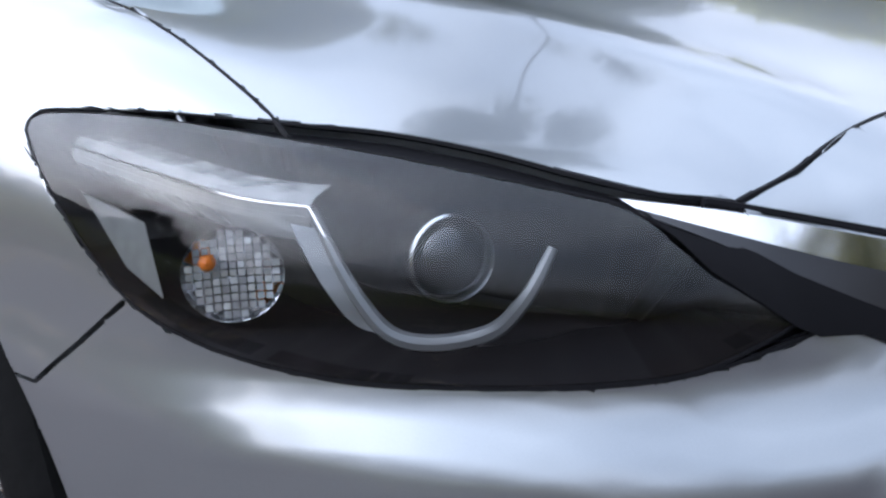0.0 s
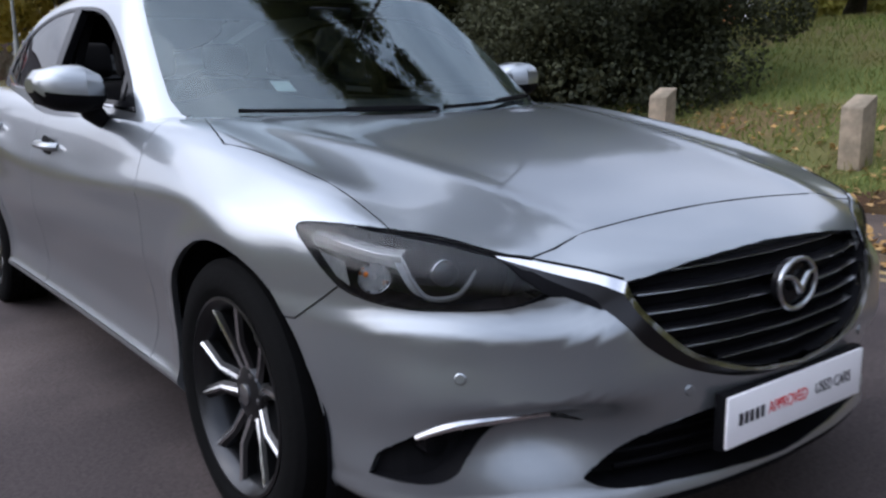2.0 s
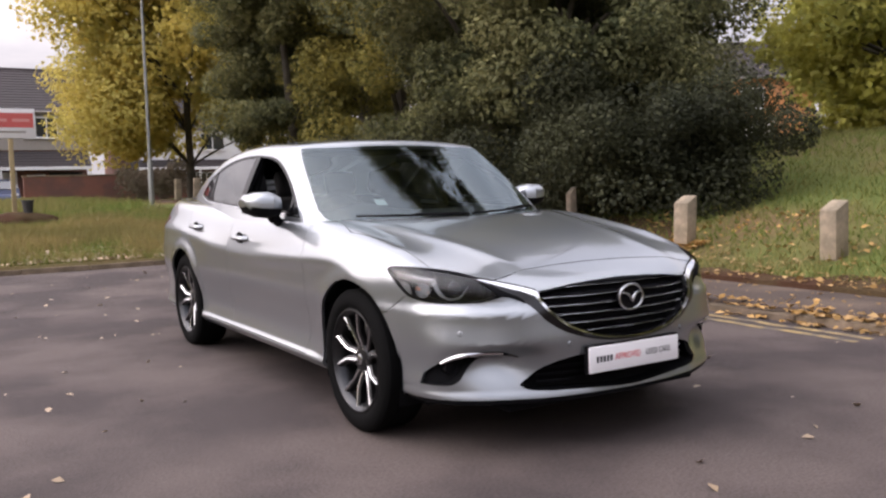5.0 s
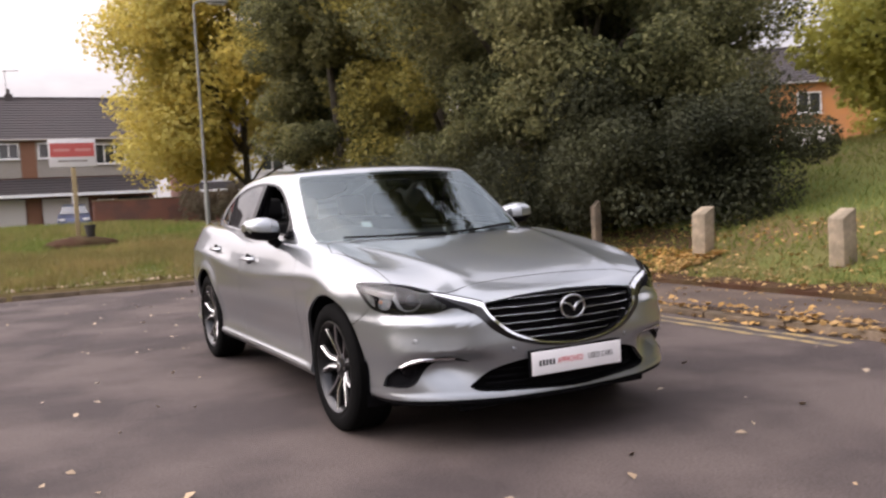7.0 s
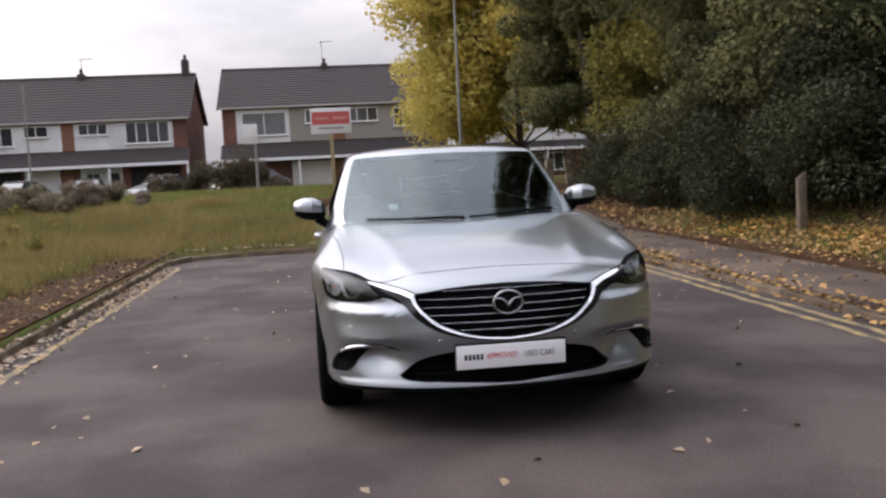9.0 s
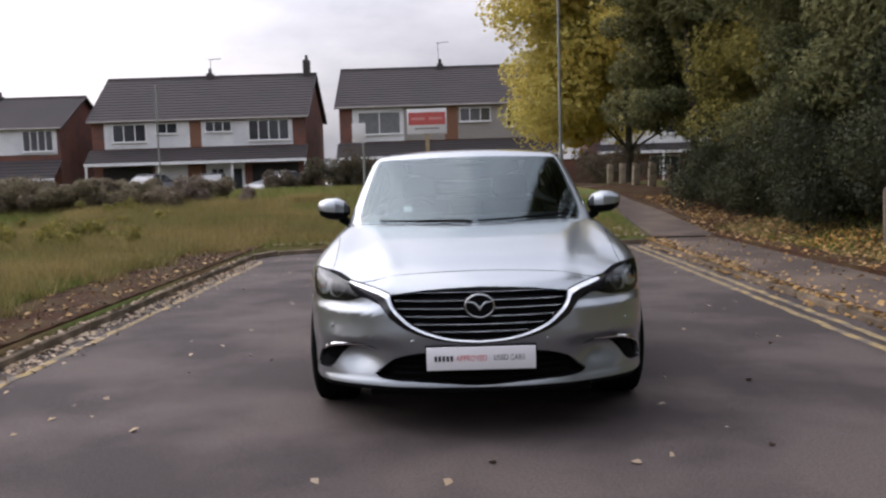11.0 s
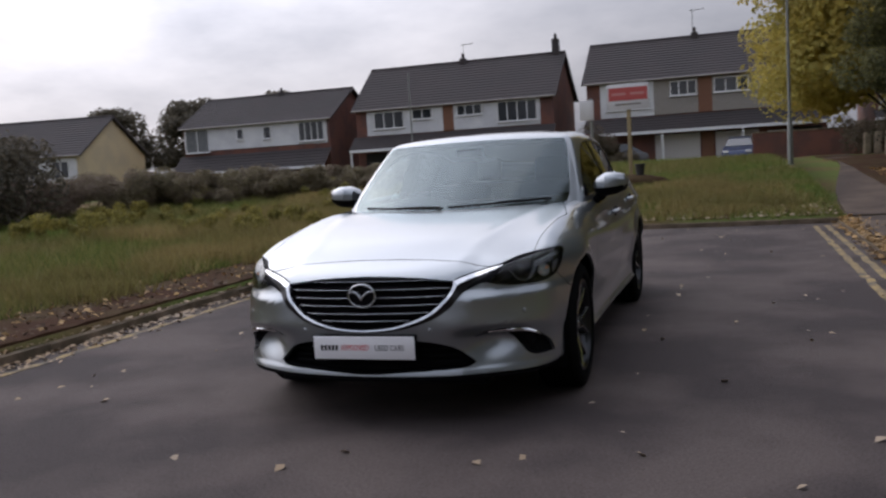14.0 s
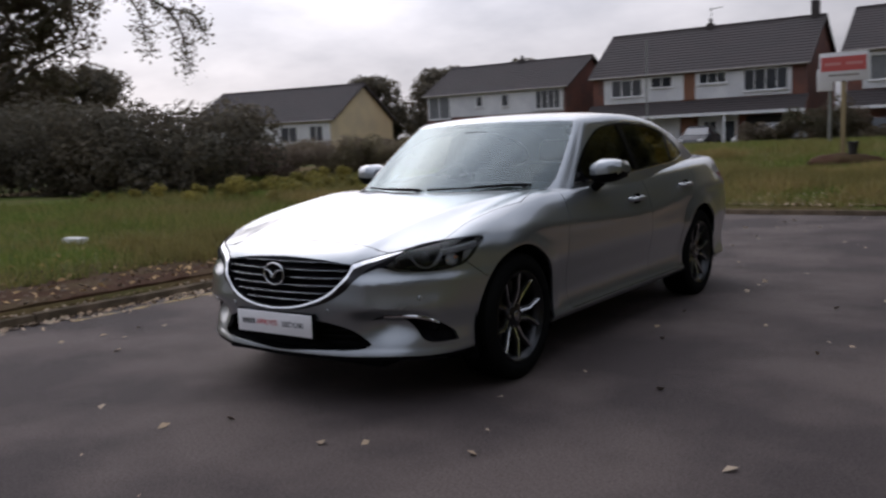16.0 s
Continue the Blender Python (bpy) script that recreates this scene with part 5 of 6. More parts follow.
def land(x, y):
    """The height of the grass."""
    left = 0.11 + 0.02 * np.clip(-x - 3.5, 0, 6)
    hill = 0.10 + (BANK(np.maximum(x, 4.3)) - 0.10) * (1 - 0.78 * step(9, 19, y))
    z = np.where(x < 0, left, np.where(x > 4.3, hill, 0.1))
    ahead = step(10.9, 12.5, y)
    z = z * (1 - ahead) + ahead * np.maximum(BEYOND(np.maximum(y, 10.9)), z * (x > 4.3))
    z = z + 0.025 * np.sin(1.7 * x + 0.6 * y) * np.sin(1.1 * y - 0.4 * x) * ((x < -4.5) | (x > 5.0) | (y > 12))
    road = (x > -3.36) & (x < 3.2) & (y < 10.85)
    walkway = (x >= 3.2) & (x < 4.35) & (y < 60)
    return np.where(road, -0.09, np.where(walkway, np.where(y < 10.85, 0.03, BEYOND(np.maximum(y, 10.9)) - 0.06), z))


def make_ground():
    xs = np.concatenate([[-2500, -600, -200, -90], np.arange(-60, -8, 1.5), np.arange(-8, -3.4, 0.25), [-3.37, -3.355], np.linspace(-3.3, 3.15, 8), [3.19, 3.215, 3.8, 4.33, 4.37], np.arange(4.5, 12, 0.3), np.arange(12, 50, 1.5), [70, 120, 300, 800, 2500]])
    ys = np.concatenate([[-2500, -500, -120, -60], np.arange(-40, -6, 2.0), np.arange(-6, 10.8, 0.4), [10.84, 10.86], np.arange(11, 20, 0.4), np.arange(20, 60, 1.5), [70, 100, 160, 400, 1000, 2500]])
    gx, gy = np.meshgrid(xs, ys, indexing="ij")
    gz = land(gx, gy)
    n, m = gx.shape
    me = bpy.data.meshes.new("ground")
    me.from_pydata(np.stack([gx, gy, gz], -1).reshape(-1, 3).tolist(), [], [(i * m + j, (i + 1) * m + j, (i + 1) * m + j + 1, i * m + j + 1) for i in range(n - 1) for j in range(m - 1)])
    for p in me.polygons:
        p.use_smooth = True
    me.materials.append(SOIL)
    tagged(new("ground", me), "rough autumn grass with bare earth round the road", "grass", kind="structure")


make_ground()

# road with a rounded far corner
edge = [(-3.3, -40.0), (3.15, -40.0), (3.15, 10.8)] + [(-2.2 - 1.1 * math.sin(a), 9.7 + 1.1 * math.cos(a)) for a in (math.pi / 2 * k / 8 for k in range(9))]
bm = bmesh.new()
top = [bm.verts.new((x, y, 0.0)) for x, y in edge]
bm.faces.new(top)
for a, b in zip(top, top[1:] + top[:1]):
    bm.faces.new((b, a, bm.verts.new((a.co.x, a.co.y, -0.15)), bm.verts.new((b.co.x, b.co.y, -0.15))))
tagged(part("road", bm, ASPHALT, smooth=0), "dark worn asphalt road scattered with fallen leaves", "road", kind="structure")
bm = boxed((3.30, -40, -0.1), (4.36, 10.9, 0.085), 0.01)
tagged(part("pavement", bm, PATH_TAR), "brown worn tarmac pavement beside the road", "pavement", kind="structure")
bm = bmesh.new()
rows = []
for y in np.linspace(10.9, 60, 30):
    z = float(BEYOND(y)) + 0.0
    off = 1.1 * float(step(11, 24, y))
    rows.append([bm.verts.new((x + off, y, z + dz)) for x, dz in ((3.30, -0.2), (3.31, 0.006), (4.36, 0.006), (4.37, -0.2))])
for a, b in zip(rows, rows[1:]):
    for k in range(3):
        bm.faces.new((a[k], a[k + 1], b[k + 1], b[k]))
tagged(part("pavement", bm, PATH_TAR), "brown tarmac path running on past the road's end", "pavement", kind="structure")

# muddy strips of rotting leaves behind the kerb and under the trees
def make_mulch(side, y0, y1, x0, wide, label):
    bm = bmesh.new()
    rows = []
    for y in np.linspace(y0, y1, int((y1 - y0) * 6)):
        end = float(step(y0, y0 + 1.5, y) * (1 - step(y1 - 1.5, y1, y)))
        far = (wide + 0.16 * math.sin(1.3 * y) + 0.09 * math.sin(3.7 * y + 1) + 0.05 * math.sin(9.1 * y)) * (0.25 + 0.75 * end)
        row = []
        for k in range(8):
            x = x0 + side * (0.012 * (k > 0) + far * max(0, k - 1) / 6)
            row.append(bm.verts.new((x, y, float(land(np.array(x), np.array(y))) + (-0.045 if k == 0 else 0.022 if k < 7 else -0.03) + 0.006 * math.sin(13 * y + 5 * k))))
        rows.append(row)
    for a, b in zip(rows, rows[1:]):
        for k in range(7):
            bm.faces.new((a[k], a[k + 1], b[k + 1], b[k]))
    tagged(part("leaf_mulch", bm, MUD), label, "mud", kind="stuff")


make_mulch(-1, -8, 11.4, -3.40, 1.75, "brown muddy strip of rotting leaves behind the kerb")
make_mulch(1, -8, 5.6, 4.352, 0.42, "bare earth and leaves beside the pavement")
make_mulch(1, 4.2, 30, 4.352, 2.2, "dark earth and rotting leaves under the trees")

# kerb stones
kerb = tagged(new("kerb"), "worn concrete kerb stones along the road's edge", "kerb", kind="structure")
base = boxed((-0.065, -0.452, -0.15), (0.065, 0.452, 0.105), 0.018)
stone = part("kerb_stone", base, KERB, kerb)
spots = [(-3.365, y, 0) for y in np.arange(-8, 9.6, 0.91)] + [(3.215, y, 0) for y in np.arange(-8, 11, 0.91)] + [(x, 10.865, 90) for x in np.arange(-1.75, 3.2, 0.91)]
spots += [(-2.2 - 1.165 * math.sin(a), 9.7 + 1.165 * math.cos(a), 90 + math.degrees(a)) for a in (0.38, 1.17)]
for i, (x, y, turn) in enumerate(spots):
    ob = stone if i == 0 else new("kerb_stone", stone.data)
    ob.parent = kerb
    low = -0.045 if x > 0 and y < 10.8 else -0.03
    ob.matrix_basis = pose(x + random.uniform(-0.008, 0.008), y, low + random.uniform(-0.008, 0.006), random.uniform(-0.5, 0.5), random.uniform(-1.5, 1.5), turn + random.uniform(-0.8, 0.8))
for x in (2.80, 2.965, -3.06):
    n = 120
    bm = bmesh.new()
    rows = []
    for y in np.linspace(0.80, 10.35 if x > 0 else 9.3, n):
        j = 0.006 * math.sin(7 * y) + 0.004 * math.sin(17 * y + x)
        rows.append([bm.verts.new((x + j + s * (0.036 + 0.006 * math.sin(11 * y * s)), y, 0.004)) for s in (-1, 1)])
    for a, b in zip(rows, rows[1:]):
        bm.faces.new((a[0], a[1], b[1], b[0]))
    tagged(part("yellow_line", bm, YELLOW, smooth=0), "worn yellow line painted on the asphalt", "road marking", "yellow lines", "structure")


# ---- leaves and plants ----
def scatter(name, place, size, way, material, parent=None, label="", narrow=0.55, fold=0.15):
    """One mesh of many small four-sided leaves. place: n x 3; size: n; way: n x 3 rough outward ways."""
    n = len(place)
    rng = np.random.default_rng(len(name) * 7 + n)
    nrm = way + rng.normal(0, 0.75, (n, 3))
    nrm /= np.linalg.norm(nrm, axis=1, keepdims=True)
    t = np.cross(nrm, rng.normal(0, 1, (n, 3)))
    t /= np.maximum(np.linalg.norm(t, axis=1, keepdims=True), 1e-6)
    b = np.cross(nrm, t)
    s = size[:, None]
    v = np.stack([place - t * s * 0.5, place - b * s * narrow * 0.5 + nrm * s * fold, place + t * s * 0.5, place + b * s * narrow * 0.5 + nrm * s * fold], 1).reshape(-1, 3)
    me = bpy.data.meshes.new(name)
    me.vertices.add(4 * n)
    me.vertices.foreach_set("co", v.astype(np.float32).ravel())
    me.loops.add(4 * n)
    me.loops.foreach_set("vertex_index", np.arange(4 * n, dtype=np.int32))
    me.polygons.add(n)
    me.polygons.foreach_set("loop_start", np.arange(0, 4 * n, 4, dtype=np.int32))
    me.update(calc_edges=True)
    me.validate()
    me.materials.append(material)
    ob = new(name, me)
    ob.parent = parent
    if label:
        ob["label"] = label
    return ob


def clumped(rng, clumps, n, radius, flatten=0.75):
    """n places round clump centres, thicker at each clump's outside."""
    k = rng.integers(0, len(clumps), n)
    d = rng.normal(0, 1, (n, 3))
    d /= np.linalg.norm(d, axis=1, keepdims=True)
    r = radius[k] * (0.50 + 0.60 * rng.random(n) ** 0.55)
    d2 = d * np.array([1, 1, flatten])
    return clumps[k] + d2 * r[:, None], d


def make_tree(name, x, y, height, wide, leaves, size, material, label, seed, trunk=0.2, low=0.25, lean=(0, 0), group="", n_clumps=60, limbs=True):
    """A tapered trunk with limbs and a crown of leaf clumps."""
    rng = np.random.default_rng(seed)
    z0 = float(land(np.array(x), np.array(y))) - 0.05
    tree = empty(name, pose(x, y, z0), label, "tree", group)
    top = Vector((lean[0], lean[1], height * 0.86))
    pts = [Vector((lean[0] * t * t + 0.12 * math.sin(3 * t + seed), lean[1] * t * t + 0.12 * math.cos(4 * t + seed), height * 0.86 * t)) for t in np.linspace(0, 1, 9)]
    bm = tube(bmesh.new(), pts, [trunk * (1.25 if i == 0 else 1) * (1 - 0.9 * i / 8) + 0.01 for i in range(9)], 9)
    part("trunk", bm, BARK, tree)
    centres, radii = [], []
    for i in range(n_clumps):
        t = low + (1 - low) * rng.random() ** 0.85
        a = rng.random() * 2 * math.pi
        h = (t - low) / (1 - low)
        reach = wide * (0.35 + 0.75 * math.sin(math.pi * min(0.97, 0.22 + 0.75 * h)) ** 0.8) * (0.55 + 0.5 * rng.random())
        c = Vector((lean[0] * t * t + reach * math.cos(a), lean[1] * t * t + reach * math.sin(a), height * t))
        centres.append(c)
        radii.append(wide * (0.20 + 0.16 * rng.random()))
        if limbs and i % 4 == 0:
            s = pts[max(1, min(7, int(8 * t * 0.8)))]
            mid = s.lerp(c, 0.5) + Vector((0, 0, 0.12 * height * 0.2))
            part("limb", tube(bmesh.new(), spline([s, mid, c], 4, False), [trunk * 0.35 * (1 - 0.85 * k / 8) for k in range(9)], 6), BARK, tree)
    p, d = clumped(rng, np.array(centres), leaves, np.array(radii))
    keep = p[:, 2] > 0.15
    p, d = p[keep], d[keep]
    sz = size * (0.6 + 0.8 * rng.random(len(p)))
    inner = rng.random(len(p)) < 0.22
    core = np.array([lean[0] * 0.3, lean[1] * 0.3, 0])
    p[inner] = core + (p[inner] - core) * np.array([0.72, 0.72, 0.97])
    sz[inner] *= 1.9
    scatter("crown", p, sz, d + np.array([0, 0, 0.5]), material, tree)
    return tree


def make_bush(name, spots, high, leaves, size, material, label, seed, kind="stuff", category="bushes", wide=0.8, narrow=0.55):
    """A run of scrub along spots."""
    rng = np.random.default_rng(seed)
    cs, rs = [], []
    for x, y, h in spots:
        z = float(land(np.array(x), np.array(y)))
        for _ in range(7):
            cs.append((x + rng.normal(0, wide), y + rng.normal(0, wide), z + h * high * (0.15 + 0.75 * rng.random())))
            rs.append(0.28 * h * high * (0.7 + 0.6 * rng.random()))
    p, d = clumped(rng, np.array(cs), leaves, np.array(rs), 0.9)
    g = land(p[:, 0], p[:, 1])
    p[:, 2] = np.maximum(p[:, 2], g + 0.02)
    ob = scatter(name, p, size * (0.6 + 0.8 * rng.random(len(p))), d + np.array([0, 0, 0.4]), material, narrow=narrow)
    return tagged(ob, label, category, kind=kind)


# evergreens behind the bollards
for i, (x, y, h, w, low) in enumerate(((7.4, 9.2, 4.2, 2.0, 0.36), (7.2, 11.3, 7.2, 2.4, 0.03), (9.6, 13.6, 8.4, 3.0, 0.03), (8.0, 16.6, 10.0, 2.6, 0.06), (9.0, 20.4, 12.0, 3.0, 0.10), (13.2, 14.2, 5.2, 2.4, 0.36))):
    make_tree("evergreen_tree", x, y, h, w, (44000, 84000, 76000, 60000, 54000, 34000)[i], 0.088 if i in (0, 1, 2, 5) else 0.1, LEAF_DARK if i != 3 else LEAF_OLIVE, "tall dark green tree leafy down to the ground", 11 + i, 0.22, low, (-0.5, 0), "trees behind the bollards", 64)
make_tree("evergreen_tree", 10.6, 11.2, 4.7, 2.5, 40000, 0.09, LEAF_DARK, "dark green tree behind the shrubs", 18, 0.16, 0.3, (-0.3, 0), "trees behind the bollards", 56)
# added for its high unseen crown, which the windscreen mirrors
make_tree("slender_tree", 8.8, 9.2, 18.0, 2.8, 40000, 0.13, LEAF_DARK, "tall slender tree added for the windscreen's reflection, its crown out of view", 17, 0.05, 0.62, (-0.3, 0), "trees behind the bollards", 90, False)
make_tree("broadleaf_tree", 9.6, 25.5, 11.5, 3.2, 26000, 0.17, LEAF_OLIVE, "olive green tree with a bare lower trunk", 31, 0.26, 0.28, (-0.6, -0.4), "trees by the path", 70)
make_tree("broadleaf_tree", 11.5, 31.5, 11.5, 3.6, 24000, 0.19, LEAF_OLIVE, "olive green tree beside the path", 32, 0.2, 0.30, (-0.3, 0), "trees by the path", 60)
make_tree("evergreen_tree", 6.4, 19.6, 10.5, 1.9, 60000, 0.1, LEAF_DARK, "dark green tree in front of the yellow one", 34, 0.14, 0.20, (-0.3, 0), "trees behind the bollards", 80, False)
make_tree("yellow_tree", 7.3, 33.0, 12.5, 4.5, 70000, 0.19, LEAF_YELLOW, "tall tree with yellow autumn leaves", 33, 0.16, 0.19, (-0.3, 0), "", 130)
make_tree("hill_tree", 17.0, 21.8, 8.5, 3.6, 20000, 0.2, LEAF_LIME, "green and yellow tree on the grassy bank", 41, 0.25, 0.3, (0, 0), "trees on the bank", 60)
make_tree("hill_tree", 16.8, 9.0, 3.5, 2.7, 20000, 0.17, LEAF_LIME, "green and yellow tree on the grassy bank", 45, 0.2, 0.24, (0, 0), "trees on the bank", 50)
make_tree("hill_tree", 25.2, 14.0, 5.3, 3.2, 22000, 0.2, LEAF_LIME, "green and yellow tree on the grassy bank", 42, 0.25, 0.10, (0, 0), "trees on the bank", 60)
make_tree("hill_tree", 15.5, 28.0, 11.0, 4.5, 22000, 0.22, LEAF_DARK, "dark green tree on the grassy bank", 43, 0.25, 0.12, (0, 0), "trees on the bank", 60)
make_tree("hill_tree", 31.0, 9.0, 6.5, 4.4, 18000, 0.22, LEAF_YELLOW, "yellowing tree on the grassy bank", 44, 0.25, 0.25, (0, 0), "trees on the bank", 50)
# out of view; the last two are added to keep sky off the flank
for i, (x, y, h, w) in enumerate(((14.0, 0.3, 4.2, 2.8), (12.5, -5.0, 11.0, 4.0), (11.0, -10.5, 12.0, 4.0))):
    make_tree("hill_tree", x, y, h, w, 15000, 0.25, LEAF_DARK, "dark green tree on the grassy bank", 46 + i, 0.25, 0.1, (0, 0), "trees on the bank", 60)
# the oak at the other side, a limb hanging out over the grass
make_tree("oak_tree", -30.5, 15.0, 10.0, 3.7, 15000, 0.2, LEAF_BROWN, "brown-leaved oak over the dark hedge", 51, 0.35, 0.28, (0.5, 0), "", 70)
for i, (x, y, h, w) in enumerate(((-62, 76, 8.4, 4.0), (-54, 80, 9.2, 4.4), (-42.5, 76, 8.8, 3.8), (-70, 44, 8.5, 5), (-62, 30, 7.5, 5))):
    make_tree("far_tree", x, y, h, w, 9000, 0.4, LEAF_FAR, "dark tree behind the houses", 61 + i, 0.3, 0.2, (0, 0), "far trees", 45)


def make_bough():
    """The hanging limb of the oak with its leaves."""
    rng = np.random.default_rng(5)
    ob = empty("oak_bough", pose(-27.3, 15.2, 6.0), "thin hanging oak bough with brown leaves", "branch")
    lines = [[(0, 0, 0), (2.2, 0.2, 0.9), (4.6, 0.6, 0.8), (6.2, 0.9, 0.1), (6.9, 1.0, -0.9), (7.1, 1.0, -2.0)], [(4.6, 0.6, 0.8), (5.6, 0.4, -0.2), (5.9, 0.3, -1.2)],
             [(3.2, 0.3, 0.9), (4.6, 0.2, 1.4), (6.2, 0.3, 1.3), (7.6, 0.4, 0.7)], [(6.2, 0.9, 0.1), (7.2, 1.2, -0.2), (7.6, 1.2, -0.8)]]
    ps = []
    for i, l in enumerate(lines):
        pts = spline(l, 6, False)
        part("branch", tube(bmesh.new(), pts, [0.075 * (1 - 0.85 * k / len(pts)) * (1 if i == 0 else 0.5) + 0.008 for k in range(len(pts))], 6), BARK, ob)
        for p in pts[len(pts) // 3:]:
            for _ in range(26):
                ps.append(tuple(p + Vector(rng.normal(0, 0.2, 3)) + Vector((0, 0, -0.08))))
    p = np.array(ps)
    scatter("leaves", p, 0.14 * (0.6 + 0.8 * rng.random(len(p))), np.tile([0, 0, 0.6], (len(p), 1)), LEAF_BROWN, ob)


make_bough()
make_bush("bramble_hedge", [(x, 19.9 - (x + 8) * -0.42 * 0.9, 0.55 + 0.035 * (-x - 7)) for x in np.arange(-21, -6.8, 0.4)], 1.2, 70000, 0.24, TWIGS, "tangled brown bramble scrub at the grass's edge", 71, narrow=0.1)
make_bush("dark_hedge", [(x, 13.2 - 0.55 * (x + 16) * -0.45, 0.72 + 0.022 * (-x - 16)) for x in np.arange(-44, -15.6, 0.6)], 3.0, 100000, 0.15, LEAF_FAR, "tall dark hedge beyond the grass", 72, wide=1.0)
# out of view: added to block low sky from the nose's reflections
make_bush("far_hedge", [(26 * math.sin(a) - 4, 26 * math.cos(a), 1 + 0.25 * math.sin(9 * a)) for a in np.arange(radians(110), radians(272), 0.035)], 7.0, 30000, 0.32, LEAF_FAR, "unseen hedge added behind to darken what the car's front reflects", 76, wide=1.3)
make_bush("undergrowth", [(x, y, 1) for x in (6.6, 7.4) for y in np.arange(6.6, 18, 0.75)], 1.5, 46000, 0.075, LEAF_SHADE, "undergrowth below the evergreens, its shade put into the leaf colour", 73)
make_bush("undergrowth", [(7.4, 8.6, 0.9), (7.0, 7.6, 0.8), (7.6, 9.8, 1.05)], 2.7, 48000, 0.07, LEAF_SHADE, "dense shrub below the trees, its shade put into the leaf colour", 77, wide=0.65)
make_bush("undergrowth", [(6.5, 5.9, 0.75), (6.9, 5.8, 0.85), (7.4, 6.4, 0.85), (6.6, 6.7, 0.9), (6.1, 6.9, 0.7)], 2.2, 48000, 0.062, LEAF_SHADE, "evergreen shrub behind the bollards, its shade put into the leaf colour", 79, wide=0.58)
make_bush("undergrowth", [(5.75 + 0.15 * math.sin(2 * y), y, 0.9 + 0.2 * math.sin(3 * y)) for y in np.arange(7.4, 17, 0.6)], 1.5, 46000, 0.065, LEAF_SHADE, "undergrowth at the edge of the trees, its shade put into the leaf colour", 78, wide=0.35)
make_bush("garden_shrub", [(-5.6, 38.5, 1), (-4.6, 39.0, 1.05), (-6.6, 38.7, 0.85), (-7.7, 38.9, 0.7), (-8.8, 39.0, 0.6), (-3.6, 39.2, 0.8)], 1.75, 16000, 0.12, LEAF_BROWN, "dark brown straggling garden shrub", 74, "", "shrub", 0.6)
make_bush("path_hedge", [(8.0 + 0.1 * k, 38 + 1.5 * k, 1) for k in range(8)], 1.6, 12000, 0.13, LEAF_BROWN, "brown hedge along the path", 75)


def fallen(name, n, pick, size, material, label, lift=0.012, seed=1, category="leaves"):
    rng = np.random.default_rng(seed)
    p = pick(rng, n)
    ob = scatter(name, p + np.array([0, 0, lift]), size * (0.5 + rng.random(len(p))), np.tile([0, 0, 2.6], (len(p), 1)), material, None, "", 0.7, 0.12)
    return tagged(ob, label, category, kind="stuff")


def on(x, y, z):
    return np.stack([x, y, np.broadcast_to(z, x.shape)], 1)


def pick_gutter(rng, n):
    x = 3.19 + rng.normal(0, 0.075, n) + 0.05 * rng.random(n)
    y = rng.uniform(-5, 11, n)
    keep = rng.random(n) < 0.35 + 0.65 * np.clip(np.sin(2.1 * y) + np.sin(0.9 * y + 1), 0, 1)
    x, y = x[keep], y[keep]
    return on(x, y, np.where(x > 3.28, 0.088, np.where(x > 3.14, 0.062, 0.0)))


def pick_left(rng, n):
    x = -3.3 + np.abs(rng.normal(0, 0.13, n)) * rng.choice([-1, 1], n, p=[0.4, 0.6])
    return on(x, rng.uniform(-2, 9.6, n), np.where(x < -3.3, 0.076, 0.0))


def pick_road(rng, n):
    x, y = rng.uniform(-3.1, 3.0, n), rng.uniform(-6, 10.5, n)
    keep = ~((np.abs(x) < 0.95) & (y > -0.1) & (y < 4.95))
    return on(x[keep], y[keep], 0.0)


def pick_bank(rng, n):
    x, y = 4.3 + 2.6 * rng.random(n) ** 1.4, rng.uniform(-6, 13, n)
    return on(x, y, land(x, y) + 0.02)


def pick_under(rng, n):
    x, y = 4.55 + 0.95 * rng.random(n) ** 0.8, 4.5 + 14 * rng.random(n) ** 1.9
    return on(x, y, land(x, y) + 0.01)


def pick_end(rng, n):
    x, y = rng.uniform(-3.2, 3.2, n), 10.95 + 1.3 * rng.random(n) ** 1.5
    return on(x, y, land(x, y) + 0.02)


def pick_strip(rng, n):
    x, y = -3.44 - 1.5 * rng.random(n) ** 1.3, rng.uniform(-4, 10.5, n)
    return on(x, y, land(x, y) + 0.01)


def pick_verge(rng, n):
    x, y = -3.45 - 3.0 * rng.random(n) ** 1.8, rng.uniform(-3, 12, n)
    return on(x, y, land(x, y) + 0.03)


fallen("gutter_leaves", 3400, pick_gutter, 0.062, LEAF_FALL, "orange fallen leaves heaped along the kerb", 0.018, 1)
fallen("kerb_leaves", 2800, pick_left, 0.042, LEAF_PALE, "dry fallen leaves along the kerb", 0.012, 2)
fallen("road_leaves", 210, pick_road, 0.046, LEAF_PALE, "single pale fallen leaves lying on the asphalt", 0.006, 3)
fallen("bank_leaves", 3600, pick_bank, 0.062, LEAF_FALL, "orange fallen leaves on the bank", 0.012, 4)
fallen("bank_leaves", 3000, lambda rng, n: pick_under(rng, n), 0.066, LEAF_FALL, "orange leaves fallen under the trees", 0.03, 9)
fallen("verge_leaves", 900, pick_end, 0.07, LEAF_PALE, "dry fallen leaves on the grass at the road's end", 0.012, 5)
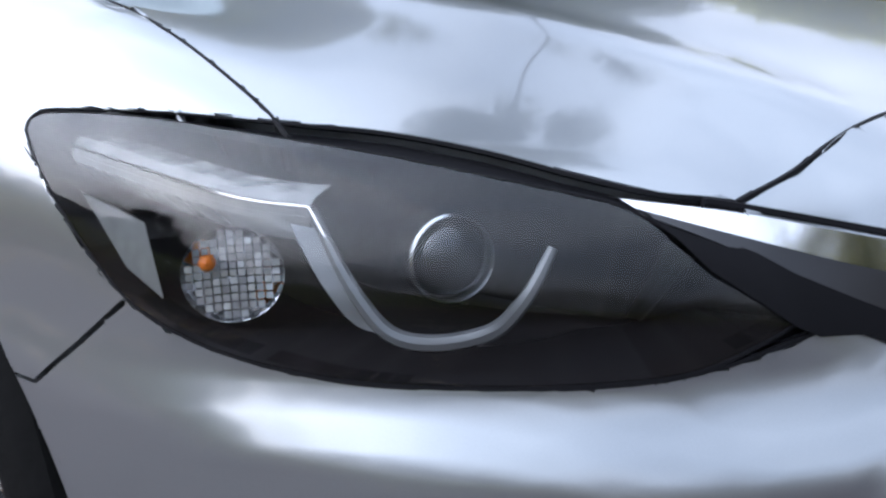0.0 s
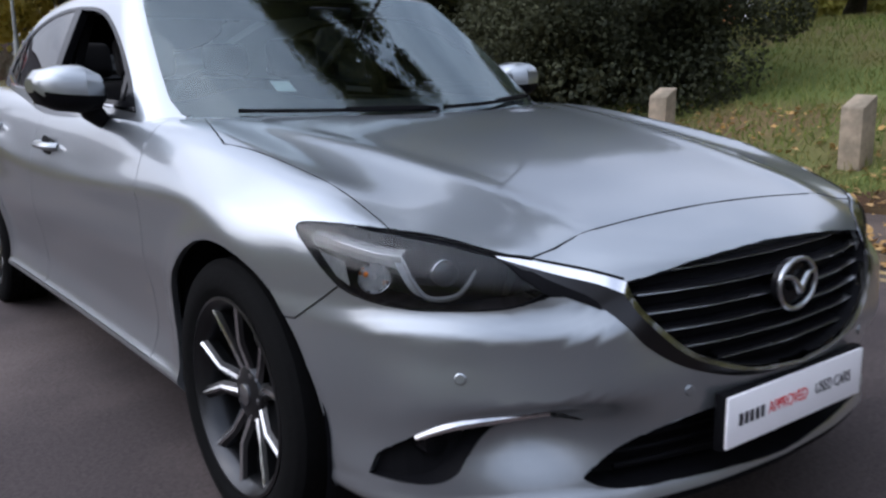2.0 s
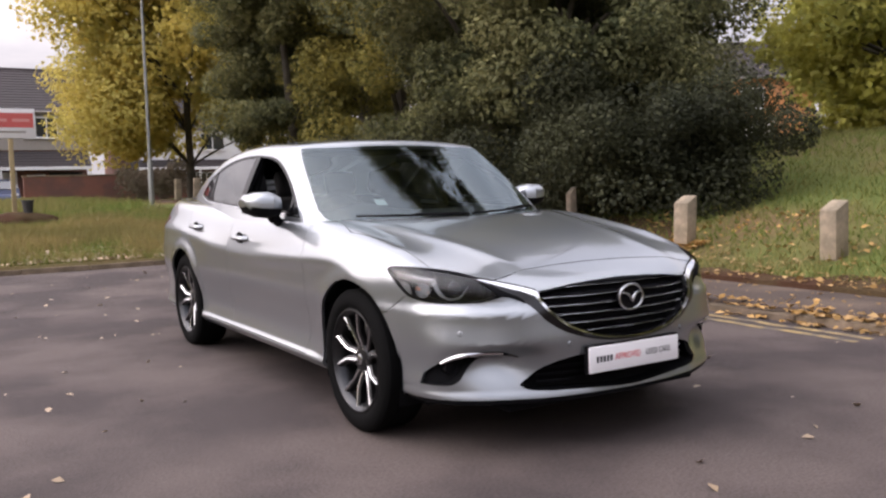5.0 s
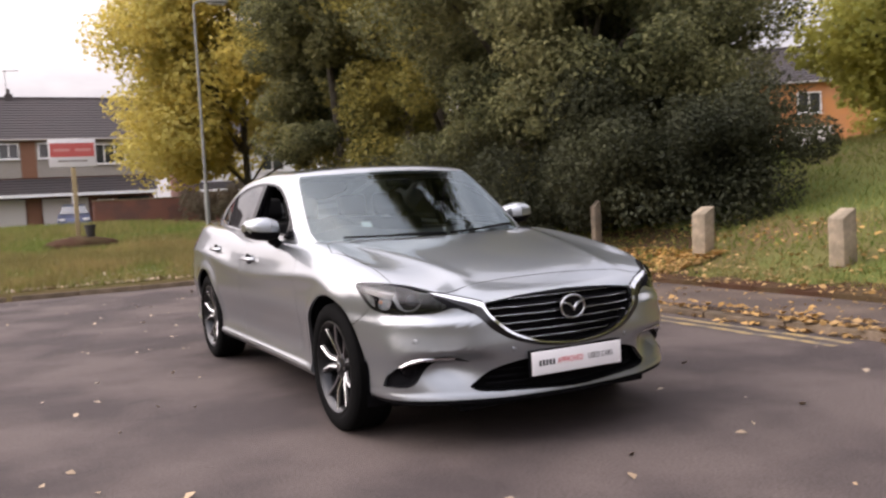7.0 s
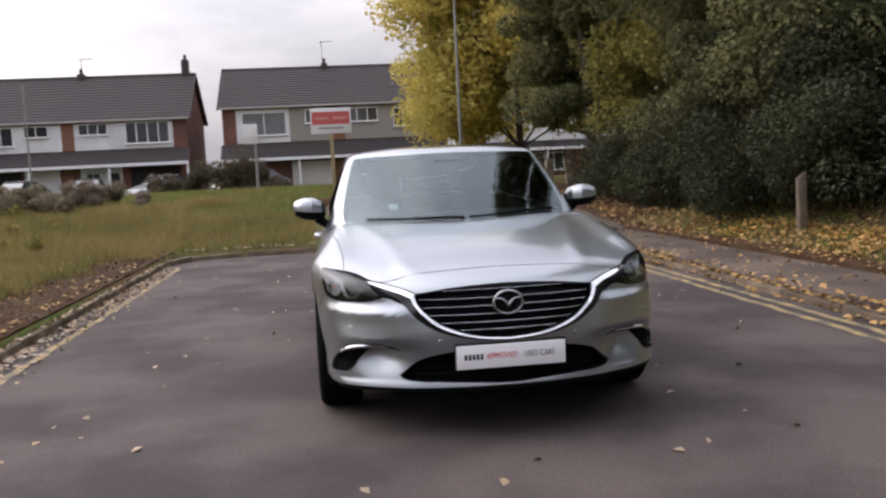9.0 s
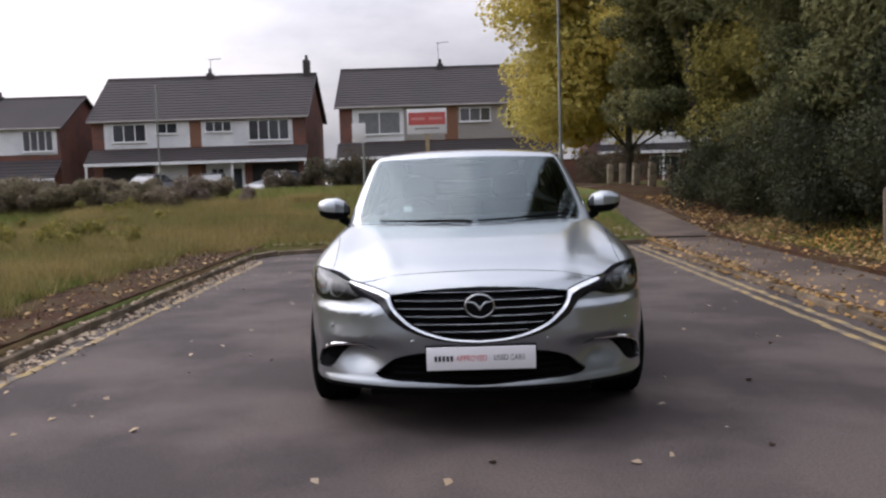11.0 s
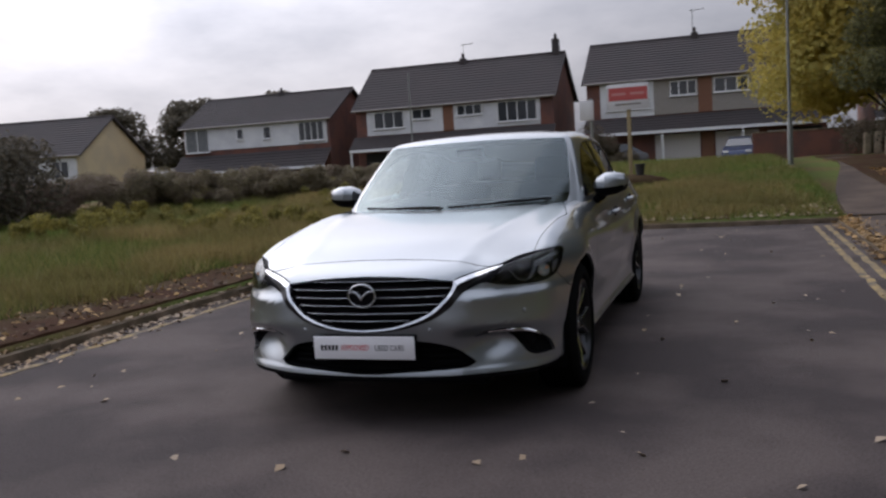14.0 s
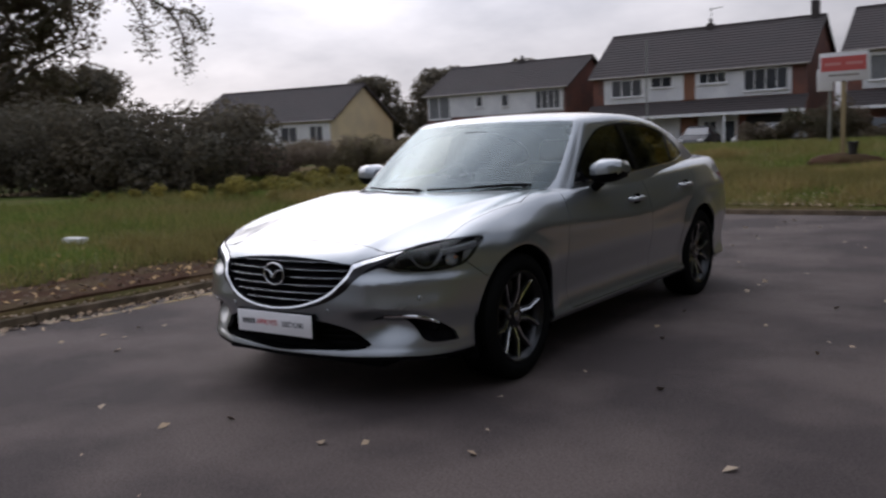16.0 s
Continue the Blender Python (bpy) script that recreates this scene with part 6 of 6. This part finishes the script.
fallen("leaf_litter", 1600, lambda rng, n: pick_strip(rng, n), 0.045, LEAF_MULCH, "brown rotting leaves along the verge", 0.02, 8)
fallen("verge_leaves", 700, pick_verge, 0.055, LEAF_FALL, "dry fallen leaves in the grass", 0.02, 6)
bank_path = lambda rng, n: on(*(lambda x, y: (x, y, 0.09))(rng.uniform(3.3, 4.36, n), rng.uniform(-6, 11, n)))
fallen("pavement_leaves", 420, bank_path, 0.05, LEAF_FALL, "scattered fallen leaves on the pavement", 0.006, 7)


def blades(name, n, pick, high, label, seed, material=None):
    """Grass: thin upright blades."""
    rng = np.random.default_rng(seed)
    p = pick(rng, n)
    n = len(p)
    h = high * (0.4 + 0.9 * rng.random(n))
    a = rng.random(n) * 2 * math.pi
    w = 0.006 + 0.006 * rng.random(n)
    t = np.stack([np.cos(a) * w, np.sin(a) * w, np.zeros(n)], 1)
    lean = np.stack([rng.normal(0, 0.45, n) * h, rng.normal(0, 0.45, n) * h, h], 1)
    v = np.stack([p - t, p + t, p + lean], 1).reshape(-1, 3)
    me = bpy.data.meshes.new(name)
    me.vertices.add(3 * n)
    me.vertices.foreach_set("co", v.astype(np.float32).ravel())
    me.loops.add(3 * n)
    me.loops.foreach_set("vertex_index", np.arange(3 * n, dtype=np.int32))
    me.polygons.add(n)
    me.polygons.foreach_set("loop_start", np.arange(0, 3 * n, 3, dtype=np.int32))
    me.update(calc_edges=True)
    me.materials.append(material or BLADES)
    return tagged(new(name, me), label, "grass", kind="stuff")


def lawn(x0, x1, y0, y1, power=1.0):
    def pick(rng, n):
        x, y = x0 + (x1 - x0) * rng.random(n) ** power, rng.uniform(y0, y1, n)
        return on(x, y, land(x, y) - 0.01)
    return pick


blades("grass", 120000, lawn(-4.3, -16, -3, 22, 1.4), 0.13, "rough long grass beside the road", 81)
def tussocks(x0, x1, y0, y1, clumps, spread):
    """Places in tufts."""
    def pick(rng, n):
        cx, cy = rng.uniform(x0, x1, clumps), rng.uniform(y0, y1, clumps)
        k = rng.integers(0, clumps, n)
        x, y = cx[k] + rng.normal(0, spread, n), cy[k] + rng.normal(0, spread, n)
        return on(x, y, land(x, y) - 0.01)
    return pick


blades("tall_grass", 30000, tussocks(-6.2, -4.3, 3, 13, 90, 0.18), 0.20, "tall straw-coloured grass along the verge", 84, STRAW)
blades("tall_grass", 60000, tussocks(-9, -3.7, 9, 20, 95, 0.33), 0.27, "tall dry grass round the road's corner", 87, STRAW)
blades("tall_grass", 45000, tussocks(-8, 2.6, 11.3, 16, 200, 0.22), 0.18, "tall straw-coloured grass at the road's end", 85, STRAW)
blades("tall_grass", 34000, tussocks(-17, -5.5, 4, 21, 240, 0.30), 0.20, "tall tufts in the rough grass", 86)
weed_rng = np.random.default_rng(90)
make_bush("weeds", [(x, y, h) for x, y, h in zip(weed_rng.uniform(-15, -5.5, 26), weed_rng.uniform(9, 21, 26), weed_rng.uniform(0.5, 1.1, 26))], 0.5, 26000, 0.09, LEAF_OLIVE, "low dark weeds in the rough grass", 91, wide=0.5, narrow=0.3)
blades("tall_grass", 60000, lawn(-16, 3.0, 20, 42), 0.24, "rough grass in front of the houses", 88)
blades("grass", 60000, lawn(-9, 3.3, 10.95, 20), 0.12, "rough grass at the road's end", 82)
blades("grass", 50000, lawn(4.6, 15, -6, 12, 1.3), 0.10, "short grass on the bank", 83)

# ---- street things ----
def make_bollard(x, y, tilt, label, high=0.56, w=0.1, wood=None):
    z = float(land(np.array(x), np.array(y)))
    ob = empty("wooden_bollard", pose(x, y, z - 0.06, tilt[0], tilt[1], random.uniform(-12, 12)), label, "bollard", "bollards by the pavement")
    bm = boxed((-w, -w, 0), (w, w, high + 0.06), 0.016)
    for v in bm.verts:
        if v.co.z > high:
            v.co.z += 0.05 * v.co.x / w
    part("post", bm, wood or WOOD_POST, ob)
    return ob


make_bollard(5.40, 2.76, (1, -2), "square weathered wooden bollard on the grass bank", 0.54)
make_bollard(5.43, 4.80, (0, 2), "square weathered wooden bollard with a slanted top", 0.56)
make_bollard(5.22, 6.65, (0, -1), "thin weathered post under the trees", 0.74, 0.055, SHADED_POST)
for y in (20.5, 22.9, 25.3, 27.6, 30.0):
    z = float(land(np.array(6.05), np.array(y)))
    ob = empty("path_post", pose(6.05, y, z - 0.05, 0, random.uniform(-3, 3), random.uniform(-8, 8)), "short wooden post beside the path", "bollard", "posts along the path")
    part("post", boxed((-0.11, -0.09, 0), (0.11, 0.09, 0.80), 0.015), WOOD_POST, ob)

lamp_post = empty("street_lamp", pose(3.11, 21.6, 0.60), "tall grey steel street lamp", "street lamp")
part("base_column", lathe(bmesh.new(), [(0.0, 0), (0.07, 0), (0.07, 1.25), (0.048, 1.32), (0.0, 1.32)], 14), LAMP_STEEL, lamp_post)
part("column", tube(bmesh.new(), [(0, 0, 1.3), (0, 0, 6.2)], [0.046, 0.034], 12), LAMP_STEEL, lamp_post)
part("arm", tube(bmesh.new(), [(0, 0, 6.15), (0.02, 0, 6.3), (0.18, 0, 6.36), (0.4, 0, 6.38)], 0.028, 8), LAMP_STEEL, lamp_post)
part("lantern", boxed((0.35, -0.11, 6.32), (0.95, 0.11, 6.44), 0.045), LAMP_STEEL, lamp_post)
part("lantern_lens", boxed((0.42, -0.08, 6.285), (0.88, 0.08, 6.33), 0.03), UPVC, lamp_post)

board = empty("estate_sign", pose(-0.65, 17.56, 0.43), "white and red estate agent's board on a wooden post", "sign")
part("post", boxed((-0.045, -0.035, 0), (0.045, 0.035, 2.35), 0.006), POLE_WOOD, board)
panel_b = part("board", boxed((-0.485, -0.055, 1.84), (0.485, -0.037, 2.45), 0.004), SIGN_WHITE, board)
part("red_bar", boxed((-0.45, -0.059, 2.06), (0.45, -0.056, 2.36)), SIGN_RED, panel_b, smooth=0)
part("white_bar", boxed((-0.38, -0.062, 2.18), (-0.05, -0.0605, 2.24)), SIGN_PALE, panel_b, smooth=0)
part("white_bar", boxed((0.05, -0.062, 2.18), (0.38, -0.0605, 2.24)), SIGN_PALE, panel_b, smooth=0)
part("grey_bar", boxed((-0.3, -0.059, 1.95), (0.3, -0.056, 1.99)), GREY_CLAD, panel_b, smooth=0)
tagged(part("card_box", boxed((-7.22, 3.30, 0.20), (-6.86, 3.46, 0.27), 0.012), LITTER), "flattened white card litter lying in the grass", "litter")
for x, y, z0, h, label in ((-16.95, 47, 0.3, 6.5, "thin grey lamp column in front of the houses"), (-3.42, 30.0, 0.6, 2.72, "thin pale post with a white board on the grass")):
    ob = empty("thin_post", pose(x, y, z0), label, "post")
    part("column", tube(bmesh.new(), [(0, 0, 0), (0, 0, h)], [0.06, 0.045], 8), LAMP_STEEL, ob)
    part("cap", lathe(bmesh.new(), [(0, h), (0.06, h), (0.05, h + 0.06), (0, h + 0.07)], 10), LAMP_STEEL, ob)
    if y == 30.0:
        part("board", boxed((-0.42, -0.085, 1.98), (0.10, -0.062, h), 0.004), SIGN_WHITE, ob, "white board")
mound = bmesh.new()
bmesh.ops.create_uvsphere(mound, u_segments=28, v_segments=10, radius=1.0)
for v in mound.verts:
    a = math.atan2(v.co.y, v.co.x)
    wob = 1 + 0.13 * math.sin(3 * a + 1) + 0.07 * math.sin(7 * a)
    v.co = Vector((v.co.x * 0.78 * wob - 0.65, v.co.y * 0.62 * wob + 17.45, 0.50 + v.co.z * 0.24 + 0.02 * math.sin(9 * v.co.x) * math.cos(8 * v.co.y)))
tagged(part("earth_mound", mound, MUD), "low dark mound of bare earth round the sign's post", "earth", kind="stuff")
tub = empty("plant_tub", pose(-0.42, 17.36, 0.70), "small dark tub standing at the foot of the sign", "tub")
part("body", lathe(bmesh.new(), [(0, 0), (0.085, 0), (0.115, 0.26), (0.10, 0.26), (0.095, 0.2), (0, 0.19)], 16), BLACK_TUB, tub)
part("rim", lathe(bmesh.new(), [(0.104, 0.25), (0.128, 0.25), (0.128, 0.285), (0.104, 0.285)], 16), BLACK_TUB, tub)


# ---- houses ----
def slab(parent, name, lo, hi, material, bevel=0.01, label=""):
    return part(name, boxed(lo, hi, bevel, None, 1), material, parent, label, 0)


def make_window(house, x0, x1, z0, z1, y, lights=2, curtain=False):
    f = 0.06
    win = part("window", boxed((x0 + f, y + 0.02, z0 + f), (x1 - f, y + 0.06, z1 - f)), CURTAIN if curtain else WINDOW, house, "", 0)
    for a, b in (((x0, y - 0.04, z0), (x1, y + 0.05, z0 + f)), ((x0, y - 0.04, z1 - f), (x1, y + 0.05, z1)), ((x0, y - 0.04, z0 + f), (x0 + f, y + 0.05, z1 - f)), ((x1 - f, y - 0.04, z0 + f), (x1, y + 0.05, z1 - f))):
        slab(win, "frame", a, b, UPVC)
    for k in range(1, lights):
        x = x0 + (x1 - x0) * k / lights
        slab(win, "mullion", (x - 0.03, y - 0.03, z0 + f), (x + 0.03, y + 0.05, z1 - f), UPVC)
    slab(win, "sill", (x0 - 0.06, y - 0.09, z0 - 0.05), (x1 + 0.06, y + 0.02, z0), UPVC)


def gable_roof(x0, x1, y0, y1, eave, ridge, over=0.25):
    """A tiled roof with its ridge along x, in courses that step up."""
    bm = bmesh.new()
    ym, n = (y0 + y1) / 2, 16
    line = []
    for side in (-1, 1):
        edge = y0 - over if side < 0 else y1 + over
        half = []
        for k in range(n):
            a, b = k / n, (k + 1) / n
            half += [(edge + (ym - edge) * a, eave + (ridge - eave) * a + 0.05), (edge + (ym - edge) * b, eave + (ridge - eave) * b + 0.005)]
        half = [(edge, eave - 0.04)] + half
        line += half if side < 0 else half[::-1]
    rows = [[bm.verts.new((x, y, z)) for y, z in line] for x in (x0 - over, x1 + over)]
    for k in range(len(line) - 1):
        bm.faces.new((rows[0][k], rows[1][k], rows[1][k + 1], rows[0][k + 1]))
    return bm


def make_house(name, x0, x1, y, depth, eave, ridge, wall, label, bands, windows, fronts, porch=None, chimney=None, z0=0.1):
    house = empty(name, pose(0, 0, 0), label, "house", "houses across the grass")
    bm = boxed((x0, y, z0 - 0.4), (x1, y + depth, eave))
    ym = y + depth / 2
    for x in (x0, x1):
        v = [bm.verts.new(p) for p in ((x, y, eave), (x, y + depth, eave), (x, ym, ridge - 0.12))]
        bm.faces.new(v)
    part("wall", bm, wall, house, "", 0)
    part("roof", gable_roof(x0, x1, y, y + depth, eave, ridge), TILE, house, "dark tiled roof", 0)
    part("ridge", tube(bmesh.new(), [(x0 - 0.25, ym, ridge + 0.02), (x1 + 0.25, ym, ridge + 0.02)], 0.1, 8), TILE, house)
    for s, x in ((-1, x0), (1, x1)):
        bm = bmesh.new()
        for ya, yb in ((y - 0.28, ym), (y + depth + 0.28, ym)):
            box(bm, (0, -0.02, -0.1), (1, 0.02, 0.06), 0, Matrix.Translation((x + s * 0.26, ya, eave)) @ Matrix(((0, 1, 0, 0), (yb - ya, 0, 0, 0), (ridge - eave, 0, 1, 0), (0, 0, 0, 1))))
        part("barge_board", bm, TILE, house, "", 0)
    part("gutter", tube(bmesh.new(), [(x0 - 0.2, y - 0.3, eave - 0.02), (x1 + 0.2, y - 0.3, eave - 0.02)], 0.055, 8), GREY_CLAD, house)
    for a, b, lo, hi, mat in bands:
        slab(house, "facing", (a, y - 0.05, lo), (b, y + 0.02, hi), mat)
    for a, b, lo, hi, k, c in windows:
        make_window(house, a, b, lo, hi, y - 0.08, k, c)
    for kind, a, b, lo, hi, mat in fronts:
        slab(house, kind, (a, y - 0.10, lo), (b, y + 0.02, hi), mat)
    if porch:
        a, b, lo, hi, out = porch
        bm = bmesh.new()
        n = 6
        line = [(y - out, lo - 0.03)]
        for k in range(n):
            t, u = k / n, (k + 1) / n
            line += [(y - out * (1 - t), lo + (hi - lo) * t + 0.04), (y - out * (1 - u), lo + (hi - lo) * u)]
        rows = [[bm.verts.new((x, q, z)) for q, z in line] for x in (a, b)]
        for k in range(len(line) - 1):
            bm.faces.new((rows[0][k], rows[1][k], rows[1][k + 1], rows[0][k + 1]))
        part("porch_roof", bm, TILE, house, "", 0)
        slab(house, "fascia", (a, y - out - 0.03, lo - 0.16), (b, y - out + 0.02, lo + 0.02), UPVC)
        for x in np.linspace(a + 0.1, b - 0.1, 4):
            slab(house, "porch_post", (x - 0.06, y - out + 0.03, z0 - 0.3), (x + 0.06, y - out + 0.15, lo - 0.15), UPVC)
    if chimney:
        for cx, w, h in chimney:
            slab(house, "chimney", (cx - w, ym - 0.3, ridge - 0.6), (cx + w, ym + 0.3, ridge + h), TILE)
            part("chimney_pot", lathe(bmesh.new(), [(0, ridge + h), (0.12, ridge + h), (0.1, ridge + h + 0.35), (0, ridge + h + 0.36)], 10, Matrix.Translation((cx, ym, 0))), TILE, house)
    return house


def make_aerial(house, x, y, z, high):
    """A television aerial on a pole."""
    bm = tube(bmesh.new(), [(x, y, z), (x, y, z + high)], 0.025, 6)
    tube(bm, [(x - 0.15, y, z + high - 0.08), (x + 0.75, y, z + high - 0.02)], 0.018, 6)
    for k in range(6):
        tube(bm, [(x - 0.1 + 0.15 * k, y - 0.22, z + high - 0.07 + 0.01 * k), (x - 0.1 + 0.15 * k, y + 0.22, z + high - 0.07 + 0.01 * k)], 0.012, 5)
    part("aerial", bm, LAMP_STEEL, house, "thin metal television aerial")


Y = 53.0
pair_a = make_house("semi_detached_house", -23.2, -9.35, Y, 8, 5.25, 8.38, BRICK, "two-storey brick house pair with white boarding and a dark tiled roof",
           [(-22.4, -16.85, 3.5, 5.12, CLAD), (-16.85, -16.1, 3.5, 5.12, PANEL), (-16.1, -10.2, 3.5, 5.12, CLAD), (-15.9, -13.4, 0.4, 2.4, CLAD), (-19.2, -17.1, 0.4, 2.4, CLAD)],
           [(-21.85, -19.65, 3.92, 5.08, 3, False), (-19.05, -17.6, 4.4, 5.10, 2, False), (-15.85, -14.1, 4.42, 5.12, 3, False), (-13.05, -10.4, 3.80, 5.14, 4, False), (-15.6, -14.7, 0.9, 2.1, 2, False), (-14.3, -13.5, 0.5, 2.1, 1, False)],
           [("carport_shade", -22.6, -19.4, 0.0, 2.3, DARK), ("front_door", -17.0, -16.2, 0.0, 2.3, PANEL), ("carport_shade", -12.9, -9.9, 0.0, 2.3, DARK)],
           (-23.4, -9.2, 2.55, 3.45, 1.1), [(-9.75, 0.22, 0.95), (-16.4, 0.2, 0.25)])
make_house("terraced_house", -37.3, -25.3, Y, 8, 4.98, 7.30, BRICK, "two-storey house with white render and a dark tiled roof",
           [(-37.2, -25.5, 3.3, 4.92, CLAD)],
           [(-37.1, -35.1, 3.2, 4.92, 2, True), (-32.75, -32.15, 3.95, 4.75, 1, False), (-30.55, -29.9, 3.85, 4.75, 1, False), (-27.7, -25.7, 3.5, 4.88, 4, False)],
           [("garage_door", -29, -26.2, 0.0, 1.4, GARAGE), ("carport_shade", -36, -31, 0.0, 1.4, DARK)], (-37.6, -25.2, 1.72, 2.95, 1.4), [(-31.0, 0.2, 0.15)])
pair_b = make_house("semi_detached_house", -7.15, 6.9, Y, 8, 5.70, 8.55, BRICK, "two-storey brick house pair with grey boarding and a dark tiled roof",
           [(-6.3, -3.0, 3.5, 5.6, CLAD), (-3.0, -0.35, 3.5, 5.6, GREY_CLAD), (-0.35, 0.48, 3.5, 5.6, PANEL), (0.48, 6.7, 3.5, 5.6, GREY_CLAD)],
           [(-5.95, -3.2, 3.95, 5.4, 2, True), (-2.0, -0.42, 4.6, 5.5, 3, False), (0.6, 2.6, 4.6, 5.5, 3, False), (3.6, 5.4, 4.2, 5.4, 3, False), (3.6, 4.6, 0.9, 2.1, 2, False)],
           [("garage_door", -3.0, -0.3, 0.3, 2.25, GARAGE), ("front_door", -0.2, 0.5, 0.3, 2.3, PANEL), ("garage_door", 0.6, 3.1, 0.3, 2.25, GARAGE), ("carport_shade", 4.8, 6.6, 0.3, 2.2, DARK)],
           (-7.3, 7.0, 2.5, 3.45, 1.0), [(-0.6, 0.22, 0.25)])
make_house("terraced_house", 9.6, 22.0, Y + 1, 8, 4.9, 7.6, BRICK, "brick house with white window frames half hidden by trees",
           [(9.8, 21.8, 2.9, 4.8, CLAD)], [(10.4, 12.4, 3.5, 4.6, 3, False), (14.0, 15.6, 3.5, 4.6, 2, False), (10.6, 12.0, 0.9, 2.1, 2, False), (13.0, 15.0, 0.9, 2.1, 3, False), (17.0, 19.0, 0.9, 2.1, 3, False)],
           [("front_door", 15.8, 16.7, 0.2, 2.2, PANEL)], (9.5, 22.1, 2.4, 2.9, 0.8), None)

make_aerial(pair_a, -16.35, Y + 4, 8.4, 1.25)
make_aerial(pair_b, -0.7, Y + 4, 8.6, 1.7)

# bungalow with a cream gable end
bung = make_house("bungalow", 0, 14, 0, 9.0, 3.45, 6.30, RENDER, "cream-rendered bungalow with a long dark tiled roof", [(0.2, 13.8, 0.3, 3.3, CLAD)],
                  [(6.0, 7.4, 1.9, 3.1, 2, False), (9.2, 10.8, 1.9, 3.1, 2, False), (11.9, 13.2, 1.9, 3.1, 2, False)], [], None, None, 0.0)
bung.matrix_basis = pose(-55.7, 45.05, 0.0, 0, 0, 8)
bung["group"] = ""
# brick house on the bank
ban = make_house("brick_house", 0, 7.5, 0, 6, 4.2, 6.4, ORANGE, "bright orange brick house beyond the bank", [], [(1.0, 2.2, 2.6, 3.7, 2, False), (3.7, 4.9, 2.6, 3.7, 2, False), (1.0, 2.4, 0.4, 1.6, 2, False)],
                 [("garage_door", 3.0, 5.4, 0.0, 1.9, GARAGE)], None, None, 0.0)
ban.matrix_basis = pose(32.4, 31.0, 1.9, 0, 0, -36)
ban["group"] = ""
wall_b = empty("garden_wall", pose(0, 0, 0), "low red brick garden wall in front of the house", "wall")
part("wall_body", boxed((2.6, 45.5, 0.0), (8.6, 45.75, 1.85), 0.01), BRICK, wall_b, "", 0)
part("coping", boxed((2.55, 45.47, 1.85), (8.65, 45.78, 1.93), 0.01), KERB, wall_b, "", 0)


# ---- parked cars ----
def make_parked(x, y, turn, color, label, z=0.1, size=1.0):
    paint = shade("parked_paint", color, rough=0.35, metal=0.3, vary=0.08, coat=0.8)
    ob = empty("parked_car", pose(x, y, z, 0, 0, turn) @ Matrix.Scale(size, 4), label, "car", "cars parked by the houses")
    prof = [(0.0, 0.28), (0.02, 0.55), (0.12, 0.68), (1.0, 0.88), (1.55, 0.98), (3.3, 0.98), (4.0, 0.95), (4.2, 0.80), (4.22, 0.45), (4.1, 0.26)]
    bm = bmesh.new()
    rows = []
    for w, k in ((-0.83, 0.88), (-0.80, 1.0), (0.80, 1.0), (0.83, 0.88)):
        rows.append([bm.verts.new((a * (1 if abs(w) < 0.82 else 0.97) + (0 if abs(w) < 0.82 else 0.06), w, 0.28 + (h - 0.28) * k)) for a, h in prof])
    n = len(prof)
    for a, b in zip(rows, rows[1:]):
        for k in range(n):
            bm.faces.new((a[k], a[(k + 1) % n], b[(k + 1) % n], b[k]))
    bm.faces.new(rows[0])
    bm.faces.new(rows[-1])
    part("body", bm, paint, ob)
    bm = bmesh.new()
    cab = [[bm.verts.new(p) for p in ((1.2, s * 0.74, 0.95), (1.95, s * 0.58, 1.40), (3.1, s * 0.58, 1.42), (3.95, s * 0.72, 0.96))] for s in (-1, 1)]
    for k in range(3):
        bm.faces.new((cab[0][k], cab[0][k + 1], cab[1][k + 1], cab[1][k]))
    for c in cab:
        bm.faces.new(c)
    part("glasshouse", bm, WINDOW, ob, "", 0)
    part("roof", boxed((1.92, -0.6, 1.40), (3.15, 0.6, 1.46), 0.03), paint, ob)
    for wx in (0.78, 3.35):
        for wy in (-0.76, 0.76):
            wheel = part("wheel", lathe(bmesh.new(), [(0, -0.09), (0.2, -0.1), (0.2, 0.1), (0, 0.09)], 16, pose(wx, wy, 0.3, 90)), SATIN, ob)
            part("tyre", lathe(bmesh.new(), [(0.2, -0.095), (0.29, -0.095), (0.305, -0.07), (0.305, 0.07), (0.29, 0.095), (0.2, 0.095)], 20, pose(wx, wy, 0.3, 90), close=True), RUBBER, wheel)
    for wy in (-0.6, 0.6):
        part("headlamp", boxed((-0.01, wy - 0.15, 0.58), (0.16, wy + 0.15, 0.70), 0.03), UPVC, ob)
    return ob


make_parked(-18.3, 45.0, 75, (0.20, 0.205, 0.215), "dark grey car parked on a drive", 0.3)
make_parked(-14.2, 46.5, 95, (0.03, 0.03, 0.035), "black car parked on a drive", 0.3)
make_parked(-11.6, 47.5, 60, (0.32, 0.33, 0.34), "silver car parked on a drive", 0.3)
make_parked(-30.5, 46.5, 80, (0.10, 0.11, 0.13), "dark car parked in front of the house", 0.3)
make_parked(-26.0, 46.0, 170, (0.05, 0.05, 0.06), "dark car parked in front of the house", 0.3)
make_parked(-34.8, 46.8, 100, (0.12, 0.12, 0.13), "grey car parked in front of the house", 0.3)
make_parked(1.8, 47.5, 85, (0.035, 0.05, 0.11), "dark blue car parked on a drive", 0.35)
make_parked(-6.6, 44.5, 40, (0.06, 0.06, 0.065), "dark car parked behind the shrub", 0.3)
make_parked(-4.6, 48.5, 100, (0.05, 0.05, 0.055), "black car parked on a drive", 0.35)
